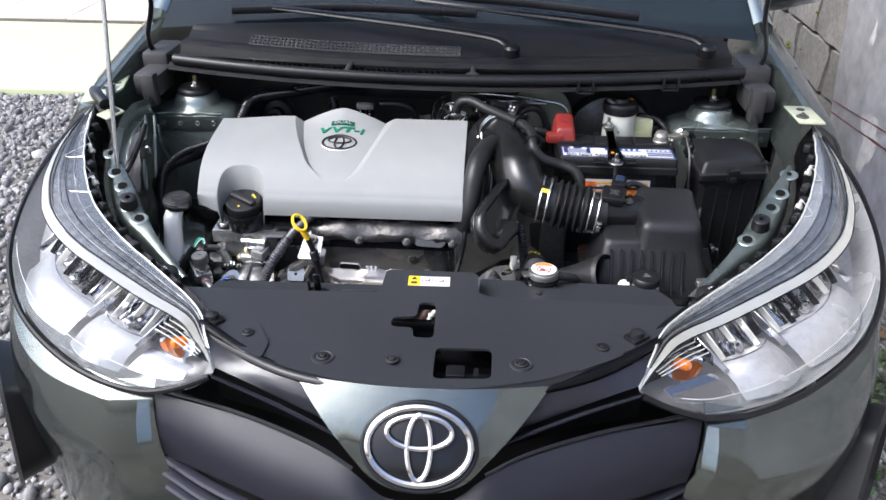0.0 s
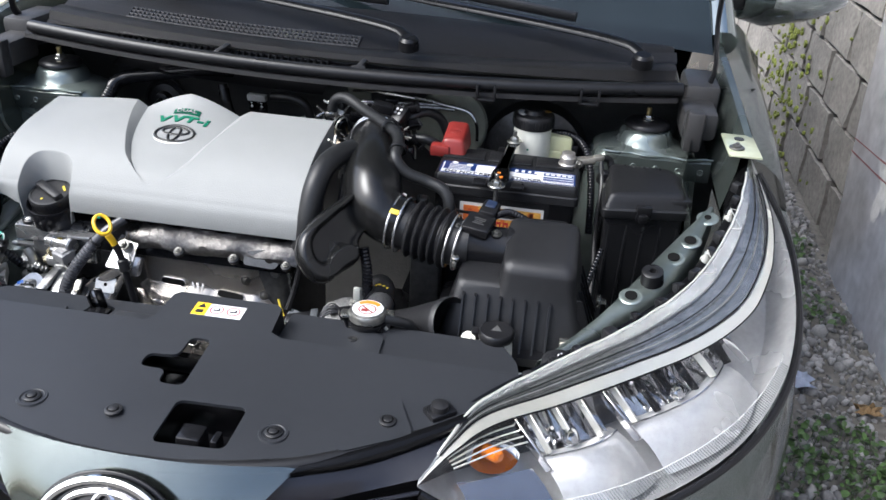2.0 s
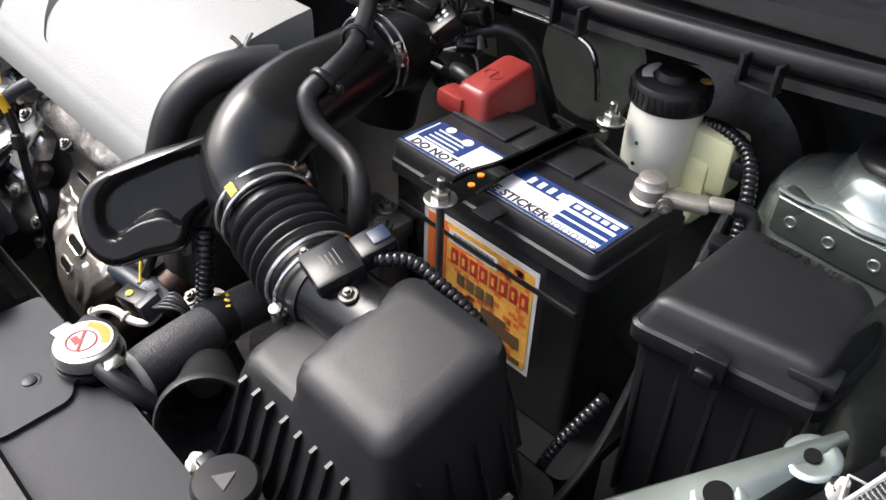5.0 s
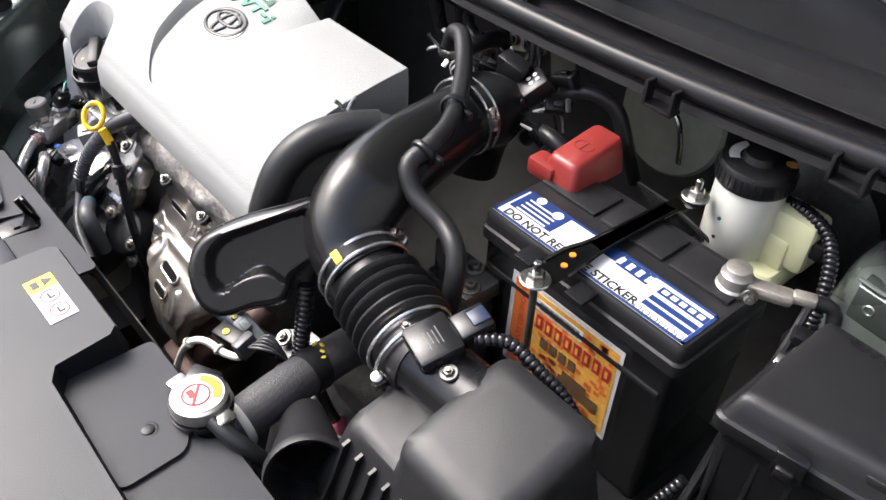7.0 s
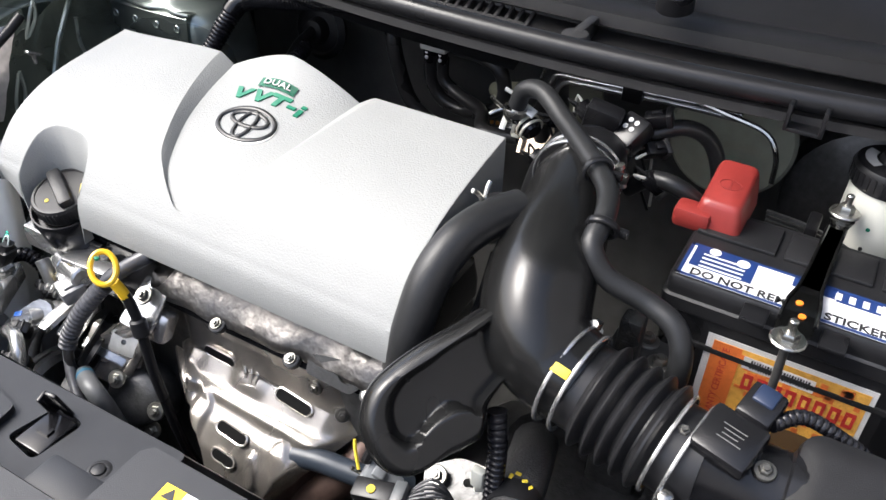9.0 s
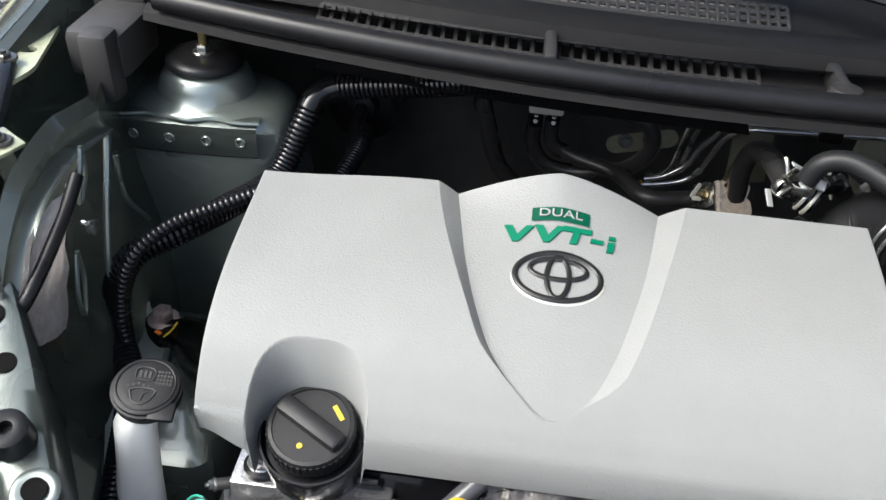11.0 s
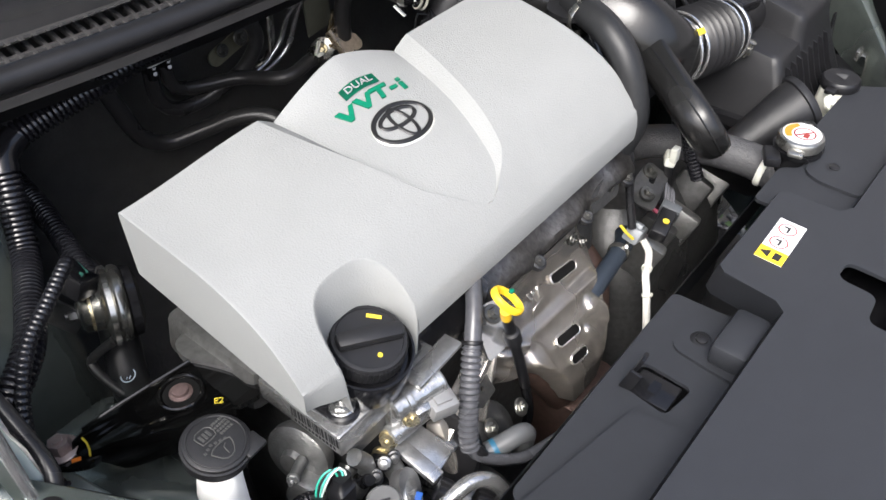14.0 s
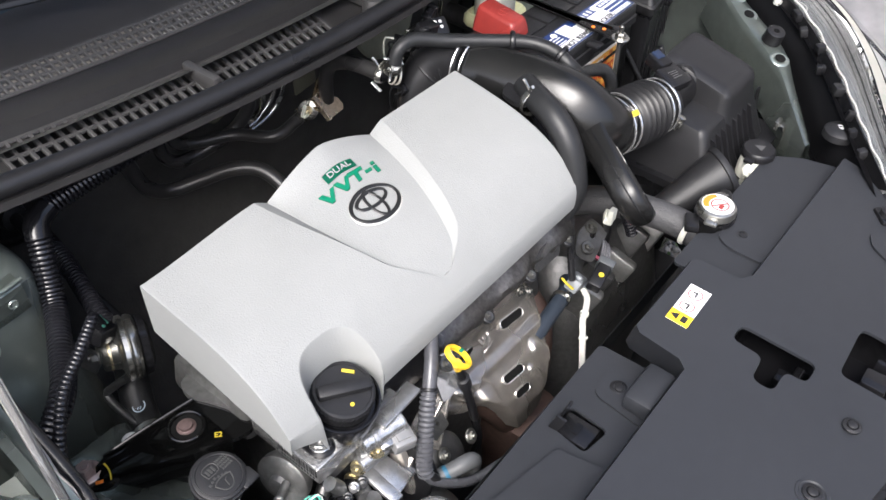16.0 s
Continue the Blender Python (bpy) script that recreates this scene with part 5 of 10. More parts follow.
sheet(bm, [[V(x, 1.100 + o, 0.745 - d) for x in (-0.37, -0.2, -0.08, 0.085, 0.2, 0.39)] for d, o in ((0.0, 0.0), (0.004, 0.003), (0.05, 0.006))], 0.003)
part("shroud_rear_skirt", bm, SHROUD, shroud)
bm = B()
rbox(bm, (-0.115, 1.018, 0.764), (0.062, 0.035, 0.026), 0.006)
part("shroud_block", bm, SHROUD, shroud)
bm = B()
plate(bm, loop_round([(-0.395, 1.0), (-0.225, 1.0), (-0.235, 1.06), (-0.37, 1.085)], 0.006), [], lambda x, y: 0.757 - (y - 1.0) * 0.05, 0.008)
part("shroud_pad", bm, SHROUD, shroud)
bm = B()
plate(bm, loop_round([(0.085, 0.998), (0.41, 0.998), (0.40, 1.05), (0.375, 1.092), (0.225, 1.094), (0.215, 1.075), (0.165, 1.075), (0.155, 1.094), (0.083, 1.094)], 0.008), [], lambda x, y: 0.772 - (y - 1.0) * 0.03, 0.004)
part("shroud_strip", bm, SHROUD, shroud, sharp=30)
part("shroud_pad", plate(B(), loop_round([(0.145, 1.0), (0.225, 1.0), (0.22, 1.06), (0.205, 1.07), (0.16, 1.07), (0.148, 1.05)], 0.012), [], lambda x, y: 0.776 - (y - 1.0) * 0.03, 0.006), SHROUD, shroud)
part("shroud_pad", plate(B(), loop_round([(-0.155, 1.0), (-0.082, 1.0), (-0.085, 1.062), (-0.105, 1.075), (-0.145, 1.07)], 0.012), [], lambda x, y: 0.7535 - (y - 1.0) * 0.05, 0.006), SHROUD, shroud)
part("shroud_pad", plate(B(), loop_round([(-0.30, 0.862), (-0.225, 0.818), (-0.222, 0.855), (-0.25, 0.905), (-0.275, 0.915)], 0.010), [], lambda x, y: shroud_z(x, y) + 0.003, 0.005), SHROUD, shroud)
part("shroud_pad", plate(B(), loop_round([(0.30, 0.862), (0.225, 0.818), (0.222, 0.855), (0.25, 0.905), (0.275, 0.915)], 0.010), [], lambda x, y: shroud_z(x, y) + 0.003, 0.005), SHROUD, shroud)
for x, y, dz in ((-0.137, 0.831, 0), (-0.036, 0.828, 0.002), (0.149, 0.834, 0), (0.268, 0.876, 0.003), (-0.259, 0.876, 0.003)):
    z = shroud_z(x, y) + dz
    if dz == 0:
        part("clip_rim", lathe(B(), (x, y, z - 0.002), (0, 0, 1), [(0.018, 0), (0.0165, 0.0035), (0.0135, 0.0035), (0.012, 0.0022)], 24), SHROUD, shroud)
    clip(shroud, (x, y, z))
clip(shroud, (0.182, 1.044, 0.7715), r=0.011)
clip(shroud, (-0.121, 1.050, 0.7485), r=0.011)
for s in (1, -1):
    bm = B()
    x, y = s * 0.322, 0.908
    rbox(bm, (x, y, 0.788), (0.034, 0.026, 0.010), 0.004, Euler((0, 0, s * 0.7)).to_matrix())
    ob = part("latch_block", bm, BLACK, shroud)
    part("latch_pin", lathe(B(), (x, y, 0.793), (0, 0, 1), [(0.011, 0), (0.010, 0.006), (0.004, 0.008)], 18), BLACK_M, ob)
# catch seen through the openings
bm = B()
rbox(bm, (0.065, 0.83, 0.735), (0.08, 0.07, 0.01), 0.002)
rbox(bm, (0.055, 0.828, 0.756), (0.028, 0.028, 0.034), 0.003)
rbox(bm, (0.085, 0.826, 0.758), (0.008, 0.02, 0.03), 0.002)
tagged(part("bonnet_catch", bm, GLOSS), "black bonnet catch seen through the shroud opening", "latch")
bm = B()
cyl(bm, (0.0, 0.90, 0.755), (0.03, 0.90, 0.755), 0.006, bev=0.001)
rbox(bm, (0.002, 0.905, 0.758), (0.020, 0.03, 0.012), 0.003)
# wide black plate added to block the bright ground below the opening
rbox(bm, (0.0, 0.92, 0.722), (0.36, 0.22, 0.006), 0.002)
tagged(part("release_lever", bm, GLOSS), "black release lever with added blanking plate under the cross-shaped opening", "lever")
bm = B()
rbox(bm, (-0.196, 1.058, 0.742), (0.032, 0.040, 0.008), 0.002)
rbox(bm, (-0.196, 1.078, 0.760), (0.012, 0.004, 0.040), 0.0015, Euler((0.3, 0, 0.1)).to_matrix())
rbox(bm, (-0.210, 1.076, 0.756), (0.004, 0.012, 0.030), 0.0015, Euler((0.3, 0, 0.1)).to_matrix())
rbox(bm, (-0.196, 1.058, 0.7475), (0.014, 0.008, 0.002), 0)
rbox(bm, (-0.196, 1.058, 0.70), (0.030, 0.030, 0.09), 0.003)
tagged(part("prop_holder", bm, GLOSS), "black clip in a pocket that holds the prop rod", "clip")
lab_m = plane_m((0.001, 1.036, shroud_z(0, 1.036) + 0.0006), (1, 0.02, 0), (0, -0.055, 1))
label = tagged(part("warning_label", flat_bar(B(), lab_m, 0, 0, 0.068, 0.027), WHITE), "white and yellow warning label with pictograms", "label")
part("yellow_field", flat_bar(B(), lab_m, -0.0245, 0, 0.019, 0.027, 0.0004, 0.0005), WARNYEL, label)
for x in (-0.003, 0.020):
    part("prohibition_ring", ellipse_ring(B(), lab_m @ V(x, 0.001, 0.0006), lab_m.to_3x3(), 0.0085, 0.0085, 0.0014, 0.0006, 24), mat("red_ring_print", (0.6, 0.05, 0.05), 0.4), label)
    bm = B()
    flat_bar(bm, lab_m, x, 0.0, 0.009, 0.0022, 0.0004, 0.0006)
    flat_bar(bm, lab_m, x + 0.003, 0.003, 0.002, 0.004, 0.0004, 0.0006)
    part("pictogram", bm, BLACK_PRINT_HOLLOW, label)
bm = B()
flat_bar(bm, lab_m, -0.0245, -0.0055, 0.010, 0.007, 0.0004, 0.0009)
t = B()
vs = [t.verts.new(lab_m @ V(-0.0245 + x, 0.006 + y, 0.0012)) for x, y in ((-0.006, -0.004), (0.006, -0.004), (0, 0.006))]
t.faces.new(vs)
merge(bm, t)
part("pictogram", bm, BLACK_PRINT_HOLLOW, label)

# ---- engine cover ----
XL, XR = -0.444, 0.047
PY = [1.226, 1.232, 1.240, 1.262, 1.292, 1.33, 1.38, 1.426]
PZ = [0.838, 0.850, 0.862, 0.885, 0.903, 0.917, 0.928, 0.935]


line = smooth_path([(0, y, z) for y, z in zip(PY, PZ)], 300)[0]
PY, PZ = [p.y for p in line], [p.z for p in line]


def panel_z(y):
    return interp(y, PY, PZ)


TIP = 1.2435
VY = [TIP, 1.2465, 1.252, 1.262, 1.28, 1.30, 1.33, 1.37, 1.43]
VL = [-0.194, -0.204, -0.213, -0.225, -0.239, -0.249, -0.260, -0.270, -0.281]
WY = [TIP, 1.246, 1.252, 1.262, 1.28, 1.312, 1.36, 1.43]
VR = [-0.194, -0.185, -0.175, -0.164, -0.154, -0.142, -0.1285, -0.1155]

line = smooth_path([(x, y, 0) for x, y in zip(VL, VY)], 240)[0]
VY, VL = [p.y for p in line], [p.x for p in line]
line = smooth_path([(x, y, 0) for x, y in zip(VR, WY)], 240)[0]
WY, VR = [p.y for p in line], [p.x for p in line]


def bevel_w(y, right=False):
    if right:
        return 0.002 + 0.013 * sstep(TIP, 1.272, y) + 0.005 * sstep(1.34, 1.43, y)
    return 0.0015 + 0.0075 * sstep(1.250, 1.285, y) + 0.008 * sstep(1.30, 1.42, y)


def cover_z(x, y):
    """Height of the cover's top: two wings, bevelled down to a crested shield-shaped middle."""
    z = panel_z(y)
    f = min(1.0, max(0.0, (y - TIP) / (1.426 - TIP)))
    xl, xr = interp(y, VY, VL), interp(y, WY, VR)
    w, wr = bevel_w(y), bevel_w(y, True)
    drop = 0.0032 * sstep(0.0, 0.012, f) + 0.0078 * sstep(0.0, 0.32, f)
    if f > 0 and xl <= x <= xr:
        u = (x - xl) / max(1e-6, xr - xl)
        z += -drop + (0.005 * f + 0.026 * f ** 7.5) * (1 - abs(2 * u - 1) ** 1.4)
    elif f > 0 and xl - w < x < xl:
        z -= drop * ((x - xl + w) / w) ** 1.15
    elif f > 0 and xr < x < xr + wr:
        z -= drop * ((xr + wr - x) / wr) ** 1.15
    # the wing falls away slightly towards its outer end
    z -= 0.009 * sstep(-0.30, XL, x) * sstep(1.26, 1.426, y)
    # side roll-off
    z -= 0.0004 * (1 - sstep(0, 0.001, x - XL)) + 0.0004 * (1 - sstep(0, 0.001, XR - x))
    return z


SCX, SRX, SY, SRY = -0.3635, 0.0440, 1.222, 0.0495


def scoop_q(x, y):
    return (abs((x - SCX) / SRX) ** 2.8 + abs(min(0.0, SY - y) / SRY) ** 2.8) ** (1 / 2.8)


def snap(p):
    """Moves a point onto the rim of the scoop."""
    q = max(1e-6, scoop_q(p.x, p.y))
    x = SCX + (p.x - SCX) / q
    y = SY + (p.y - SY) / q if p.y > SY else p.y
    return V(x, y, cover_z(x, y) if y > 1.232 else p.z)


cover = thing("engine_cover", "silver textured plastic engine cover with shield-shaped middle", "engine cover", (-0.2, 1.33, 0.82))


def columns(y):
    xl, xr, w, wr = interp(y, VY, VL), interp(y, WY, VR), bevel_w(y), bevel_w(y, True)
    e = [0.0, 0.0006, 0.0012, 0.002, 0.005]
    out = [XL + d for d in e]
    out += [lerp(XL + 0.005, xl - w, k / 84) for k in range(1, 85)]
    out += [lerp(xl - w, xl - 0.0002, k / 4) for k in range(1, 5)]
    out += [lerp(xl, xr, k / 40) for k in range(0, 41)]
    out += [lerp(xr + 0.0002, xr + wr, k / 4) for k in range(0, 5)]
    out += [lerp(xr + wr, XR - 0.005, k / 50) for k in range(1, 51)]
    return out + [XR - d for d in e[-2::-1]]


rows = []
XB = columns(1.426)
for k, (y, z) in enumerate([(1.4265, 0.873), (1.4275, 0.89), (1.4275, 0.905), (1.4275, 0.918)]):
    rows.append([V(x, y, min(z, cover_z(x, 1.426) - 0.003)) for x in XB])
rows.append([V(x, 1.4268, cover_z(x, 1.426) - 0.0012) for x in XB])
for y in [lerp(1.4255, 1.264, j / 70) for j in range(70)] + [lerp(1.264, 1.238, j / 36) for j in range(36)] + [1.238, 1.236, 1.234, 1.232]:
    rows.append([V(x, y, cover_z(x, y)) for x in columns(y)])


def tuck(x):
    """How far the outer front corner is drawn up and back."""
    return sstep(SCX - SRX + 0.004, XL, x)


for y, z, k in ((1.2285, 0.846, 0.2), (1.2262, 0.838, 0.45), (1.2248, 0.828, 0.75), (1.2246, 0.818, 0.9), (1.2252, 0.812, 1.0)):
    rows.append([V(x, y + 0.008 * k * tuck(x), z + (0.003 + 0.009 * tuck(x)) * k * sstep(-0.31, -0.40, x)) for x in columns(1.232)])
qs = [[scoop_q(p.x, p.y) for p in r] for r in rows]
R, C = len(rows), len(rows[0])
edge = [[qs[r][c] < 1 and any(qs[a][b] >= 1 for a in range(max(0, r - 1), min(R, r + 2)) for b in range(max(0, c - 1), min(C, c + 2))) for c in range(C)] for r in range(R)]
pts = [[snap(rows[r][c]) if edge[r][c] else rows[r][c] for c in range(C)] for r in range(R)]
bm = B()
vs = [[None if qs[r][c] < 1 and not edge[r][c] else bm.verts.new(pts[r][c]) for c in range(C)] for r in range(R)]
for r in range(R - 1):
    for c in range(C - 1):
        four = [(r, c), (r, c + 1), (r + 1, c + 1), (r + 1, c)]
        if all(vs[a][b] for a, b in four) and any(qs[a][b] >= 1 for a, b in four):
            bm.faces.new([vs[a][b] for a, b in four])
# side faces
for x, q in ((XL, -1), (XR, 1)):
    t = B()
    top = [r[0 if q < 0 else -1] for r in rows]
    bot = [V(x + q * 0.0006, p.y, min(p.z - 0.0005, lerp(0.858, 0.824 if q < 0 else 0.812, min(1, max(0, (1.4265 - p.y) / 0.2014))))) for p in top]
    sheet(t, [top, bot])
    merge(bm, t)
bmesh.ops.remove_doubles(bm, verts=bm.verts, dist=0.00015)
shell = part("cover_shell", bm, SILVER, cover, sharp=13)
for e in shell.data.edges:
    a, b = (shell.data.vertices[k].co for k in e.vertices)
    if max(a.y, b.y) < 1.2405 and min(a.x, b.x) > XL + 0.002 and max(a.x, b.x) < XR - 0.002:
        e.use_edge_sharp = False
# wall of the scoop round the filler cap
rim = [V(SCX - SRX, 1.2252, z) for z in (0.812, 0.822, 0.83)] + [V(SCX - SRX, 1.2262, 0.838), V(SCX - SRX, 1.2285, 0.846)]
arch = []
for k in range(41):
    a = math.pi * k / 40
    x, y = SCX - SRX * math.copysign(abs(math.cos(a)) ** (2 / 2.8), math.cos(a)), SY + SRY * math.sin(a) ** (2 / 2.8)
    if y > 1.232:
        arch.append(V(x, y, cover_z(x, y)))
rim = rim + arch + [V(2 * SCX - p.x, p.y, p.z) for p in rim[::-1]]
bm = B()
sheet(bm, [[p + V(0, 0, 0.0002) for p in rim], [V(lerp(p.x, SCX, 0.03), lerp(p.y, SY, 0.03 if p.y > SY else 0), p.z - 0.0016) for p in rim], [V(lerp(p.x, SCX, 0.06), lerp(p.y, SY, 0.06 if p.y > SY else 0), lerp(p.z, 0.79, 0.5)) for p in rim], [V(lerp(p.x, SCX, 0.10), lerp(p.y, SY, 0.10 if p.y > SY else 0), min(p.z - 0.01, 0.79)) for p in rim]])
part("scoop_wall", bm, SILVER, cover, sharp=60)
# badge and words on the sloping middle
ub = V(0, 0.19, 0.088).normalized()
nb = V(0, -0.088, 0.19).normalized()


def on_cover(x, y, lift=0.0012):
    return V(x, y, cover_z(x, y) + lift)


def lay(bm, x, y, lift):
    """Bends a flat shape, built round the origin, onto the cover."""
    for v in bm.verts:
        px, py = x + v.co.x, y + v.co.y
        v.co = V(px, py, cover_z(px, py) + lift + v.co.z)
    return bm


I3 = Matrix.Identity(3)
for x, y, rx, ry, w in ((0, 0, 0.0325, 0.0205, 0.0046), (0, 0.006, 0.0215, 0.0090, 0.0040), (0, -0.001, 0.0085, 0.0178, 0.0040)):
    part("badge_ring", lay(ellipse_ring(B(), V(x, y, 0), I3, rx, ry, w, 0.0024), -0.196, 1.3450, 0.0012), PEWTER, cover, "black embossed badge ring")
part("badge_shadow_ring", lay(ellipse_ring(B(), V(0, -0.001, 0), I3, 0.0348, 0.0226, 0.0020, 0.0016), -0.196, 1.3450, 0.0004), BEZEL, cover)


def fitted(text, m, w, h, depth, bold=0.0):
    """Words stretched to a given width and height."""
    bm = text_bm(text, Matrix.Identity(4), 0.02, depth, bold)
    xs, ys = [v.co.x for v in bm.verts], [v.co.y for v in bm.verts]
    cx, cy, sx, sy = (max(xs) + min(xs)) / 2, (max(ys) + min(ys)) / 2, w / (max(xs) - min(xs)), h / (max(ys) - min(ys))
    for v in bm.verts:
        v.co = V((v.co.x - cx) * sx, (v.co.y - cy) * sy, v.co.z)
    return lay(bm, *m)


# broad slanted letters, each cut from a plate; (x, y) on a unit height
VEE = [(0.0, 1.0), (0.44, 1.0), (0.74, 0.42), (1.22, 1.0), (1.66, 1.0), (0.84, 0.0), (0.50, 0.0)]
TEE = [(0.06, 1.0), (1.66, 1.0), (1.58, 0.72), (1.00, 0.72), (0.80, 0.0), (0.40, 0.0), (0.60, 0.72), (0.0, 0.72)]
DASH = [(0.04, 0.56), (0.74, 0.56), (0.68, 0.32), (0.0, 0.32)]
EYE_L = [(0.10, 0.66), (0.48, 0.66), (0.36, 0.0), (0.0, 0.0)]
EYE_D = [(0.16, 1.06), (0.54, 1.06), (0.50, 0.82), (0.12, 0.82)]
for at_x, rise, shape in ((-0.2400, 0.0, VEE), (-0.2160, 0.001, VEE), (-0.1945, 0.002, TEE), (-0.1725, 0.001, DASH), (-0.1600, -0.0005, EYE_L), (-0.1600, -0.0005, EYE_D)):
    bm = plate(B(), [(0.0142 * x, 0.0142 * y) for x, y in shape], [], lambda x, y: 0.0012, 0.0014)
    part("letter", lay(bm, at_x, 1.3738 + rise, 0.0006), GREENPRINT, cover, "green raised letter")
strip = B()
sheet(strip, [[V(-0.0228 + 0.00304 * i, y - 0.0012 * (1 - ((i - 7.5) / 7.5) ** 2) * -1, 0) for i in range(16)] for y in (-0.0052, -0.0026, 0.0, 0.0026, 0.0052)], 0.0012)
tab = part("word_tab", lay(strip, -0.1965, 1.3975, 0.0016), GREENPRINT, cover, "green tab")
part("lettering", fitted("DUAL", (-0.1965, 1.3985, 0.0030), 0.034, 0.0058, 0.0004, 0.0), SILVER_S, tab, "bright cut-out word")

# oil filler cap in the scoop
ocap = thing("oil_filler_cap", "black ribbed plastic oil filler cap with yellow marks", "cap", (-0.362, 1.236, 0.790))
od = V(0, -0.30, 1).normalized()
oc = V(-0.3625, 1.2405, 0.8345) - od * 0.020
om = plane_m(oc, (0.86, -0.50, 0), od)
part("neck", lathe(B(), oc - od * 0.030, od, [(0.0405, 0), (0.0412, 0.002), (0.0412, 0.032), (0.0402, 0.035), (0.0385, 0.035), (0.036, 0.026)], 40), GLOSS, ocap)
part("cap_body", lathe(B(), oc, od, [(0.0315, 0.0), (0.0325, 0.002), (0.0325, 0.0175), (0.0312, 0.0196), (0.0285, 0.020), (0.0280, 0.0188), (0.002, 0.0188)], 48), BLACK_M, ocap)
for k in range(44):
    a = 2 * math.pi * k / 44
    part("cap_rib", rbox(B(), om @ V(0.0325 * math.cos(a), 0.0325 * math.sin(a), 0.010), (0.0012, 0.0018, 0.014), 0, om.to_3x3() @ Euler((0, 0, a)).to_matrix()), BLACK_M, ocap)
part("grip", rbox(B(), om @ V(0, 0, 0.0230), (0.057, 0.015, 0.011), 0.004, om.to_3x3()), BLACK_M, ocap)
part("paint_mark", lathe(B(), om @ V(0.004, -0.017, 0.0188), od, [(0.0022, 0), (0.0022, 0.0008)], 10), YELPAINT, ocap)
part("paint_mark", rbox(B(), om @ V(0.010, 0.019, 0.0192), (0.013, 0.0034, 0.0010), 0, om.to_3x3() @ Euler((0, 0, -0.4)).to_matrix()), YELPAINT, ocap)

# ---- engine ----
engine = thing("engine", "transverse aluminium engine with black cam cover and steel heat shield", "engine", (-0.2, 1.35, 0.245))
bm = B()
rings(bm, [rrect(-0.185, 1.345, z, w, d, 0.02) for z, w, d in ((0.25, 0.40, 0.26), (0.45, 0.41, 0.25), (0.60, 0.42, 0.22), (0.76, 0.42, 0.19))])
part("cylinder_block", bm, DARKMET, engine)
bm = B()
rings(bm, [rrect(-0.18, 1.332, z, 0.425, 0.195, 0.015) for z in (0.745, 0.765)] + [rrect(-0.18, 1.332, 0.79, 0.42, 0.185, 0.015), rrect(-0.185, 1.350, 0.80, 0.40, 0.13, 0.015), rrect(-0.19, 1.362, 0.86, 0.38, 0.11, 0.02)])
part("cam_cover", bm, GLOSS, engine, "black plastic cam cover")
rnd = random.Random(9)
# head front: bosses, studs and casting ribs
bm = B()
rbox(bm, (-0.185, 1.268, 0.725), (0.42, 0.03, 0.075), 0.006)
for k in range(9):
    x = -0.375 + 0.045 * k + rnd.uniform(-0.01, 0.01)
    rbox(bm, (x, 1.256, 0.75 + rnd.uniform(-0.02, 0.01)), (0.022, 0.016, 0.030), 0.004, Euler((rnd.uniform(-0.3, 0.3), 0, rnd.uniform(-0.3, 0.3))).to_matrix())
    cyl(bm, (x + 0.02, 1.262, 0.735), (x + 0.02, 1.246, 0.735), 0.008, bev=0.002)
part("cylinder_head", bm, ALU, engine, "rough cast aluminium cylinder head")
# crumpled upper shield strip
bm = B()
rows = []
for f in [k / 6 for k in range(7)]:
    rows.append([V(x, 1.243 - 0.022 * math.sin(math.pi * f * 0.7) + 0.004 * noise.noise(V(x * 30, f * 3, 1)) - 0.003 * math.sin(x * 62), 0.800 - 0.036 * f + 0.004 * noise.noise(V(x * 42, f * 4, 4)) + 0.004 * f * math.sin(x * 62)) for x in [(-0.235 + 0.006 * i) for i in range(48)]])
sheet(bm, rows, 0.0015)
part("upper_heat_shield", bm, mat("crumpled_steel_foil", (0.17, 0.162, 0.155), 0.36, 0.85, 0.5, 60, bump=0.9, bscale=90, spread=0.14), engine, "crumpled dull steel shield strip")
for x in (-0.144, -0.055, 0.03):
    bm = B()
    lathe(bm, (x, 1.220, 0.769), (0, -0.5, 0.86), [(0.0085, -0.004), (0.0085, 0.002), (0.007, 0.003)], 20)
    eb = part("shield_boss", bm, BLACK_M, engine)
    bolt(eb, V(x, 1.220, 0.769) + V(0, -0.5, 0.86) * 0.003, (0, -0.5, 0.86), 0.0045, 0.0045, 0.0058)


# exhaust heat shield, pressed steel with slots and ribs
def shield_p(u, v, lift=0.0):
    """u: 0 to 1 across, v: 0 to 1 downwards."""
    vk = [0, 0.15, 0.35, 0.5, 0.65, 0.78, 0.9, 1]
    y = interp(v, vk, [1.236, 1.240, 1.238, 1.220, 1.192, 1.175, 1.166, 1.166])
    z = interp(v, vk, [0.762, 0.730, 0.697, 0.677, 0.657, 0.637, 0.610, 0.575])
    x0 = interp(v, [0, 0.15, 0.45, 0.6, 0.8, 1], [-0.236, -0.243, -0.238, -0.208, -0.166, -0.140])
    x1 = interp(v, [0, 0.3, 0.5, 0.7, 0.85, 1], [-0.018, 0.006, 0.000, -0.026, -0.048, -0.075])
    e = abs(2 * u - 1)
    y += 0.030 * max(0, e - 0.72) ** 1.3 * 4
    return V(lerp(x0, x1, u), y - lift * 0.75, z + lift * 0.6)


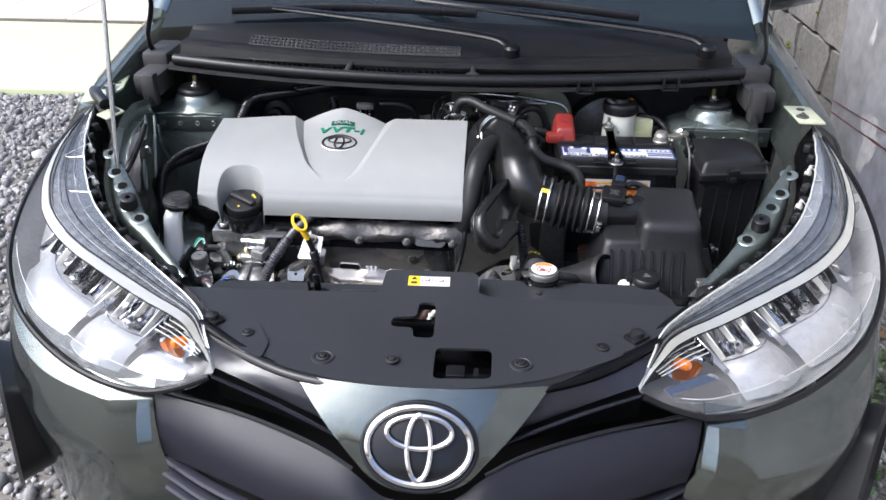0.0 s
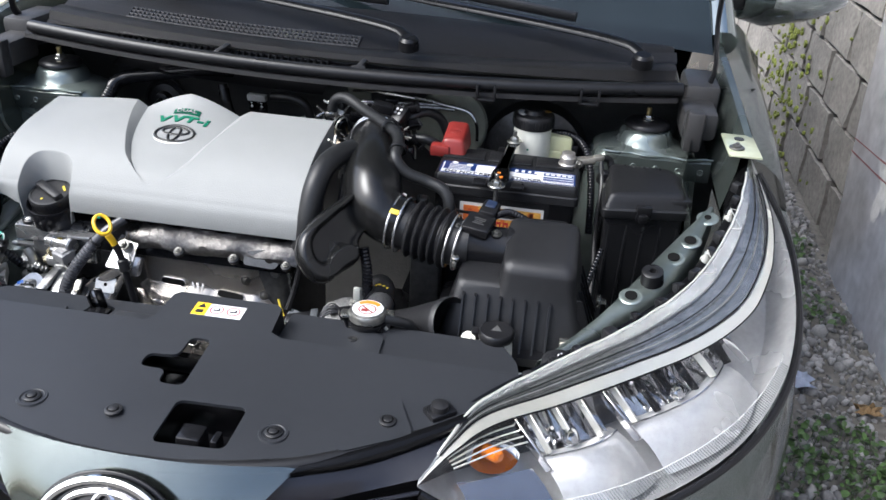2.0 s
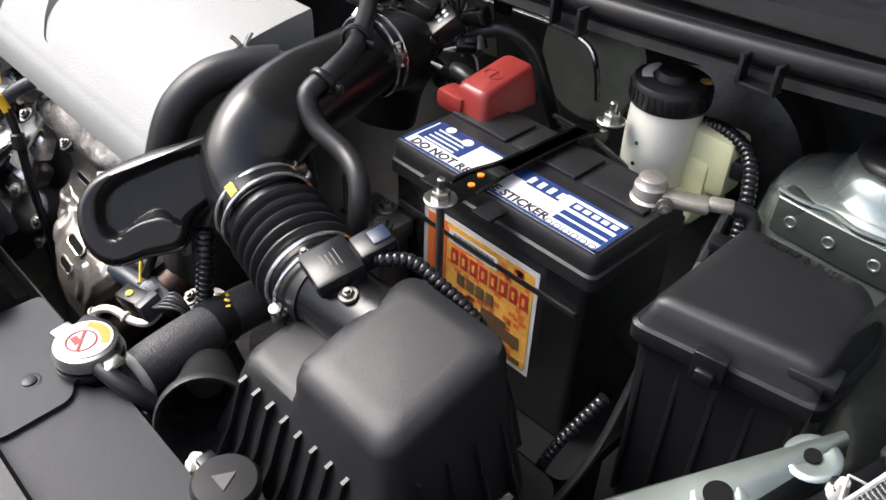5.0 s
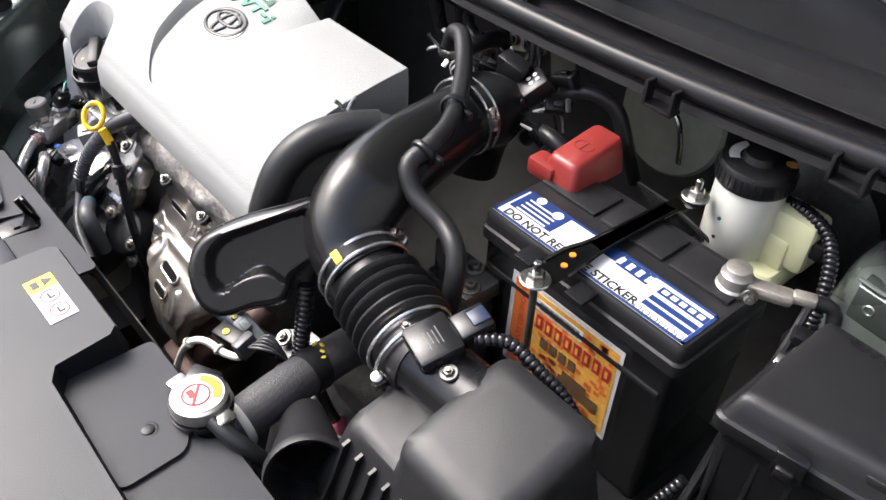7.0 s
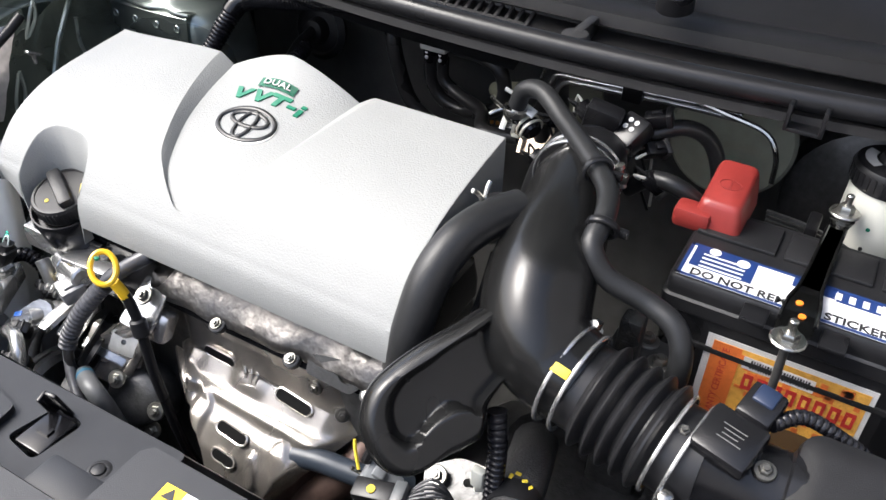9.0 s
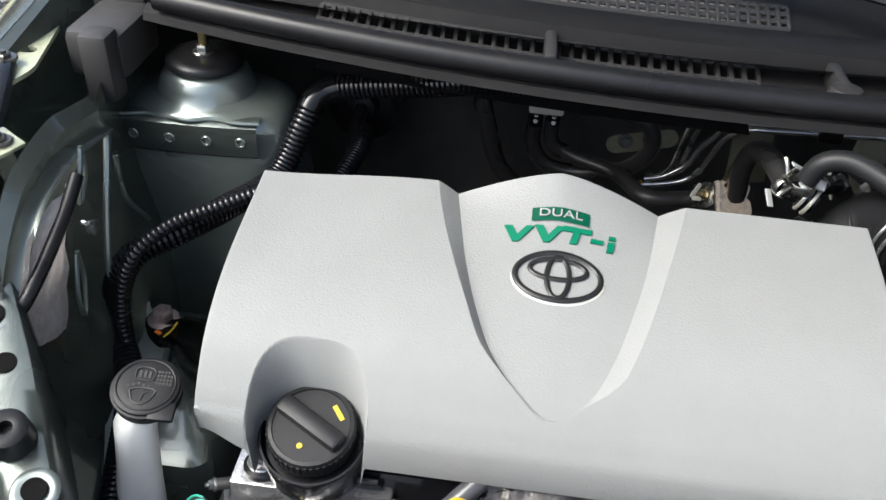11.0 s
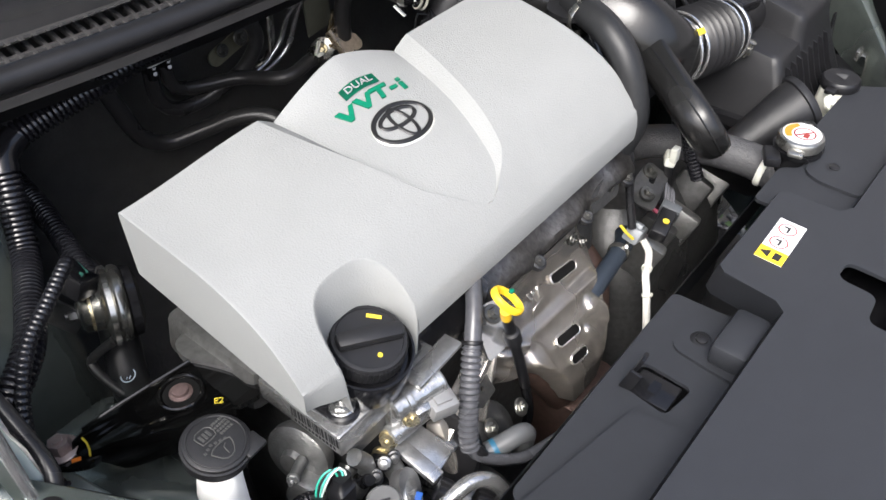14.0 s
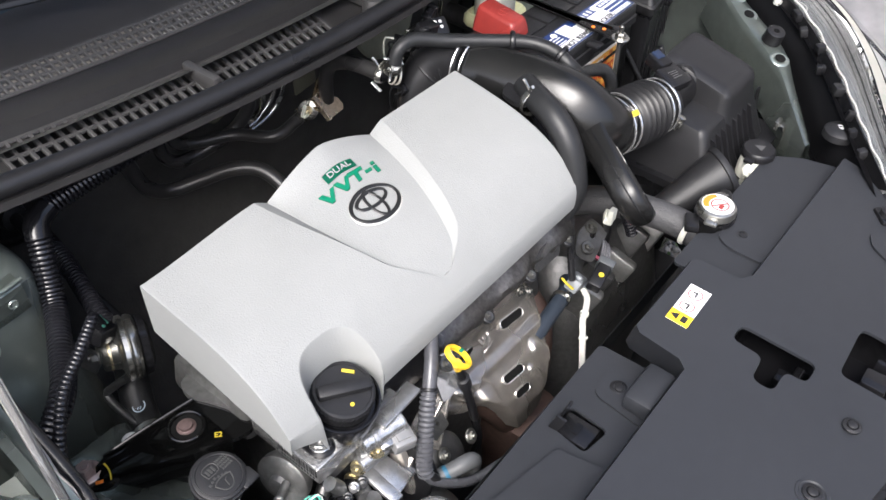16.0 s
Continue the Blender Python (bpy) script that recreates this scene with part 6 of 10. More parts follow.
def shield_relief(u, v):
    h = 0.0
    h += 0.005 * math.exp(-((v - 0.53 - 0.04 * (u - 0.5)) / 0.028) ** 2) * sstep(0.02, 0.12, u) * sstep(0.98, 0.88, u)
    for uu, vv, c in ((0.80, 0.68, 0.9), (0.66, 0.80, 0.7), (0.20, 0.63, -0.8), (0.10, 0.56, -0.8)):
        a, b = (u - uu) * 0.17, (v - vv) * 0.14
        a, b = a * math.cos(c) - b * math.sin(c), a * math.sin(c) + b * math.cos(c)
        h += 0.0045 * sstep(1.2, 0.7, math.hypot(a / 0.007, max(0.0, abs(b) - 0.011) / 0.007))
    h -= 0.004 * math.exp(-((v - 0.06) / 0.03) ** 2)
    h += 0.0035 * math.exp(-(((u - 0.47) / 0.085) ** 4 + ((v - 0.355) / 0.10) ** 4))
    h += 0.0010 * noise.noise(V(u * 6, v * 6, 2))
    return h


bm = B()
sheet(bm, [[shield_p(i / 90, j / 66, shield_relief(i / 90, j / 66)) for i in range(91)] for j in range(67)], 0.002)
sheet(bm, [[shield_p(0, j / 40) + V(-0.045 * f, 0.030 * f * f, 0.010 * f - 0.010 * f * f) + V(0, 0, 0.002 * noise.noise(V(f * 9, j * 0.4, 3))) for j in range(0, 31)] for f in [k / 8 for k in range(9)]], 0.0015)
shield = part("heat_shield", bm, SHIELD, engine, "pressed bare-steel exhaust heat shield with oblong slots")


def shield_frame(u, v):
    c = shield_p(u, v, shield_relief(u, v))
    dx = (shield_p(u + 0.02, v) - shield_p(u - 0.02, v)).normalized()
    dv = (shield_p(u, v + 0.02) - shield_p(u, v - 0.02)).normalized()
    nrm = dx.cross(dv)
    if nrm.y > 0:
        nrm = -nrm
    return plane_m(c, dx, nrm)


for u, v, w, a in ((0.295, 0.32, 0.040, -0.05), (0.70, 0.39, 0.044, -0.1), (0.445, 0.65, 0.038, -0.1), (0.39, 0.78, 0.028, -0.1)):
    m = shield_frame(u, v)
    part("slot", plate(B(), slot(0, 0, w, 0.011, a), [], lambda x, y: 0.0024, 0.002, m), HOLE, shield)
    ring = B()
    lo = slot(0, 0, w + 0.0015, 0.0125, a)
    tube(ring, [m @ V(x, y, 0.0016) for x, y in lo + lo[:1]], 0.0014, 6, 0.003)
    part("slot_rim", ring, SHIELD, shield)
m = shield_frame(0.47, 0.355)
bm = B()
for k, (x, y, w, h, a) in enumerate(((0, 0, 0.004, 0.012, 0.2), (-0.005, 0.001, 0.003, 0.010, 0.4), (0.005, 0.0, 0.003, 0.010, -0.1), (0.0, -0.008, 0.016, 0.003, 0.2), (-0.002, 0.008, 0.010, 0.003, 0.8), (0.006, 0.008, 0.003, 0.009, -0.5))):
    rbox(bm, m @ V(x * 1.5, y * 1.5, 0.0014), (w * 1.35, h * 1.45, 0.0020), 0.0008, m.to_3x3() @ Euler((0, 0, a)).to_matrix(), 1)
part("stamped_mark", bm, SHIELD, shield)
for u, v in ((0.91, 0.36), (0.82, 0.20), (0.06, 0.12)):
    m = shield_frame(u, v)
    bolt(shield, m @ V(0, 0, 0.001), m.to_3x3() @ V(0, 0, 1), 0.005, 0.005, 0.008)
bm = B()
for x in (-0.17, -0.11, -0.05, 0.0):
    tube(bm, [(x, 1.27, 0.66), (x + 0.004, 1.235, 0.64), (lerp(x, -0.09, 0.5), 1.20, 0.58), (-0.09, 1.20, 0.50)], 0.020, 10, 0.02)
rbox(bm, (-0.08, 1.20, 0.47), (0.10, 0.09, 0.16), 0.02)
part("exhaust_manifold", bm, BRONZE, engine, "rust-brown cast exhaust manifold")
# lifting eye plate beside the shield
bm = B()
em = plane_m((-0.010, 1.224, 0.774), (1, 0.1, 0), (0, -0.9, 0.4))
plate(bm, loop_round([(-0.03, -0.012), (0.02, -0.016), (0.032, 0.0), (0.026, 0.016), (-0.006, 0.012), (-0.028, 0.008)], 0.006), [slot(0.012, 0.0, 0.016, 0.015)], lambda x, y: 0, 0.003, em)
part("lifting_eye", bm, DARKMET, engine, "zinc lifting eye plate")
# timing-side casting
def beam(bm, a, b, w, h, up=(0, 0, 1), r=0.002):
    """A rounded bar from a to b, w wide and h deep."""
    a, b = V(*a), V(*b)
    z = (b - a).normalized()
    x = V(*up).cross(z).normalized()
    y = z.cross(x)
    return rbox(bm, (a + b) / 2, (w, h, (b - a).length), r, Matrix((x, y, z)).transposed())


bm = B()
rbox(bm, (-0.362, 1.273, 0.765), (0.124, 0.100, 0.026), 0.0025)
rbox(bm, (-0.350, 1.268, 0.735), (0.110, 0.070, 0.040), 0.005)
rbox(bm, (-0.312, 1.217, 0.7755), (0.062, 0.020, 0.005), 0.0015, Euler((0, 0, 0.06)).to_matrix())
tc = part("timing_cover", bm, ALU_B, engine, "machined aluminium timing cover corner")
bm = B()
rbox(bm, (-0.362, 1.277, 0.780), (0.108, 0.090, 0.008), 0.003)
tube(bm, [(-0.412, 1.31, 0.785), (-0.412, 1.255, 0.785), (-0.386, 1.247, 0.785), (-0.372, 1.238, 0.785), (-0.345, 1.2355, 0.785), (-0.312, 1.2355, 0.785)], 0.0028, 8)
lathe(bm, (-0.402, 1.240, 0.777), (0, 0, 1), [(0.0145, 0), (0.0145, 0.006), (0.0125, 0.008), (0.006, 0.008)], 24)
part("cover_flange", bm, BLACK, engine, "black cam cover flange")
bolt(tc, (-0.402, 1.240, 0.785), r=0.0075, h=0.008, washer=0.0115, material=ALU_B)
rnd = random.Random(41)
bm = B()
sm0 = plane_m((-0.4241, 1.255, 0.765), (0, -1, 0), (-1, 0, 0))
x = -0.026
while x < 0.028:
    w = rnd.choice((0.0010, 0.0016, 0.0024))
    flat_bar(bm, sm0, x + w / 2, 0.004, w, 0.0115, 0.0003, 0.0001)
    x += w + rnd.choice((0.0009, 0.0014, 0.002))
for k in range(12):
    flat_bar(bm, sm0, -0.022 + 0.0042 * k, -0.0062, 0.0024, 0.0034, 0.0003, 0.0001)
part("stripe_label", bm, BLACK_PRINT_HOLLOW, tc, "black striped code print")
bm = B()
cyl(bm, (-0.365, 1.2205, 0.757), (-0.314, 1.206, 0.762), 0.0118, bev=0.002)
cyl(bm, (-0.352, 1.217, 0.758), (-0.346, 1.215, 0.7585), 0.0135, bev=0.001)
rbox(bm, (-0.342, 1.206, 0.748), (0.020, 0.016, 0.018), 0.003, Euler((0.2, 0, -0.3)).to_matrix())
cyl(bm, (-0.370, 1.222, 0.722), (-0.318, 1.213, 0.728), 0.0105, bev=0.002)
cyl(bm, (-0.330, 1.214, 0.727), (-0.326, 1.2135, 0.7275), 0.0128, bev=0.001)
rbox(bm, (-0.345, 1.222, 0.740), (0.040, 0.014, 0.034), 0.003, Euler((0, 0, -0.3)).to_matrix())
ocv = part("oil_control_valve", bm, ALU_B, engine, "bright aluminium oil control valve")
bm = B()
rbox(bm, (-0.327, 1.198, 0.748), (0.026, 0.026, 0.018), 0.003, Euler((0.15, 0.1, -0.35)).to_matrix())
rbox(bm, (-0.327, 1.196, 0.7575), (0.016, 0.014, 0.004), 0.001, Euler((0.15, 0.1, -0.35)).to_matrix())
part("valve_plug", bm, mat("pale_grey_plug", (0.22, 0.22, 0.22), 0.35, 0.3), ocv, "pale grey plug")
part("paint_mark", rbox(B(), (-0.336, 1.2085, 0.7725), (0.008, 0.004, 0.001), 0.0004), YELPAINT, ocv)
for c, d in (((-0.353, 1.209, 0.745), (-0.3, -0.8, 0.5)), ((-0.371, 1.221, 0.722), (-0.9, -0.3, 0.3)), ((-0.374, 1.230, 0.692), (-0.8, -0.4, 0.4))):
    bolt(ocv, c, d, 0.0072, 0.008, 0.0095, material=ZGOLD)
bm = B()
beam(bm, (-0.362, 1.226, 0.704), (-0.362, 1.172, 0.694), 0.015, 0.008)
beam(bm, (-0.345, 1.222, 0.700), (-0.338, 1.182, 0.686), 0.028, 0.004)
rbox(bm, (-0.352, 1.228, 0.705), (0.034, 0.016, 0.030), 0.004)
rbox(bm, (-0.300, 1.205, 0.676), (0.052, 0.030, 0.006), 0.002, Euler((0.5, 0.3, 0.2)).to_matrix())
part("arm_bracket", bm, ALU_B, engine, "cast aluminium arm bracket")
bm = B()
lathe(bm, (-0.415, 1.285, 0.702), (-1, -0.25, 0.25), [(0.030, 0), (0.032, 0.006), (0.032, 0.014), (0.026, 0.018), (0.012, 0.020), (0.010, 0.026)], 28)
rbox(bm, (-0.437, 1.262, 0.688), (0.030, 0.030, 0.028), 0.006, Euler((0.3, 0.2, 0.4)).to_matrix())
cyl(bm, (-0.432, 1.270, 0.715), (-0.452, 1.258, 0.722), 0.005)
tube(bm, [(-0.41, 1.225, 0.735), (-0.40, 1.222, 0.715), (-0.405, 1.225, 0.69), (-0.42, 1.235, 0.66)], 0.008, 10)
pump = part("water_pump_casting", bm, ALU, engine, "grey cast water pump with studs")
bolt(pump, (-0.452, 1.258, 0.722), (-0.85, -0.5, 0.3), 0.0045, 0.006, 0.006, material=ALU_B)
for k in range(7):
    c = V(-0.405 + 0.010 * (k % 3), 1.222 - 0.012 * (k // 3), 0.700 - 0.010 * (k % 2) - 0.016 * (k // 3))
    bm = rbox(B(), c, (0.016, 0.012, 0.014), 0.003, Euler((rnd.uniform(-0.6, 0.6), rnd.uniform(-0.6, 0.6), rnd.uniform(-1, 1))).to_matrix())
    cyl(bm, c + V(0, -0.004, 0.004), c + V(-0.004, -0.012, 0.012), 0.0055, bev=0.001)
    part("wiring_plug", bm, BLACK, engine, "black wiring plug")
for k in range(6):
    c = V(-0.398 + 0.012 * (k % 3), 1.214 - 0.016 * (k // 3), 0.706 - 0.022 * (k // 3) + 0.004 * (k % 2))
    part("fitting", lathe(B(), c, (-0.5, -0.6 + 0.2 * (k % 2), 0.5), [(0.004, 0), (0.0062, 0.001), (0.0062, 0.004), (0.0045, 0.005), (0.0045, 0.009), (0.003, 0.010)], 10), ALU_B if k % 2 else DARKMET, engine)
bm = B()
for c, d, r, h in (((-0.30, 1.185, 0.575), (-0.6, -0.3, 0.2), 0.050, 0.06), ((-0.40, 1.19, 0.55), (-1, 0, 0), 0.06, 0.03)):
    lathe(bm, c, d, [(r * 0.9, 0), (r, 0.006), (r, h * 0.45), (r * 0.93, h * 0.5), (r, h * 0.55), (r, h - 0.006), (r * 0.9, h)], 28)
part("alternator", bm, ALU, engine, "dark ribbed alternator body")
for r, z in ((0.040, 0.664), (0.030, 0.652)):
    part("belt_pulley", lathe(B(), (-0.318, 1.205, z), (-0.75, -0.35, 0.55), [(r - 0.004, 0), (r, 0.002), (r - 0.003, 0.007), (r, 0.012), (r - 0.003, 0.014), (r * 0.5, 0.010), (0.010, 0.010)], 36), BLACK, engine)
bm = B()
for k in range(5):
    tube(bm, [(-0.355 + 0.01 * k, 1.20 - 0.01 * k, 0.63), (-0.35 + 0.01 * k, 1.17 - 0.008 * k, 0.59), (-0.345, 1.16, 0.53)], 0.006, 8)
part("drive_belt", bm, RUBBER, engine)
# accessory castings seen beside the heat shield
bm = B()
rbox(bm, (-0.295, 1.205, 0.663), (0.070, 0.020, 0.060), 0.006, Euler((-0.5, 0.3, 0.2)).to_matrix())
beam(bm, (-0.328, 1.205, 0.672), (-0.228, 1.215, 0.737), 0.022, 0.012)
beam(bm, (-0.328, 1.205, 0.672), (-0.258, 1.195, 0.63), 0.016, 0.010)
beam(bm, (-0.228, 1.215, 0.737), (-0.269, 1.2, 0.659), 0.018, 0.010)
rbox(bm, (-0.228, 1.215, 0.737), (0.040, 0.022, 0.034), 0.006, Euler((-0.4, 0.2, 0.1)).to_matrix())
# brighter shield colour on cast aluminium, to lift a bracket lying in shade
web = part("accessory_bracket", bm, SHIELD, engine, "webbed cast aluminium accessory bracket")
part("tab_plate", plate(B(), loop_round([(-0.016, -0.012), (0.014, -0.014), (0.016, 0.010), (0.004, 0.014), (-0.015, 0.010)], 0.003), [slot(0.0, 0.0, 0.006, 0.006)], lambda x, y: 0, 0.003, plane_m((-0.264, 1.198, 0.704), (1, 0, 0.1), (0.2, -0.8, 0.6))), STEEL, web, "bare steel tab with a hole")
bm = B()
lathe(bm, (-0.258, 1.195, 0.63), (0.25, -0.75, 0.6), [(0.034, -0.05), (0.034, 0.0), (0.031, 0.004), (0.031, 0.010), (0.027, 0.014), (0.014, 0.016), (0.008, 0.016)], 32)
part("oil_pump_housing", bm, DARKMET, engine, "dark round pump housing")
for dx, dz in ((0.026, -0.028), (-0.012, 0.030), (0.040, 0.010)):
    bolt(engine, (lerp(-0.258, -0.258 + dx, 1.0), 1.195 - 0.012, 0.63 + dz), (0.2, -0.75, 0.6), 0.006, 0.006, 0.010, material=STEEL)
eb = part("bracket_plate", plate(B(), loop_round([(-0.022, -0.03), (0.020, -0.03), (0.024, 0.02), (-0.008, 0.026)], 0.006), [], lambda x, y: 0, 0.003, plane_m((-0.236, 1.214, 0.762), (1, 0, 0), (0, -0.75, 0.65))), BRIGHT, engine, "zinc dipstick bracket")
bolt(eb, (-0.232, 1.212, 0.772), (0, -0.6, 0.8), 0.0065, 0.006, 0.010)

# dipstick
dip = thing("oil_dipstick", "yellow loop-handled oil dipstick in a black tube", "dipstick", (-0.195, 1.205, 0.56))
dc = V(-0.246, 1.186, 0.818)
dmx = plane_m(dc, (0.62, 0.78, -0.06), (0.50, -0.45, 0.72))
part("handle", ellipse_ring(B(), dc, dmx.to_3x3(), 0.0115, 0.0160, 0.0058, 0.0078, 32), YELLOW, dip, "yellow plastic loop handle")
part("handle_stem", tube(B(), [dc + V(0.004, 0.004, -0.018), dc + V(0.009, 0.007, -0.030), dc + V(0.011, 0.008, -0.036)], 0.0055, 10), YELLOW, dip)
part("tube", tube(B(), [(-0.236, 1.194, 0.785), (-0.226, 1.194, 0.755), (-0.212, 1.188, 0.69), (-0.192, 1.188, 0.60), (-0.185, 1.20, 0.54)], 0.0055, 10), BLACK, dip)
part("collar", lathe(B(), (-0.222, 1.192, 0.738), (-0.25, 0.1, 1), [(0.0065, 0), (0.0085, 0.002), (0.0085, 0.018), (0.0065, 0.020)], 16), BLACK_M, dip)
part("paint_mark", rbox(B(), dc + V(0.0, -0.004, 0.014), (0.005, 0.004, 0.003), 0.0008), GREENPRINT, dip)

# ---- battery ----
batt = thing("car_battery", "black car battery with a white and blue top sticker", "battery", (0.335, 1.43, 0.67))
bm = B()
rings(bm, [rrect(0.342, 1.438, z, w, d, 0.008) for z, w, d in ((0.672, 0.218, 0.114), (0.675, 0.222, 0.118), (0.856, 0.226, 0.120), (0.858, 0.228, 0.122))])
part("case", bm, BLACK, batt)
bm = B()
rings(bm, [rrect(0.342, 1.438, z, w, d, r) for z, w, d, r in ((0.852, 0.230, 0.124, 0.008), (0.854, 0.234, 0.128, 0.008), (0.866, 0.234, 0.128, 0.008), (0.868, 0.230, 0.124, 0.008), (0.874, 0.230, 0.124, 0.008), (0.882, 0.229, 0.123, 0.007), (0.885, 0.225, 0.119, 0.006))])
lid = part("lid", bm, BLACK_M, batt)
bm = B()
for x, w in ((0.265, 0.068), (0.342, 0.072), (0.416, 0.062)):
    rbox(bm, (x, 1.468, 0.8865), (w, 0.042, 0.004), 0.0015)
rbox(bm, (0.342, 1.3775, 0.822), (0.21, 0.004, 0.006), 0.001)
part("vent_cover", bm, BLACK_M, lid)
sm = plane_m((0.342, 1.4055, 0.8856), (1, 0.0, 0), (0, 0, 1))
stk = part("top_sticker", flat_bar(B(), sm, 0, 0, 0.219, 0.049), WHITE, batt, "white and blue printed sticker")
bm = B()
for x, y, w, h in ((0, 0.0230, 0.219, 0.003), (0, -0.0230, 0.219, 0.003), (-0.1080, 0, 0.003, 0.049), (0.1080, 0, 0.003, 0.049), (-0.078, 0.007, 0.052, 0.030), (-0.005, 0.016, 0.034, 0.014), (0.030, 0.014, 0.034, 0.014), (0.082, 0.012, 0.048, 0.010), (0.082, -0.001, 0.048, 0.006), (0.082, -0.010, 0.048, 0.006)):
    flat_bar(bm, sm, x, y, w, h, 0.0004, 0.0004)
part("blue_print", bm, BLUE, stk)
bm = B()
for k in range(4):
    flat_bar(bm, sm, -0.078, 0.012 - 0.006 * k, 0.036, 0.0018, 0.0004, 0.0008)
part("white_lines", bm, WHITE, stk)
for k in range(5):
    part("white_letter", flat_bar(B(), sm, 0.064 + 0.009 * k, 0.012, 0.006, 0.005, 0.0004, 0.0008), WHITE, stk)
for x, y, r in ((-0.088, 0.019, 0.005), (-0.063, 0.015, 0.0055)):
    part("white_disc", lathe(B(), sm @ V(x, y, 0.0006), (0, 0, 1), [(r, 0), (r, 0.0006)], 16), WHITE, stk)
for k in range(4):
    part("white_letter", flat_bar(B(), sm, 0.014 + 0.0105 * k, 0.014, 0.005, 0.009, 0.0004, 0.0008), WHITE, stk)
part("lettering", text_bm("DO NOT REMOVE STICKER", plane_m(sm @ V(-0.022, -0.0165, 0.0004), (1, 0, 0), (0, 0, 1)), 0.0128, 0.0002, 0.025), BLACK_PRINT_HOLLOW, stk, "black printed words")
bm = B()
for k in range(6):
    ellipse_ring(bm, sm @ V(0.060 + 0.0085 * k, -0.0195, 0.0006), sm.to_3x3(), 0.003, 0.003, 0.0008, 0.0004, 12)
part("pictogram", bm, BLACK_PRINT_HOLLOW, stk)
# certificate card in a clear sleeve on the front face
fm = plane_m((0.340, 1.3772, 0.781), (1, 0, 0), (0, -1, 0.0))
card = part("certificate_card", flat_bar(B(), fm, 0, 0, 0.136, 0.118, 0.0006), WHITE, batt, "orange and white warranty card in a clear sleeve")
part("orange_field", flat_bar(B(), fm, 0.001, 0, 0.126, 0.108, 0.0004, 0.0006), GOLDCARD, card)
part("orange_band", flat_bar(B(), fm, -0.050, 0, 0.024, 0.108, 0.0004, 0.0010), ORANGE, card)
rnd = random.Random(3)
bm = B()
for k in range(70):
    flat_bar(bm, fm, rnd.uniform(-0.034, 0.06), rnd.uniform(-0.045, 0.05), rnd.uniform(0.004, 0.010), rnd.uniform(0.003, 0.008), 0.0003, 0.0010)
part("mosaic_print", bm, ORANGE, card)
tmp = plane_m(fm @ V(-0.050, 0.0, 0.0014), (0, 0, 1), (0, -1, 0))
part("lettering", text_bm("WARRANTY CERTIFICATE", tmp, 0.0085, 0.0001), REDPRINT, card)
bm = B()
for k in range(8):
    flat_bar(bm, fm, -0.027 + 0.0118 * k, 0.022, 0.0085, 0.017, 0.0003, 0.0015)
part("red_lettering_block", bm, REDPRINT, card)
bm = B()
for k in range(8):
    flat_bar(bm, fm, -0.027 + 0.0118 * k, 0.022, 0.003, 0.008, 0.0003, 0.0019)
part("lettering_gap", bm, GOLDCARD, card)
bm = B()
for k in range(4):
    flat_bar(bm, fm, -0.018 + 0.012 * k, 0.0, 0.009, 0.013, 0.0003, 0.0015)
flat_bar(bm, fm, 0.03, -0.028, 0.05, 0.014, 0.0003, 0.0015)
flat_bar(bm, fm, 0.024, -0.018, 0.03, 0.010, 0.0003, 0.0016)
flat_bar(bm, fm, 0.036, -0.049, 0.045, 0.006, 0.0003, 0.0015)
part("dark_print", bm, mat("dark_brown_print", (0.12, 0.07, 0.03), 0.5), card)
bm = B()
for k in range(22):
    flat_bar(bm, fm, -0.028 + 0.0022 * k, 0.042, 0.0010 if k % 3 else 0.0016, 0.009, 0.0003, 0.0016)
part("bar_code", bm, BLACK_PRINT_HOLLOW, card)
part("code_ground", flat_bar(B(), fm, -0.006, 0.042, 0.058, 0.013, 0.0003, 0.0013), WHITE, card)
sleeve = part("clear_sleeve", flat_bar(B(), fm, 0.001, 0.005, 0.15, 0.138, 0.0004, 0.003), CLEAR, card, "clear plastic sleeve")
sleeve.visible_shadow = False
# terminals
part("negative_post", lathe(B(), (0.436, 1.470, 0.881), (0, 0, 1), [(0.0155, 0), (0.0155, 0.008), (0.0135, 0.010), (0.0135, 0.020), (0.0115, 0.022), (0.011, 0.027), (0.009, 0.028)], 24), mat("dull_lead", (0.42, 0.40, 0.37), 0.45, 0.8, 0.2, 80), batt)
bm = B()
rings(bm, [rrect(0.243, 1.492, z, w, d, 0.007, sy=sy) for z, w, d, sy in ((0.884, 0.046, 0.078, 0), (0.900, 0.042, 0.074, 0.08), (0.912, 0.037, 0.069, 0.14), (0.916, 0.034, 0.066, 0.15), (0.918, 0.028, 0.060, 0.15))])
cap = part("terminal_cover", bm, RED, batt, "red plastic positive terminal cover")
part("cover_lug", rbox(B(), (0.222, 1.462, 0.892), (0.034, 0.024, 0.020), 0.005), RED, cap)
bm = B()
rm = plane_m((0.243, 1.488, 0.9178), (1, 0, 0), (0, -0.15, 1))
ellipse_ring(bm, rm @ V(0, 0, 0), rm.to_3x3(), 0.010, 0.007, 0.0015, 0.0012, 24)
rbox(bm, rm @ V(0, 0, 0), (0.0015, 0.013, 0.0012), 0, rm.to_3x3())
part("embossed_mark", bm, RED, cap)
clampthing = thing("battery_clamp", "black steel battery clamp bar with threaded rod and nuts", "clamp", (0.334, 1.34, 0.7))
bm = B()
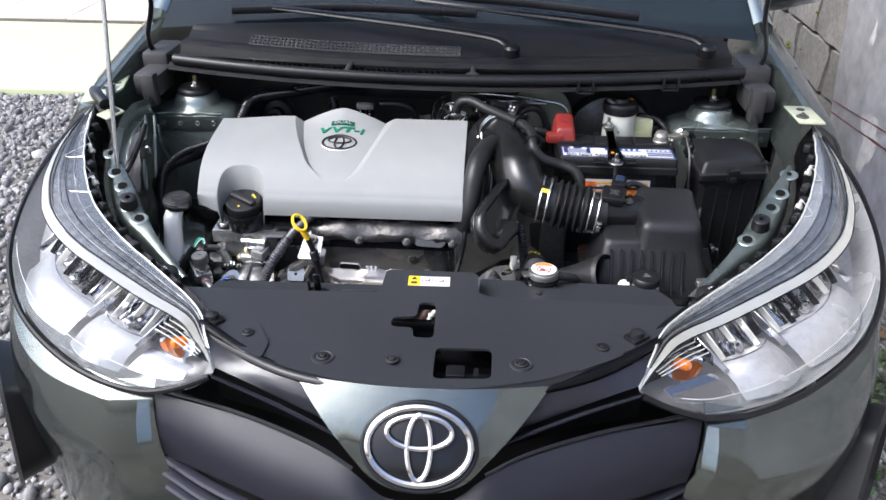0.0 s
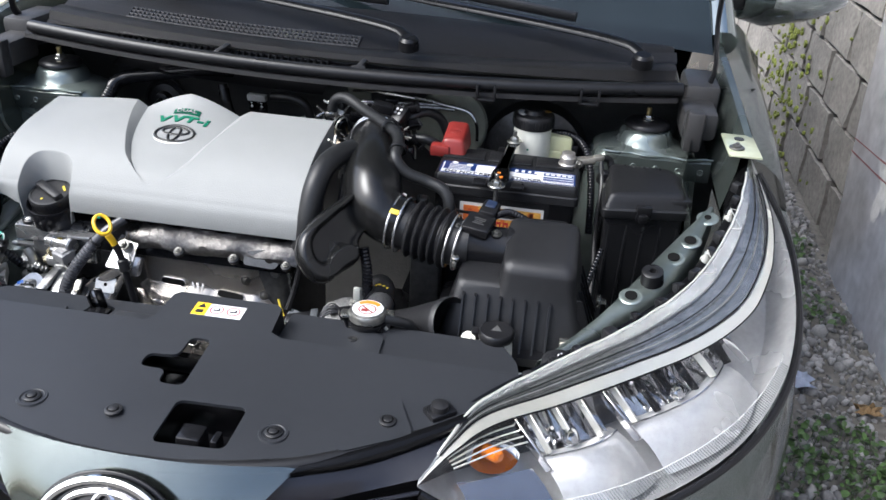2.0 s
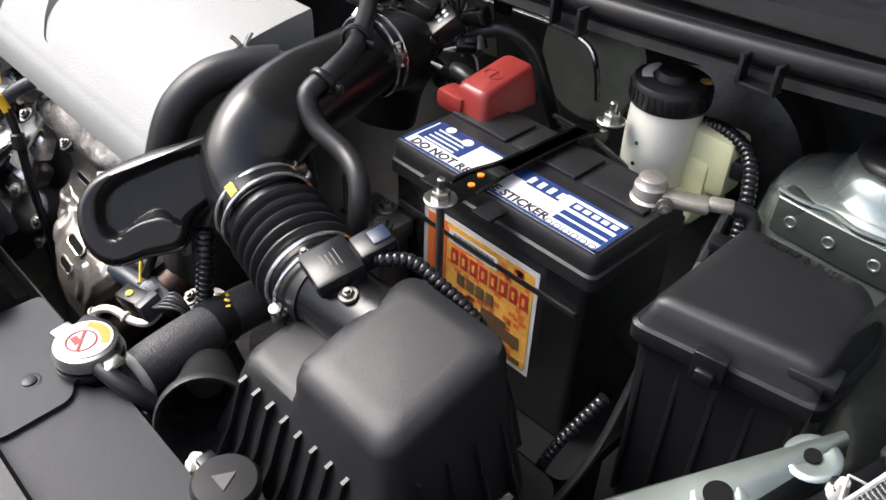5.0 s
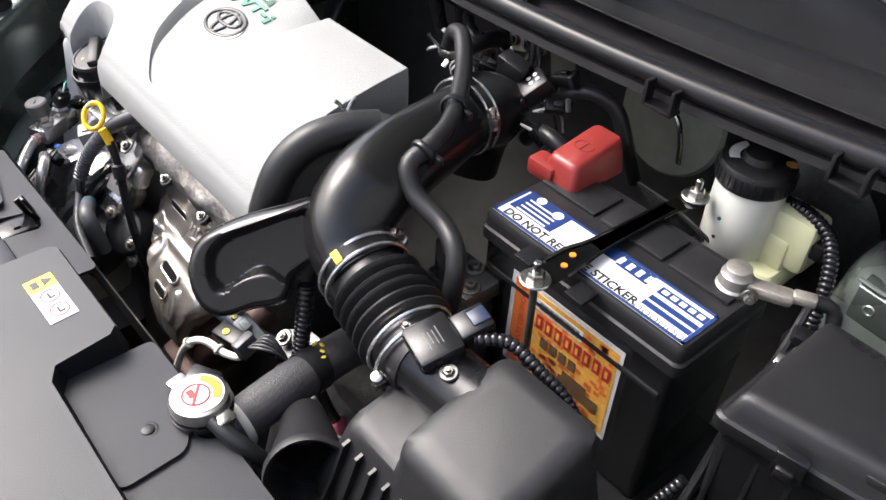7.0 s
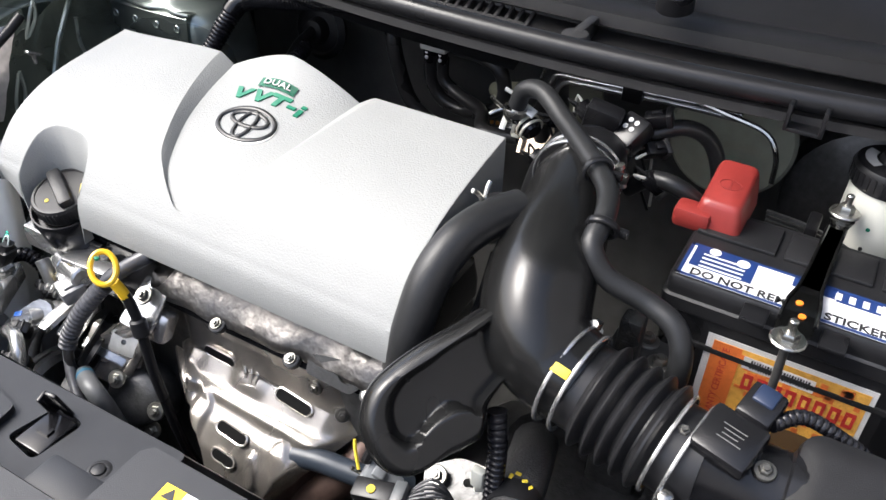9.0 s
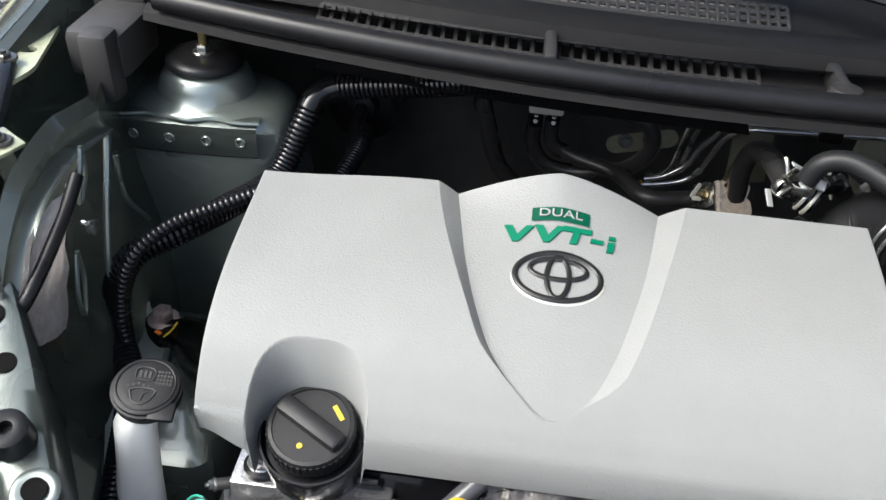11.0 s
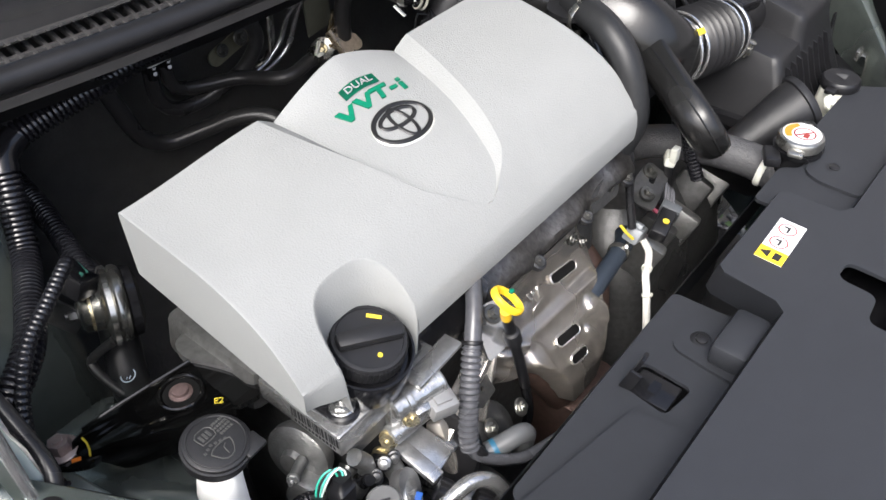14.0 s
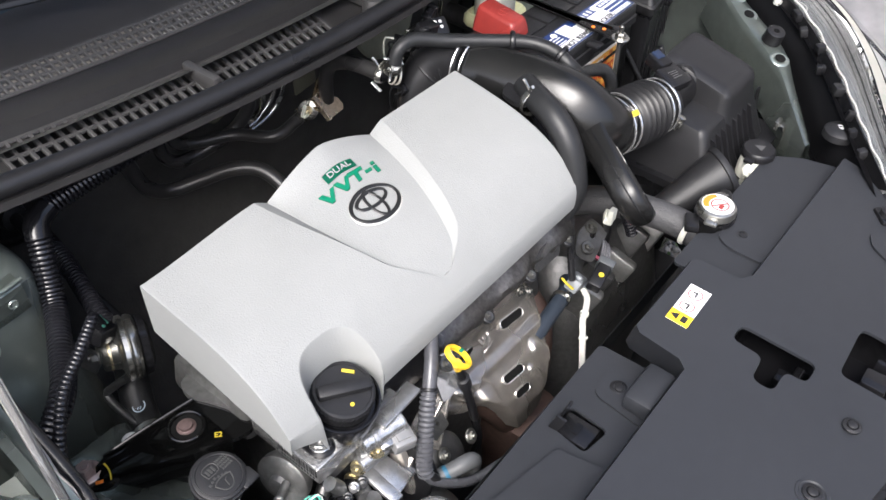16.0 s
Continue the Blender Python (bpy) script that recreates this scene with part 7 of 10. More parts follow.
sheet(bm, [[V(x + s * w, y, z) for x, y, z, w in ((0.331, 1.332, 0.889, 0.009), (0.332, 1.352, 0.892, 0.014), (0.333, 1.375, 0.893, 0.014), (0.334, 1.41, 0.892, 0.009), (0.336, 1.46, 0.892, 0.008), (0.338, 1.51, 0.892, 0.008), (0.340, 1.535, 0.888, 0.011), (0.340, 1.555, 0.886, 0.009))] for s in (-1, -0.6, 0.6, 1)], 0.004)
part("bar", bm, MOUNTP, clampthing)
for s in (-1, 1):
    part("lip", rbox(B(), (0.332 + s * 0.030, 1.362, 0.884), (0.020, 0.022, 0.004), 0.001), BLACK, clampthing)
for x, y, z in ((0.331, 1.338, 0.891), (0.340, 1.546, 0.889)):
    part("flange_nut", hexbolt(B(), (x, y, z), (0, 0, 1), 0.008, 0.009, 0.014), STEEL, clampthing)
    part("stud", cyl(B(), (x, y, z), (x, y, z + 0.020), 0.0035, seg=10, bev=0.001), STEEL, clampthing)
part("rod", cyl(B(), (0.331, 1.338, 0.892), (0.336, 1.336, 0.70), 0.0035, seg=10), DARKMET, clampthing)
for q in (-1, 1):
    part("bar_edge", tube(B(), [(0.333 + q * 0.0135, 1.36, 0.8935), (0.333 + q * 0.0125, 1.385, 0.8940), (0.334 + q * 0.0088, 1.41, 0.8930), (0.336 + q * 0.0075, 1.46, 0.8930), (0.338 + q * 0.0075, 1.51, 0.8930)], 0.0016, 6, 0.008), MOUNTP, clampthing)
bm = B()
for y, x in ((1.368, 0.335), (1.384, 0.330)):
    lathe(bm, (x, y, 0.893), (0, 0, 1), [(0.003, 0), (0.003, 0.0012)], 10)
part("orange_dot", bm, WARNORA, clampthing)
# negative lead
lead = thing("battery_lead", "zinc battery terminal clamp with black cable", "cable", (0.46, 1.48, 0.89))
bm = B()
rbox(bm, (0.462, 1.481, 0.893), (0.040, 0.016, 0.012), 0.004, Euler((0, 0, 0.45)).to_matrix())
rbox(bm, (0.486, 1.495, 0.895), (0.020, 0.012, 0.010), 0.003, Euler((0, 0, 0.5)).to_matrix())
part("clamp", bm, mat("cast_zinc_clamp", (0.55, 0.52, 0.46), 0.35, 0.85, 0.2, 80), lead)
bolt(lead, (0.455, 1.463, 0.893), (0.5, -0.8, 0.2), 0.005, 0.008, 0.007)
part("cable", tube(B(), [(0.490, 1.50, 0.893), (0.508, 1.51, 0.885), (0.515, 1.49, 0.84), (0.50, 1.47, 0.76)], 0.0065, 10), RUBBER, lead)
part("cable", tube(B(), [(0.492, 1.495, 0.89), (0.497, 1.46, 0.86), (0.495, 1.42, 0.80), (0.50, 1.36, 0.72), (0.49, 1.30, 0.66)], 0.004, 8), RUBBER, lead)
bm = B()
rings(bm, [rrect(0.335, 1.43, z, 0.30, 0.17, 0.015) for z in (0.655, 0.668, 0.672)])
rbox(bm, (0.335, 1.43, 0.45), (0.22, 0.12, 0.41), 0.01)
tagged(part("battery_tray", bm, BLACK_M), "black battery tray on its support", "tray")

# ---- relay and fuse box ----
fuse = thing("fuse_box", "black plastic relay and fuse box with clipped lid", "fuse box", (0.57, 1.44, 0.62))
LID = [(0.497, 1.366), (0.636, 1.388), (0.637, 1.482), (0.612, 1.512), (0.4985, 1.510)]


def lid_ring(inset, z, slope=0.0):
    c = V(0.568, 1.445)
    out = []
    for x, y in loop_round(LID, 0.012):
        d = V(x, y) - c
        q = c + d * (1 - inset / d.length)
        out.append(V(q.x, q.y, z + slope * (q.y - 1.44)))
    return out


part("case", rings(B(), [lid_ring(i, z) for i, z in ((0.022, 0.60), (0.016, 0.70), (0.008, 0.852))]), BLACK, fuse)
flid = part("lid", rings(B(), [lid_ring(i, z, 0.05) for i, z in ((0.002, 0.848), (0.0, 0.850), (0.0, 0.862), (0.003, 0.8645), (0.005, 0.8645), (0.009, 0.872), (0.013, 0.8815), (0.018, 0.8850), (0.030, 0.8865))]), BLACK_M, fuse)
part("lid_step", rbox(B(), (0.618, 1.405, 0.8705), (0.034, 0.024, 0.014), 0.004, Euler((0, 0, 0.16)).to_matrix()), BLACK_M, flid)
part("lettering", text_bm("RELAY & FUSE", plane_m((0.560, 1.488, 0.8895), (1, 0.0, 0), (0, -0.05, 1)), 0.010, 0.0004), BLACK_M, flid)
bm = B()
rbox(bm, (0.562, 1.373, 0.858), (0.024, 0.010, 0.026), 0.002, Euler((0.1, 0, 0.16)).to_matrix())
rbox(bm, (0.562, 1.368, 0.850), (0.014, 0.006, 0.014), 0.002, Euler((0.1, 0, 0.16)).to_matrix())
part("catch", bm, BLACK, fuse)
for k in range(5):
    part("rib", rbox(B(), (0.512 + 0.027 * k, 1.382 + 0.0043 * k, 0.75), (0.004, 0.014, 0.16), 0.001, Euler((0, 0, 0.16)).to_matrix()), BLACK, fuse)

# ---- air cleaner ----
air = thing("air_cleaner", "black plastic air cleaner box with ribbed front", "air cleaner", (0.385, 1.21, 0.62))


def air_ring(z, x0, x1, y0, y1, r, sy=0.0):
    return rrect((x0 + x1) / 2, (y0 + y1) / 2, z, x1 - x0, y1 - y0, r, sy=sy)


bm = B()
rings(bm, [air_ring(z, x0, x1, y0, y1, r, sy) for z, x0, x1, y0, y1, r, sy in ((0.735, 0.330, 0.492, 1.135, 1.290, 0.02, 0), (0.790, 0.350, 0.478, 1.153, 1.284, 0.018, 0.12), (0.832, 0.360, 0.468, 1.164, 1.282, 0.016, 0.22), (0.848, 0.361, 0.467, 1.165, 1.281, 0.016, 0.24), (0.856, 0.363, 0.464, 1.168, 1.278, 0.014, 0.25), (0.8605, 0.370, 0.457, 1.176, 1.270, 0.012, 0.25), (0.862, 0.380, 0.446, 1.188, 1.260, 0.010, 0.25))])
part("upper_lid", bm, BLACK_M, air, "grained black lid")
bm = B()
rings(bm, [air_ring(z, x0, x1, y0, y1, r, sy) for z, x0, x1, y0, y1, r, sy in ((0.735, 0.280, 0.40, 1.135, 1.285, 0.018, 0), (0.780, 0.292, 0.40, 1.150, 1.265, 0.014, 0.1), (0.810, 0.298, 0.40, 1.163, 1.245, 0.012, 0.15), (0.817, 0.301, 0.40, 1.166, 1.242, 0.012, 0.15), (0.820, 0.308, 0.40, 1.174, 1.236, 0.010, 0.15))])
part("lower_shoulder", bm, BLACK_M, air)
for k in range(8):
    x = 0.312 + 0.0175 * k
    t = B()
    pts = [V(0, 1.122, 0.735), V(0, 1.140, 0.765), V(0, 1.153, 0.800), V(0, 1.160, 0.802), V(0, 1.146, 0.735)]
    rings(t, [[p + V(x - 0.0015, 0, 0) for p in pts], [p + V(x + 0.0015, 0, 0) for p in pts]])
    part("rib", t, BLACK, air)
for k in range(5):
    y = 1.16 + 0.026 * k
    t = B()
    pts = [V(0.506, y, 0.735), V(0.492, y, 0.768), V(0.477, y, 0.810), V(0.470, y, 0.810), V(0.478, y, 0.735)]
    rings(t, [[p + V(0, -0.0015, 0) for p in pts], [p + V(0, 0.0015, 0) for p in pts]])
    part("rib", t, BLACK, air)
bm = B()
rings(bm, [air_ring(z, 0.268, 0.512, 1.112, 1.302, 0.018) for z in (0.722, 0.735)])
rings(bm, [air_ring(z, 0.274 + i, 0.506 - i, 1.118 + i, 1.296 - i, 0.018) for z, i in ((0.722, 0.0), (0.62, 0.02), (0.60, 0.03))])
part("lower_case", bm, BLACK, air)
for x, y, a in ((0.462, 1.112, 0.0), (0.505, 1.235, 1.5)):
    bm = B()
    mm = Euler((0, 0, a)).to_matrix()
    tube(bm, [V(x, y, 0.768), V(x, y, 0.768) + mm @ V(0, -0.010, 0.004), V(x, y, 0.745) + mm @ V(0, -0.014, 0), V(x, y, 0.715) + mm @ V(0, -0.006, 0)], 0.008, 8, flat=0.15, up=(0, 0, 1))
    rbox(bm, V(x, y, 0.770), (0.020, 0.006, 0.014), 0.001, mm)
    part("spring_clip", bm, STEEL, air, "bright steel spring clip")
# meter tube and sensor
part("meter_tube", lathe(B(), (0.372, 1.247, 0.832), (-1, -0.04, 0.0), [(0.034, 0), (0.034, 0.01), (0.031, 0.012), (0.031, 0.062), (0.033, 0.066), (0.033, 0.085)], 32), BLACK, air)
mm = plane_m((0.318, 1.240, 0.868), (1, -0.25, 0.0), (0, -0.25, 1))
bm = B()
rbox(bm, mm @ V(0, 0, 0), (0.042, 0.040, 0.016), 0.004, mm.to_3x3())
rbox(bm, mm @ V(0, 0.0, -0.01), (0.044, 0.022, 0.010), 0.002, mm.to_3x3())
rbox(bm, mm @ V(0.004, 0.034, 0.002), (0.026, 0.030, 0.018), 0.003, mm.to_3x3())
sens = part("flow_sensor", bm, BLACK, air, "black plug-in air-flow sensor with printed code")
bolt(sens, mm @ V(-0.028, -0.012, -0.005), mm.to_3x3() @ V(0, 0, 1), 0.005, 0.005, 0.008)
bolt(sens, mm @ V(0.029, -0.002, -0.005), mm.to_3x3() @ V(0, 0, 1), 0.005, 0.005, 0.008)
bm = B()
for k in range(4):
    flat_bar(bm, mm, 0.001 * (k % 2), 0.006 - 0.0038 * k, 0.018 - 0.003 * (k % 3), 0.0007, 0.0003, 0.0081)
part("printed_code", bm, mat("dim_grey_print", (0.10, 0.10, 0.10), 0.5), sens)
part("plug", rbox(B(), mm @ V(0.004, 0.040, 0.006), (0.016, 0.016, 0.014), 0.002, mm.to_3x3()), mat("blue_black_plug", (0.012, 0.02, 0.045), 0.35), sens)
# lower inlet snorkel
bm = B()
secs = []
sdir = (0.75, -0.50, 0.42)
for c, d, r in (((0.215, 1.172, 0.722), (1, -0.3, 0.3), 0.022), ((0.240, 1.160, 0.734), (0.9, -0.4, 0.4), 0.025), ((0.262, 1.148, 0.746), sdir, 0.029), ((0.282, 1.137, 0.757), sdir, 0.033), ((0.296, 1.129, 0.764), sdir, 0.0355), ((0.297, 1.1285, 0.7645), sdir, 0.0385), ((0.303, 1.1255, 0.767), sdir, 0.0390), ((0.3045, 1.1245, 0.768), sdir, 0.0375), ((0.302, 1.126, 0.7665), sdir, 0.0345), ((0.275, 1.142, 0.752), sdir, 0.028), ((0.235, 1.160, 0.735), sdir, 0.016)):
    secs.append(circle(c, d, r, 32))
rings(bm, secs)
tagged(part("intake_snorkel", bm, BLACK_M), "black open-ended plastic intake snorkel", "duct")

# ---- intake duct: bellows, elbow, resonator, throttle end ----
duct = thing("intake_duct", "glossy black ribbed rubber intake duct with resonator", "duct", (0.18, 1.28, 0.80))
c1, c2 = V(0.190, 1.262, 0.845), V(0.290, 1.246, 0.832)


def bellow_r(f):
    if f < 0.20 or f > 0.74:
        return 0.86 if f < 0.20 else 0.83
    return 0.86 + 0.19 * (0.5 - 0.5 * math.cos(2 * math.pi * (f - 0.20) / 0.54 * 5)) ** 0.8


part("bellows", tube(B(), [c1, c1.lerp(c2, 0.5) + V(0, 0.001, -0.001), c2, V(0.308, 1.245, 0.832)], 0.043, 32, 0.0016, radius=bellow_r), RUBBER, duct, "ribbed black rubber bellows")


def swept(bm, keys, seg=28, n=40, up=(0, 0, 1), power=0.75):
    """A duct of varying oval section: keys of (point, width, height)."""
    path = smooth_path([k[0] for k in keys], n)[0]
    acc = [0.0]
    for a, b in zip(keys, keys[1:]):
        acc.append(acc[-1] + (Vector(b[0]) - Vector(a[0])).length)
    secs = []
    nrm = V(*up)
    for i, c in enumerate(path):
        d = (path[min(i + 1, n - 1)] - path[max(i - 1, 0)]).normalized()
        nn = (nrm - d * nrm.dot(d)).normalized()
        nrm = nn
        side = d.cross(nn)
        s = acc[-1] * i / (n - 1)
        w, h = interp(s, acc, [k[1] for k in keys]), interp(s, acc, [k[2] for k in keys])
        secs.append([c + side * w * math.copysign(abs(math.cos(a)) ** power, math.cos(a)) + nn * h * math.copysign(abs(math.sin(a)) ** power, math.sin(a)) for a in [2 * math.pi * k / seg for k in range(seg)]])
    return rings(bm, secs)


part("elbow", swept(B(), [(V(0.200, 1.261, 0.845), 0.037, 0.037), (V(0.176, 1.264, 0.853), 0.039, 0.039), (V(0.156, 1.273, 0.868), 0.042, 0.041), (V(0.144, 1.300, 0.887), 0.043, 0.042), (V(0.135, 1.345, 0.897), 0.042, 0.040), (V(0.124, 1.40, 0.899), 0.039, 0.038), (V(0.113, 1.45, 0.90), 0.036, 0.036)], 40, 70, power=0.8), DUCT, duct, "smooth black plastic elbow")
# resonator: a flat chamber with a sunk floor, its rim curling back as a lobe
RN = V(0.639, -0.539, 0.549)
RU = V(-0.433, -0.842, -0.322)
RV = RN.cross(RU)
RIM = [(-0.074, -0.027), (-0.047, -0.0285), (-0.012, -0.032), (0.019, -0.032), (0.042, -0.027), (0.0595, -0.011), (0.066, 0.010), (0.065, 0.030), (0.056, 0.0435), (0.0425, 0.049), (0.022, 0.0505), (0.005, 0.054), (-0.010, 0.055), (-0.020, 0.047), (-0.030, 0.036), (-0.058, 0.026), (-0.076, 0.018)]
SUNK = [(-0.095, -0.013), (-0.0375, -0.0195), (-0.007, -0.0215), (0.018, -0.020), (0.036, -0.0105), (0.0445, 0.0087), (0.041, 0.0225), (0.031, 0.0245), (0.020, 0.0205), (0.004, 0.0195), (-0.010, 0.0245), (-0.026, 0.044), (-0.070, 0.040), (-0.095, 0.030)]
RC = V(-0.004, 0.004)


def polar(loop, count):
    """Radius about RC of a smooth closed line, for evenly spaced angles."""
    p = smooth_path([(x, y, 0) for x, y in loop + loop[:1]], 400)[0]
    pairs = sorted((math.atan2(q.y - RC.y, q.x - RC.x), math.hypot(q.x - RC.x, q.y - RC.y)) for q in p)
    xs = [a - 2 * math.pi for a, _ in pairs[-20:]] + [a for a, _ in pairs] + [a + 2 * math.pi for a, _ in pairs[:20]]
    ys = [r for _, r in pairs[-20:]] + [r for _, r in pairs] + [r for _, r in pairs[:20]]
    return [interp(-math.pi + 2 * math.pi * k / count, xs, ys) for k in range(count)]


NA = 120
outer_r, sunk_r = polar(RIM, NA), polar(SUNK, NA)


def res_point(k, r, h):
    a = -math.pi + 2 * math.pi * k / NA
    return V(0.115, 1.19, 0.850) + RU * (RC.x + r * math.cos(a)) + RV * (RC.y + r * math.sin(a)) + RN * h


secs = []
for d, h in ((0.020, -0.038), (0.009, -0.035), (0.003, -0.029), (0.0, -0.021), (0.0, -0.012), (0.0012, -0.0065), (0.0040, -0.0022), (0.0080, 0.0)):
    secs.append([res_point(k, outer_r[k] - d, h) for k in range(NA)])
for f in [1 - n / 30 for n in range(31)]:
    ring = []
    for k in range(NA):
        r = max(0.0006, (outer_r[k] - 0.0090) * f)
        ring.append(res_point(k, r, -0.0125 * sstep(0.0055, -0.0065, r - sunk_r[k])))
    secs.append(ring)
resn = part("resonator", rings(B(), secs), DUCT, duct, "flattened glossy black resonator chamber with a sunk floor")
part("resonator_seam", tube(B(), [res_point(k, outer_r[k] + 0.0004, -0.016) for k in range(0, NA, 3)], 0.0011, 6, 0.006), DUCT, resn)
part("duct_flange", plate(B(), loop_round([(0.060, 1.335), (0.082, 1.318), (0.108, 1.322), (0.118, 1.36), (0.092, 1.374), (0.066, 1.364)], 0.009), [], lambda x, y: 0.915 + (y - 1.33) * 0.05, 0.006), BLACK_M, duct)


def band(parent, c, d, r, pair=0.007, tag=False, screw=None):
    """Twin-wire hose clamp with a screw."""
    d = Vector(d).normalized()
    for q in (-1, 1):
        bm = B()
        pts = circle(Vector(c) + d * pair * q, d, r, 40)
        m = frame_z(d).to_3x3()
        ellipse_ring(bm, Vector(c) + d * pair * q, m, r + 0.0004, r + 0.0004, 0.0036, 0.0036, 48)
        part("clamp_wire", bm, BRIGHT, parent)
    if screw is not None:
        p = Vector(c) + Vector(screw).normalized() * (r + 0.003)
        bm = B()
        rbox(bm, p, (0.013, 0.010, 0.008), 0.0015, frame_z(d).to_3x3())
        lathe(bm, p, Vector(screw).cross(d), [(0.0035, -0.010), (0.0035, 0.008), (0.0055, 0.009), (0.0055, 0.013), (0.003, 0.014)], 12)
        part("clamp_screw", bm, STEEL, parent)


axis = c2 - c1
band(duct, c1 + axis.normalized() * 0.006, axis, 0.0418, screw=(0, 0.8, 0.55))
band(duct, V(0.286, 1.2466, 0.8325), axis, 0.0400, screw=(0.1, -0.75, -0.25))
tabn = V(-0.05, -0.66, 0.75)
part("paint_tab", rbox(B(), c1 + axis.normalized() * 0.006 + tabn.normalized() * 0.0435, (0.015, 0.008, 0.002), 0.0008, plane_m((0, 0, 0), axis, tabn).to_3x3()), YELPAINT, duct, "yellow paint mark")
# throttle body with inlet elbow
thr = thing("throttle_body", "black throttle elbow with twin steel clamp wires", "throttle", (0.09, 1.5, 0.84))
part("inlet_elbow", swept(B(), [(V(0.112, 1.448, 0.900), 0.038, 0.038), (V(0.111, 1.474, 0.897), 0.0385, 0.0385), (V(0.102, 1.498, 0.887), 0.038, 0.038), (V(0.086, 1.508, 0.866), 0.037, 0.037), (V(0.076, 1.506, 0.838), 0.036, 0.036), (V(0.072, 1.50, 0.80), 0.036, 0.036)], 32, 40), RUBBER, thr)
for c, d, r in (((0.107, 1.489, 0.891), (-0.5, 0.75, -0.35), 0.0395), ((0.094, 1.504, 0.878), (-0.6, 0.4, -0.7), 0.0392)):
    part("elbow_rib", ellipse_ring(B(), c, frame_z(d).to_3x3(), r, r, 0.003, 0.004), RUBBER, thr)
band(thr, (0.112, 1.452, 0.90), (-0.1, 1, 0), 0.0405, 0.006, screw=(0.9, 0, 0.3))
bm = B()
rbox(bm, (0.105, 1.525, 0.925), (0.036, 0.020, 0.035), 0.004, Euler((0.2, 0.2, 0.1)).to_matrix())
part("bracket", bm, BLACK, thr)
bm = B()
sv = plane_m((0.135, 1.528, 0.918), (0.8, -0.5, 0.1), (-0.2, -0.55, 0.8))
rbox(bm, sv @ V(0, 0, 0), (0.030, 0.034, 0.022), 0.004, sv.to_3x3())
rbox(bm, sv @ V(0.006, -0.026, 0), (0.020, 0.022, 0.018), 0.003, sv.to_3x3())
valve = part("purge_valve", bm, BLACK, thr, "black solenoid valve")
for q in ((-1, -1), (1, -1), (-1, 1), (1, 1)):
    part("button", lathe(B(), sv @ V(q[0] * 0.004, 0.004 + q[1] * 0.004, 0.0105), sv.to_3x3() @ V(0, 0, 1), [(0.0028, 0), (0.0026, 0.0012), (0.001, 0.0014)], 12), mat("pale_grey_button", (0.4, 0.4, 0.4), 0.4) if q == (-1, -1) else bpy.data.materials["pale_grey_button"], valve)
bm = B()
cyl(bm, (0.110, 1.520, 0.905), (0.118, 1.500, 0.905), 0.008, bev=0.002)
cyl(bm, (0.118, 1.515, 0.893), (0.130, 1.495, 0.880), 0.007, bev=0.002)
rbox(bm, (0.112, 1.512, 0.915), (0.014, 0.012, 0.012), 0.003)
part("pipe_stub", bm, mat("grey_nylon", (0.45, 0.45, 0.44), 0.4), thr)


# plugs and leads round the throttle
for k, (c, e) in enumerate((((0.055, 1.538, 0.905), (0.3, 0.2, 0.5)), ((0.080, 1.548, 0.917), (0.1, 0.5, -0.4)), ((0.158, 1.538, 0.902), (0.6, 0.1, 0.9)), ((0.150, 1.556, 0.926), (0.2, -0.3, 0.2)), ((0.122, 1.556, 0.908), (-0.3, 0.3, 1.2)), ((0.172, 1.505, 0.886), (0.2, 0.6, 0.3)), ((0.050, 1.512, 0.868), (0.5, 0.4, -0.2)))):
    em3 = Euler(e).to_matrix()
    cn = thing("wire_connector", "small black plug connector with its lead by the throttle", "connector", c)
    part("body", rbox(B(), c, (0.022, 0.014, 0.014), 0.002, em3), BLACK, cn)
    part("collar", rbox(B(), V(*c) + em3 @ V(0.013, 0, 0), (0.006, 0.017, 0.016), 0.0015, em3), (BLACK_M, ALU_B, DARKMET)[k % 3], cn)
    part("latch", rbox(B(), V(*c) + em3 @ V(0.002, 0, 0.0085), (0.010, 0.006, 0.003), 0.0008, em3), BLACK_M, cn)
    for q in (-1, 1):
        part("lead", tube(B(), [V(*c) - em3 @ V(0.010, 0.003 * q, 0), V(*c) - em3 @ V(0.022, 0.006 * q, 0.004), V(*c) + V(-0.012 + 0.006 * q, 0.016, -0.016), V(*c) + V(-0.006, 0.024 + 0.004 * q, -0.045)], 0.0015, 6), RUBBER if (k + q) % 3 else NATURAL, cn)


# ---- hoses ----
def hose(label, pts, r, material=None, name="hose", category="hose", seg=14):
    return tagged(part(name, tube(B(), pts, r, seg), material or RUBBER), label, category)


def spring_clamp(c, d, r, ear):
    """Flat spring hose clamp with two ears."""
    t = thing("hose_clamp", "bright spring steel hose clamp", "clamp", c)
    bm = B()
    ellipse_ring(bm, c, frame_z(d).to_3x3(), r, r, 0.0016, 0.009, 32)
    part("band", bm, STEEL, t)
    e = Vector(ear).normalized()
    dd = Vector(d).normalized()
    for q in (-1, 1):
        bm = B()
        tube(bm, [Vector(c) + e * r, Vector(c) + e * (r + 0.010) + dd * 0.006 * q, Vector(c) + e * (r + 0.014) + dd * 0.010 * q], 0.0022, 8, 0.002)
        part("ear", bm, STEEL, t)


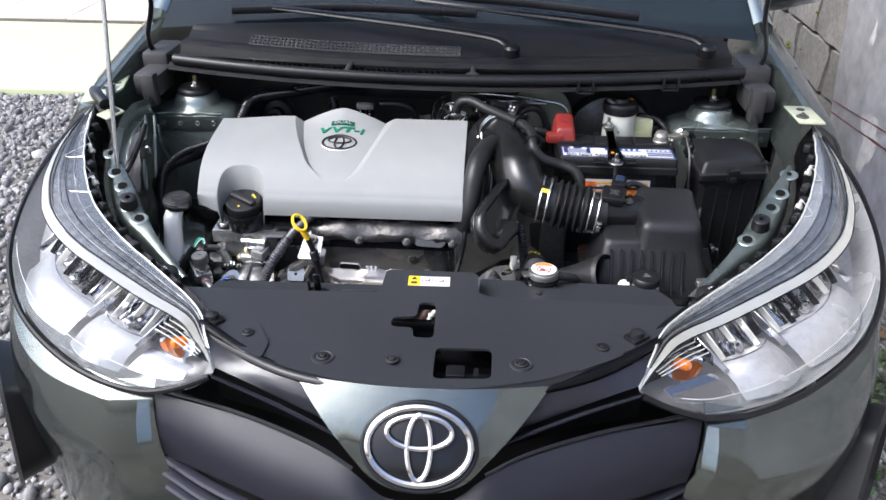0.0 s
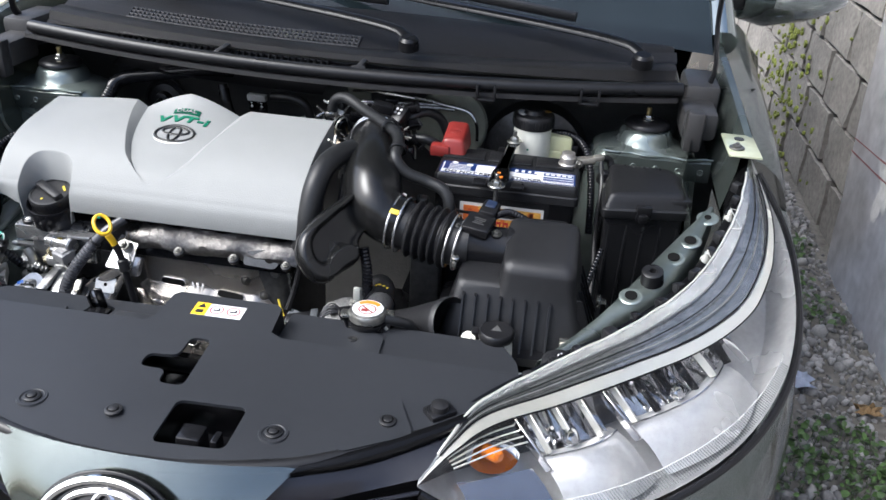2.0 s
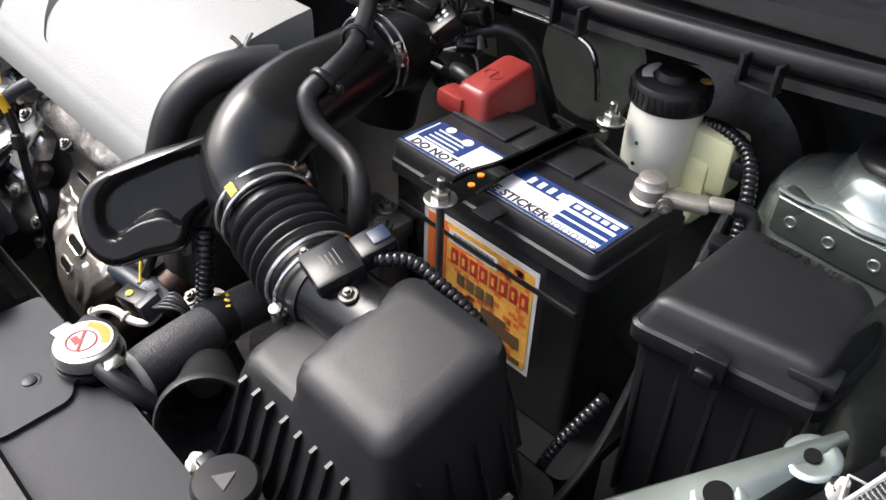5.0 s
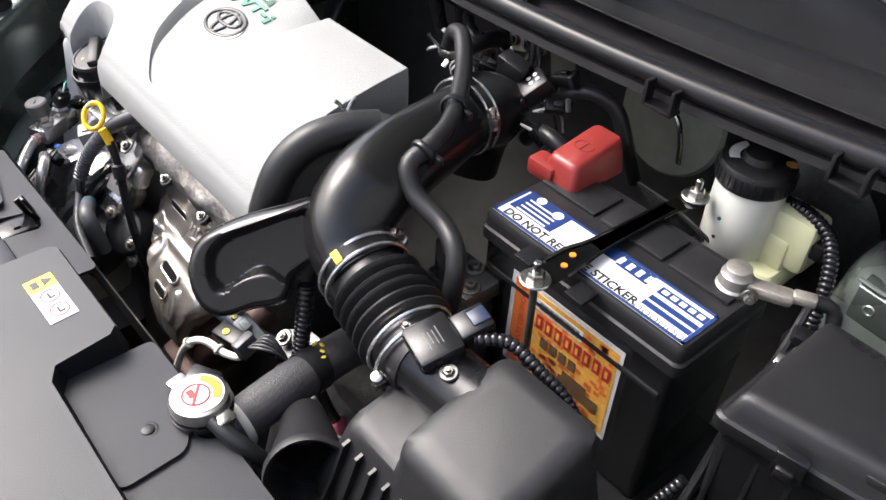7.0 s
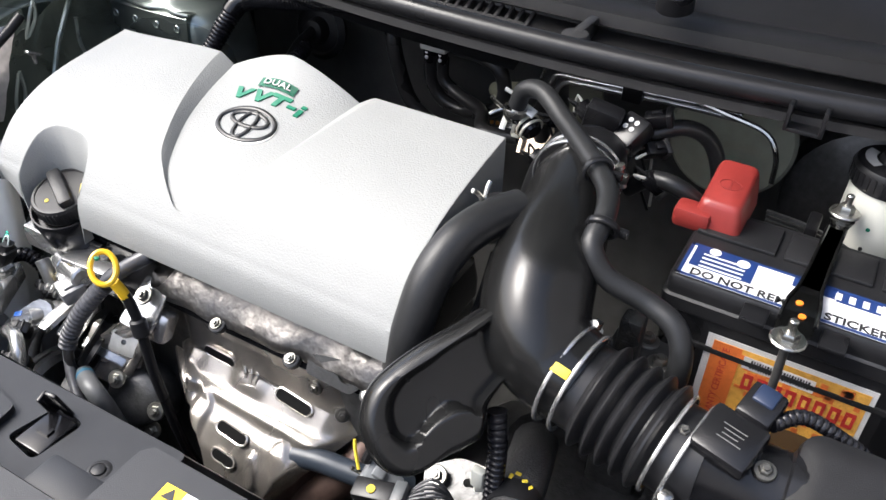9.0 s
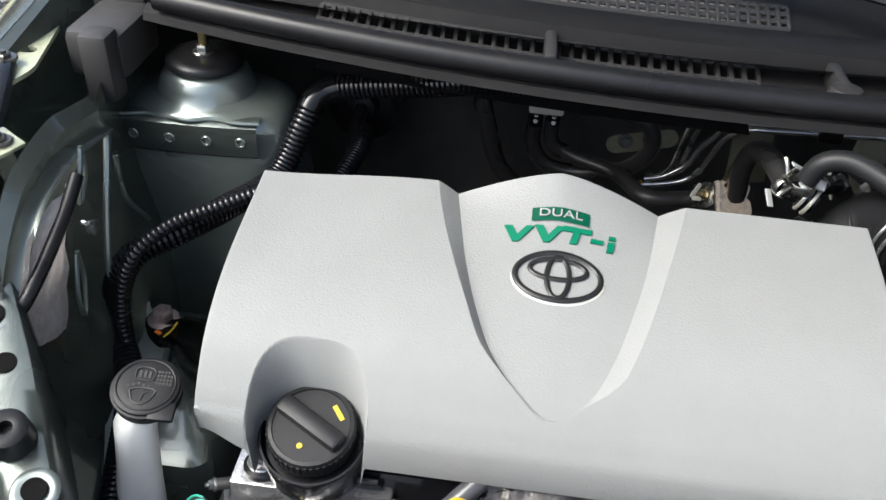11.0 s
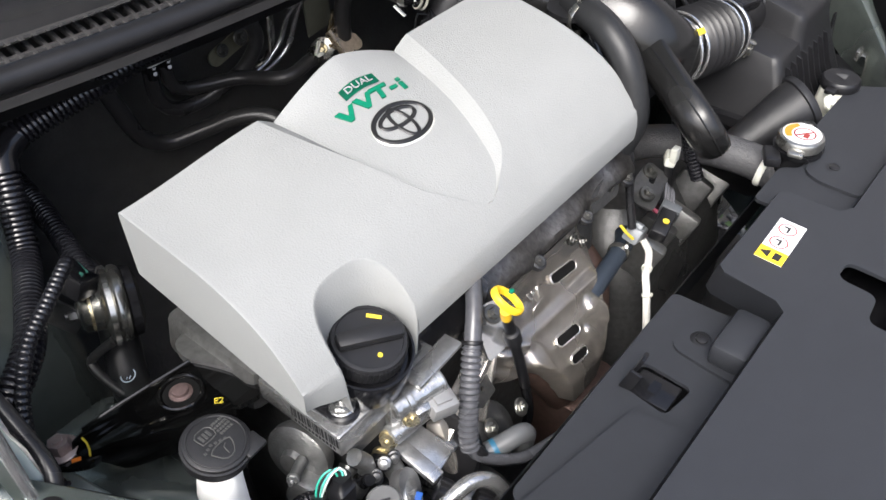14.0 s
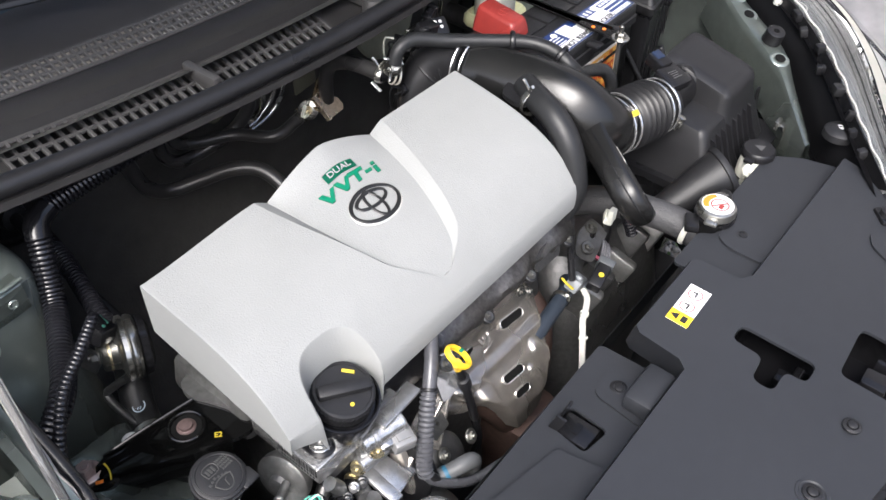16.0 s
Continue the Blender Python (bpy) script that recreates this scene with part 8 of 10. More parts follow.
hose("dusty black rubber breather hose across the intake", [(0.020, 1.507, 0.925), (0.028, 1.505, 0.945), (0.050, 1.497, 0.952), (0.085, 1.47, 0.945), (0.125, 1.43, 0.942), (0.160, 1.388, 0.940), (0.172, 1.355, 0.934), (0.173, 1.328, 0.922), (0.192, 1.322, 0.902), (0.225, 1.325, 0.890), (0.252, 1.318, 0.882), (0.264, 1.309, 0.862), (0.264, 1.303, 0.828), (0.258, 1.290, 0.80)], 0.0094, RUBBER_G)
for c, d in (((0.145, 1.405, 0.942), (0.6, -0.8, 0)), ((0.174, 1.345, 0.930), (0.1, -1, -0.4))):
    t = thing("hose_clip", "black plastic hose clip", "clip", c)
    part("ring", ellipse_ring(B(), c, frame_z(d).to_3x3(), 0.0125, 0.0125, 0.004, 0.007, 24), BLACK, t)
    part("tab", rbox(B(), V(*c) + V(0.014, 0.004, -0.002), (0.014, 0.006, 0.008), 0.002), BLACK, t)
spring_clamp((0.262, 1.300, 0.820), (0, 0.3, 1), 0.0115, (-1, -0.3, 0))
hose("thick black rubber coolant hose beside the engine cover", [(0.100, 1.350, 0.918), (0.085, 1.322, 0.918), (0.073, 1.288, 0.911), (0.066, 1.260, 0.890), (0.062, 1.243, 0.855), (0.058, 1.237, 0.825), (0.048, 1.245, 0.79)], 0.0175, RUBBER_G)
part("hose_mark", rbox(B(), (0.074, 1.302, 0.9278), (0.009, 0.008, 0.001), 0.0004), mat("blue_white_dot", (0.35, 0.5, 0.7), 0.5), bpy.data.objects["hose.001"])
spring_clamp((0.082, 1.326, 0.912), (0.35, 1, 0.05), 0.0185, (-0.3, 0.1, 1))
hose("braided black radiator hose with yellow marks", [(0.160, 1.30, 0.705), (0.172, 1.255, 0.727), (0.181, 1.21, 0.736), (0.187, 1.17, 0.739), (0.192, 1.130, 0.737), (0.194, 1.10, 0.728)], 0.0215, MESHPIPE)
bm = B()
for k, (x, y) in enumerate(((0.176, 1.214), (0.184, 1.209), (0.190, 1.206), (0.172, 1.208))):
    rbox(bm, (x, y + 0.008, 0.7570 + 0.0012 * (k % 2)), (0.005, 0.003, 0.001), 0.0003, Euler((0, 0, 0.5 * k)).to_matrix())
tagged(part("paint_fleck", bm, YELPAINT), "yellow paint flecks on the radiator hose", "paint mark")
strap = thing("hose_strap", "milky white plastic strap round the radiator hose", "clamp", (0.193, 1.118, 0.733))
part("band", ellipse_ring(B(), (0.1925, 1.120, 0.7345), frame_z((-0.05, 1, 0.12)).to_3x3(), 0.0228, 0.0228, 0.003, 0.008, 36), NATURAL, strap)
part("buckle", rbox(B(), (0.212, 1.116, 0.722), (0.010, 0.014, 0.012), 0.002, Euler((0, 0.6, 0)).to_matrix()), NATURAL, strap)
part("tail", rbox(B(), (0.217, 1.112, 0.712), (0.004, 0.007, 0.020), 0.001, Euler((0, 0.4, 0)).to_matrix()), NATURAL, strap)
tagged(part("hose_sleeve", tube(B(), [(0.1835, 1.196, 0.7375), (0.182, 1.204, 0.737), (0.1805, 1.213, 0.7355)], 0.0232, 24, 0.003), RUBBER), "black rubber sleeve round the radiator hose", "sleeve")
hose("small black overflow hose from the radiator neck", [(0.215, 1.088, 0.785), (0.232, 1.092, 0.781), (0.247, 1.100, 0.772), (0.255, 1.112, 0.75), (0.258, 1.13, 0.715)], 0.0072, RUBBER_G)
hose("black heater hose on the bulkhead", [(-0.285, 1.745, 0.87), (-0.272, 1.735, 0.825), (-0.252, 1.737, 0.765), (-0.220, 1.737, 0.737), (-0.180, 1.715, 0.743), (-0.140, 1.682, 0.757), (-0.112, 1.65, 0.752), (-0.10, 1.60, 0.72)], 0.011, HOSEB)
hose("black heater hose looping along the bulkhead", [(-0.215, 1.737, 0.838), (-0.214, 1.738, 0.800), (-0.195, 1.738, 0.774), (-0.160, 1.736, 0.768), (-0.125, 1.722, 0.782), (-0.098, 1.712, 0.798), (-0.082, 1.698, 0.832), (-0.090, 1.695, 0.862), (-0.12, 1.70, 0.872), (-0.165, 1.71, 0.868)], 0.0095, HOSEB)
hose("black heater hose behind the engine cover", [(-0.195, 1.735, 0.838), (-0.192, 1.733, 0.808), (-0.165, 1.728, 0.795), (-0.115, 1.70, 0.795), (-0.085, 1.648, 0.800), (-0.04, 1.650, 0.802), (-0.01, 1.645, 0.812)], 0.009, HOSEB)
hose("black bypass hose at the engine's rear", [(0.004, 1.628, 0.825), (-0.001, 1.620, 0.868), (0.002, 1.609, 0.893), (0.006, 1.582, 0.905), (0.010, 1.55, 0.907), (0.013, 1.522, 0.905)], 0.0105, HOSEB)
hose("black hose from the throttle to the bulkhead", [(0.145, 1.56, 0.905), (0.175, 1.575, 0.915), (0.20, 1.59, 0.90), (0.215, 1.60, 0.86), (0.215, 1.63, 0.80)], 0.0085, HOSEB)
hose("dusty black hose beside the terminal cover", [(0.145, 1.515, 0.865), (0.165, 1.51, 0.885), (0.19, 1.505, 0.890), (0.215, 1.51, 0.875), (0.228, 1.53, 0.84)], 0.009, RUBBER_G)
spring_clamp((0.018, 1.509, 0.918), (0, 0, 1), 0.012, (-0.8, -0.5, 0.2))
spring_clamp((0.010, 1.525, 0.906), (0.4, -1, 0), 0.0105, (0, 0, 1))
spring_clamp((-0.030, 1.649, 0.806), (1, 0, 0.1), 0.0105, (0, -0.4, 1))
hose("corrugated drain hose beside the coolant hose", [(0.098, 1.325, 0.885), (0.098, 1.31, 0.86), (0.095, 1.29, 0.82), (0.088, 1.26, 0.76)], 0.010, LOOM)
for dx, dz in ((0.0, 0.0), (-0.013, 0.010)):
    hose("thin bright metal pipe bent up the bulkhead", [(-0.092 - dx, 1.712, 0.774 + dz), (-0.060, 1.712, 0.779 + dz), (-0.036 + dx, 1.711, 0.787 + dz), (-0.022 + dx, 1.707, 0.802 + dz), (-0.014 + dx, 1.700, 0.830 + dz), (-0.008 + dx, 1.690, 0.858), (0.006 + dx, 1.681, 0.877 + dz * 0.6), (0.030, 1.674, 0.883 + dz * 0.6), (0.092, 1.669, 0.889 + dz * 0.6), (0.160, 1.665, 0.894 + dz * 0.6), (0.215, 1.662, 0.896 + dz * 0.6)], 0.0036, BRIGHT, "metal_pipe", "pipe", 10)
pc = thing("pipe_clip", "black plastic clip holding two metal pipes", "clip", (0.092, 1.669, 0.892))
part("body", rbox(B(), (0.092, 1.667, 0.893), (0.024, 0.014, 0.022), 0.003), BLACK, pc)
for k in range(3):
    tagged(part("paint_dab", rbox(B(), (-0.100 + 0.008 * k, 1.7045, 0.7815 + 0.001 * k), (0.005, 0.004, 0.005), 0.0015), mat("orange_paint_dab", (0.65, 0.30, 0.06), 0.5) if k == 0 else bpy.data.materials["orange_paint_dab"]), "orange paint dab on a heater hose", "paint mark")
hk = thing("rear_bracket", "gold-passivated folded bracket plate with a bolt", "bracket", (0.002, 1.63, 0.80))
gm = plane_m((0.002, 1.622, 0.826), (0.92, 0.1, 0.12), (-0.05, -0.75, 0.62))
part("plate", plate(B(), loop_round([(-0.019, -0.020), (0.012, -0.022), (0.017, -0.016), (0.016, -0.004), (0.012, 0.000), (0.017, 0.010), (0.014, 0.021), (-0.017, 0.020)], 0.002), [slot(-0.006, 0.015, 0.008, 0.005)], lambda x, y: 0, 0.003, gm), mat("rosy_gold_zinc", (0.52, 0.43, 0.32), 0.3, 0.75, 0.3, 70), hk)
part("fold", plate(B(), [(-0.022, -0.020), (-0.018, -0.020), (-0.016, 0.020), (-0.020, 0.020)], [], lambda x, y: 0.008, 0.010, gm), bpy.data.materials["rosy_gold_zinc"], hk)
bolt(hk, gm @ V(0.001, 0.003, 0.0005), gm.to_3x3() @ V(0, 0, 1), 0.004, 0.004, 0.006)
dn = thing("hose_flange", "round zinc flange with a white clip on a heater hose", "flange", (-0.023, 1.640, 0.816))
part("disc", lathe(B(), (-0.023, 1.640, 0.816), (-0.75, -0.5, 0.35), [(0.0145, -0.003), (0.0145, 0.001), (0.010, 0.002), (0.006, 0.0025)], 28), STEEL, dn)
part("sleeve", cyl(B(), (-0.019, 1.642, 0.815), (0.002, 1.656, 0.806), 0.011), BLACK, dn)
bolt(dn, V(-0.023, 1.640, 0.816) + V(-0.75, -0.5, 0.35) * 0.003, (-0.75, -0.5, 0.35), 0.0045, 0.008, 0.007, material=ZGOLD)
part("white_clip", rbox(B(), (-0.037, 1.634, 0.824), (0.004, 0.004, 0.020), 0.001, Euler((0.2, 0.25, 0)).to_matrix()), NATURAL, dn)
part("white_clip", rbox(B(), (-0.034, 1.634, 0.814), (0.010, 0.004, 0.004), 0.001), NATURAL, dn)
vj = thing("hose_valve", "black hose valve with zinc ring clamps and white tabs", "valve", (0.025, 1.52, 0.90))
part("barrel", lathe(B(), (0.012, 1.528, 0.907), (0.85, -0.45, -0.35), [(0.0095, -0.004), (0.0115, 0.0), (0.0115, 0.008), (0.0095, 0.010), (0.0095, 0.016), (0.0118, 0.018), (0.0118, 0.026), (0.009, 0.032)], 24), GLOSS, vj)
for f in (0.020, 0.027):
    part("ring_clamp", ellipse_ring(B(), V(0.012, 1.528, 0.907) + V(0.85, -0.45, -0.35).normalized() * f, frame_z((0.85, -0.45, -0.35)).to_3x3(), 0.0130, 0.0130, 0.0025, 0.0035, 28), mat("cream_zinc_ring", (0.62, 0.60, 0.52), 0.35, 0.4) if f < 0.021 else bpy.data.materials["cream_zinc_ring"], vj)
for c, sz, e in (((0.013, 1.512, 0.934), (0.020, 0.005, 0.002), (0.2, 0.5, 0.3)), ((0.030, 1.512, 0.921), (0.020, 0.010, 0.003), (0.5, 0.3, -0.2)), ((0.000, 1.523, 0.893), (0.006, 0.018, 0.002), (0.6, 0.2, 0.3)), ((0.022, 1.506, 0.918), (0.010, 0.010, 0.008), (0.2, 0.9, 0.3))):
    part("clamp_tab", rbox(B(), c, sz, 0.0006, Euler(e).to_matrix()), mat("pale_zinc_tab", (0.62, 0.63, 0.62), 0.32, 0.5) if "pale_zinc_tab" not in bpy.data.materials else bpy.data.materials["pale_zinc_tab"], vj)
tagged(part("back_plate", rbox(B(), (0.026, 1.700, 0.858), (0.044, 0.004, 0.12), 0.001, Euler((0.1, -0.12, 0)).to_matrix()), mat("olive_drab_primer", (0.17, 0.17, 0.13), 0.5, 0.2, 0.15, 20)), "olive upright plate on the bulkhead", "plate")
# heater control joint, bulkhead plate and hook bracket
joint = thing("hose_joint", "white plastic hose joint with black branches", "joint", (-0.205, 1.732, 0.85))
part("body", rbox(B(), (-0.204, 1.728, 0.856), (0.040, 0.016, 0.014), 0.003), mat("grey_white_nylon", (0.5, 0.49, 0.46), 0.4), joint)
for x in (-0.215, -0.194):
    part("stub", cyl(B(), (x, 1.730, 0.852), (x, 1.734, 0.828), 0.0075, bev=0.0015), BLACK, joint)
    bm = B()
    for z in (0.846, 0.838):
        lathe(bm, (x, 1.7245, z), (0, -1, 0.2), [(0.0028, 0), (0.002, 0.001)], 10)
    part("dot", bm, WHITE, joint)
bm = B()
plate(bm, slot(0, 0, 0.085, 0.022, 0.15), [], lambda x, y: 0, 0.003, plane_m((-0.085, 1.745, 0.815), (1, -0.1, 0.1), (0, -1, 0.25)))
xb = tagged(part("pipe_bracket", bm, mat("olive_zinc", (0.32, 0.31, 0.22), 0.35, 0.85, 0.2, 50)), "olive zinc bracket on the bulkhead", "bracket")
bolt(xb, (-0.075, 1.740, 0.822), (0, -1, 0.3), 0.007, 0.008, 0.011)
bolt(xb, (-0.105, 1.742, 0.815), (0, -1, 0.3), 0.006, 0.008, 0.009)
bm = B()
rbox(bm, (0.0, 1.640, 0.842), (0.022, 0.004, 0.05), 0.001, Euler((0.35, 0, 0.2)).to_matrix())
rbox(bm, (-0.004, 1.630, 0.820), (0.03, 0.02, 0.004), 0.001)
tagged(part("hook_bracket", bm, mat("brass_zinc", (0.50, 0.42, 0.28), 0.3, 0.9, 0.15, 50)), "bent gold-zinc bracket behind the cover", "bracket")
tagged(part("pipe_flange", lathe(B(), (-0.030, 1.648, 0.808), (-0.95, -0.1, 0.0), [(0.012, 0), (0.0125, 0.001), (0.012, 0.002), (0.006, 0.003), (0.006, 0.010)], 28), STEEL), "small bright steel flange on a hose end", "flange")
# thin metal brake and coolant pipes along the bulkhead
for k, pts in enumerate(([(-0.075, 1.72, 0.785), (-0.055, 1.71, 0.80), (-0.045, 1.715, 0.84), (-0.035, 1.72, 0.875), (0.0, 1.70, 0.90), (0.08, 1.66, 0.915), (0.17, 1.64, 0.915)], [(0.14, 1.645, 0.918), (0.20, 1.635, 0.912), (0.245, 1.63, 0.905), (0.262, 1.625, 0.885), (0.265, 1.63, 0.85)], [(-0.06, 1.725, 0.785), (-0.04, 1.72, 0.805), (-0.03, 1.725, 0.845), (-0.015, 1.72, 0.88)])):
    hose("bent bright metal pipe along the bulkhead", pts, 0.003, STEEL, "metal_pipe", "pipe", 8)
for k in range(4):
    hose("thin black metal brake line", [(0.275, 1.545 + 0.008 * k, 0.868 - 0.01 * k), (0.32, 1.548 + 0.008 * k, 0.862 - 0.01 * k), (0.36, 1.56 + 0.006 * k, 0.84 - 0.01 * k), (0.375, 1.60, 0.79)], 0.0024, DARKMET, "brake_line", "pipe", 6)
bm = B()
rbox(bm, (0.318, 1.556, 0.858), (0.012, 0.036, 0.018), 0.003)
tagged(part("pipe_clip", bm, BLACK), "black plastic brake-line clip", "clip")
# grommet with cables
grom = thing("cable_grommet", "round black rubber grommet in the bulkhead with cable", "grommet", (-0.43, 1.76, 0.80))
part("disc", lathe(B(), (-0.425, 1.770, 0.815), (0, -1, 0.15), [(0.045, 0), (0.046, 0.006), (0.038, 0.012), (0.034, 0.008), (0.020, 0.010), (0.016, 0.026), (0.008, 0.028)], 32), RUBBER, grom)
part("cable", tube(B(), [(-0.425, 1.745, 0.82), (-0.425, 1.70, 0.805), (-0.42, 1.66, 0.77), (-0.40, 1.60, 0.70)], 0.008, 10), RUBBER, grom)


# ---- wiring looms ----
def harness(label, pts, r, name="wiring_loom"):
    return tagged(part(name, loom(B(), pts, r), LOOM), label, "wiring loom")


ml = harness("corrugated black wiring loom down the inner wing", [(-0.20, 1.60, 0.948), (-0.25, 1.60, 0.945), (-0.34, 1.612, 0.925), (-0.425, 1.626, 0.905), (-0.447, 1.618, 0.895), (-0.458, 1.602, 0.872), (-0.480, 1.568, 0.826), (-0.512, 1.508, 0.824), (-0.54, 1.46, 0.826), (-0.578, 1.432, 0.812), (-0.597, 1.424, 0.780), (-0.602, 1.420, 0.745), (-0.595, 1.404, 0.723), (-0.577, 1.375, 0.716), (-0.560, 1.335, 0.712), (-0.545, 1.28, 0.707), (-0.53, 1.22, 0.70)], 0.0135)
part("tape_wrap", tube(B(), [(-0.425, 1.626, 0.905), (-0.4375, 1.6235, 0.9005), (-0.447, 1.618, 0.895), (-0.453, 1.6105, 0.885)], 0.0141, 18, 0.003), GLOSS, ml, "shiny black tape wrap")
part("tape_wrap", tube(B(), [(-0.592, 1.4275, 0.791), (-0.597, 1.424, 0.780), (-0.600, 1.4225, 0.768)], 0.0140, 18, 0.003), GLOSS, ml)
harness("thin corrugated wiring loom to the horn", [(-0.462, 1.512, 0.822), (-0.470, 1.502, 0.846), (-0.479, 1.490, 0.854), (-0.510, 1.468, 0.849), (-0.543, 1.446, 0.842), (-0.570, 1.420, 0.824), (-0.584, 1.408, 0.792), (-0.588, 1.400, 0.755), (-0.582, 1.390, 0.738)], 0.0066)
harness("corrugated wiring loom from the grommet to the horn", [(-0.415, 1.715, 0.81), (-0.415, 1.695, 0.80), (-0.420, 1.655, 0.797), (-0.430, 1.610, 0.793), (-0.440, 1.565, 0.787), (-0.445, 1.535, 0.782)], 0.0115)
gl = tagged(part("wiring_loom", loom(B(), [(-0.276, 1.202, 0.773), (-0.288, 1.194, 0.757), (-0.303, 1.184, 0.735), (-0.316, 1.175, 0.708), (-0.319, 1.170, 0.694)], 0.0096), LOOM_G), "grey corrugated wiring loom in front of the engine", "wiring loom")
part("taped_sleeve", tube(B(), [(-0.236, 1.232, 0.808), (-0.252, 1.218, 0.797), (-0.266, 1.208, 0.785), (-0.280, 1.199, 0.768)], 0.0082, 14), LOOM_G, gl, "smooth grey taped sleeve")
part("cable_tie", ellipse_ring(B(), (-0.274, 1.203, 0.776), frame_z((-0.6, -0.45, -0.8)).to_3x3(), 0.0090, 0.0090, 0.0024, 0.004, 20), BLACK, gl)
for k in range(3):
    part("cable", tube(B(), [(-0.318, 1.171, 0.698), (-0.316 + 0.003 * k, 1.166 - 0.002 * k, 0.684), (-0.298, 1.152 + 0.004 * k, 0.668 - 0.006 * k), (-0.27, 1.138 + 0.004 * k, 0.655 - 0.006 * k), (-0.22, 1.13, 0.64)], 0.0058 - 0.0008 * k, 10), LOOM_G if k == 0 else RUBBER, gl)
harness("corrugated wiring loom over the air cleaner", [(0.340, 1.262, 0.876), (0.358, 1.283, 0.874), (0.385, 1.292, 0.860), (0.415, 1.302, 0.835), (0.440, 1.304, 0.79), (0.455, 1.31, 0.73)], 0.0058)
harness("corrugated wiring loom under the intake", [(0.150, 1.225, 0.815), (0.158, 1.215, 0.785), (0.162, 1.205, 0.745), (0.170, 1.19, 0.70)], 0.0085)
harness("corrugated wiring loom beside the fuse box", [(0.505, 1.345, 0.80), (0.490, 1.315, 0.755), (0.480, 1.31, 0.71), (0.475, 1.33, 0.66)], 0.005)
harness("corrugated loom from the brake reservoir", [(0.398, 1.612, 0.888), (0.425, 1.605, 0.893), (0.455, 1.595, 0.885), (0.475, 1.57, 0.86), (0.485, 1.545, 0.81), (0.49, 1.52, 0.74)], 0.007)
for k in range(8):
    a = 0.8 * k
    bm = tube(B(), [(0.505 + 0.006 * math.cos(a), 1.47 + 0.004 * k, 0.86), (0.512 + 0.008 * math.sin(a), 1.455 + 0.004 * k, 0.83), (0.505 + 0.006 * math.cos(a + 1), 1.44, 0.78 - 0.004 * k), (0.51, 1.43, 0.70)], 0.0022, 6)
    tagged(part("wire", bm, RUBBER), "loose thin black wire beside the battery", "wire")
bm = B()
rbox(bm, (0.500, 1.478, 0.868), (0.020, 0.016, 0.024), 0.003, Euler((0.2, 0.3, 0.5)).to_matrix())
rbox(bm, (0.505, 1.50, 0.855), (0.018, 0.022, 0.020), 0.003, Euler((0.5, 0.1, 0.2)).to_matrix())
tagged(part("wire_connector", bm, BLACK), "black plug connectors beside the battery", "connector")
bm = B()
rbox(bm, (0.512, 1.462, 0.872), (0.014, 0.010, 0.010), 0.002, Euler((0.1, 0.4, 0.6)).to_matrix())
rbox(bm, (0.502, 1.452, 0.862), (0.010, 0.012, 0.008), 0.002, Euler((0.3, 0.1, 0.2)).to_matrix())
tagged(part("cable_lug", bm, STEEL), "bright cable lug beside the fuse box", "lug")
# connectors in front of the engine
bp = thing("sensor_boot", "grey rubber sensor boot with a blue mark", "connector", (-0.28, 1.157, 0.67))
part("boot", tube(B(), [(-0.298, 1.166, 0.667), (-0.282, 1.158, 0.671), (-0.268, 1.152, 0.674), (-0.258, 1.150, 0.668), (-0.254, 1.152, 0.655), (-0.252, 1.158, 0.62)], 0.0098, 16), mat("grey_boot_rubber", (0.085, 0.088, 0.092), 0.42), bp)
part("blue_mark", lathe(B(), (-0.2935, 1.1637, 0.6682), (0.8, -0.4, 0.2), [(0.0098, 0), (0.0101, 0.001), (0.0101, 0.004), (0.0098, 0.005)], 16), mat("blue_marker_paint", (0.02, 0.10, 0.17), 0.5), bp)
part("stem", cyl(B(), (-0.298, 1.166, 0.667), (-0.312, 1.173, 0.663), 0.006), STEEL, bp)
bm = B()
rbox(bm, (0.050, 1.207, 0.682), (0.036, 0.020, 0.020), 0.003, Euler((0.3, 0.5, 0.2)).to_matrix())
rbox(bm, (0.050, 1.203, 0.694), (0.012, 0.010, 0.008), 0.002, Euler((0.3, 0.5, 0.2)).to_matrix())
tagged(part("wire_connector", bm, mat("grey_plug_plastic", (0.16, 0.17, 0.18), 0.4)), "grey plug connector in front of the engine", "connector")
hose("white sleeved sensor wire", [(0.060, 1.200, 0.668), (0.056, 1.188, 0.658), (0.036, 1.178, 0.655), (0.015, 1.170, 0.660), (0.0, 1.160, 0.655), (-0.012, 1.150, 0.635), (-0.02, 1.14, 0.60), (-0.02, 1.13, 0.56)], 0.0045, mat("white_sleeve", (0.62, 0.61, 0.57), 0.5), "sensor_wire", "wire", 8)
hose("black taped sensor wire", [(0.035, 1.205, 0.70), (0.045, 1.22, 0.74), (0.052, 1.232, 0.79), (0.045, 1.25, 0.82)], 0.005, RUBBER, "sensor_wire", "wire", 8)
hose("thin yellow-sleeved sensor wire by the engine", [(0.03, 1.20, 0.69), (0.022, 1.207, 0.703), (0.018, 1.212, 0.712)], 0.0018, YELPAINT, "sensor_wire", "wire", 6)
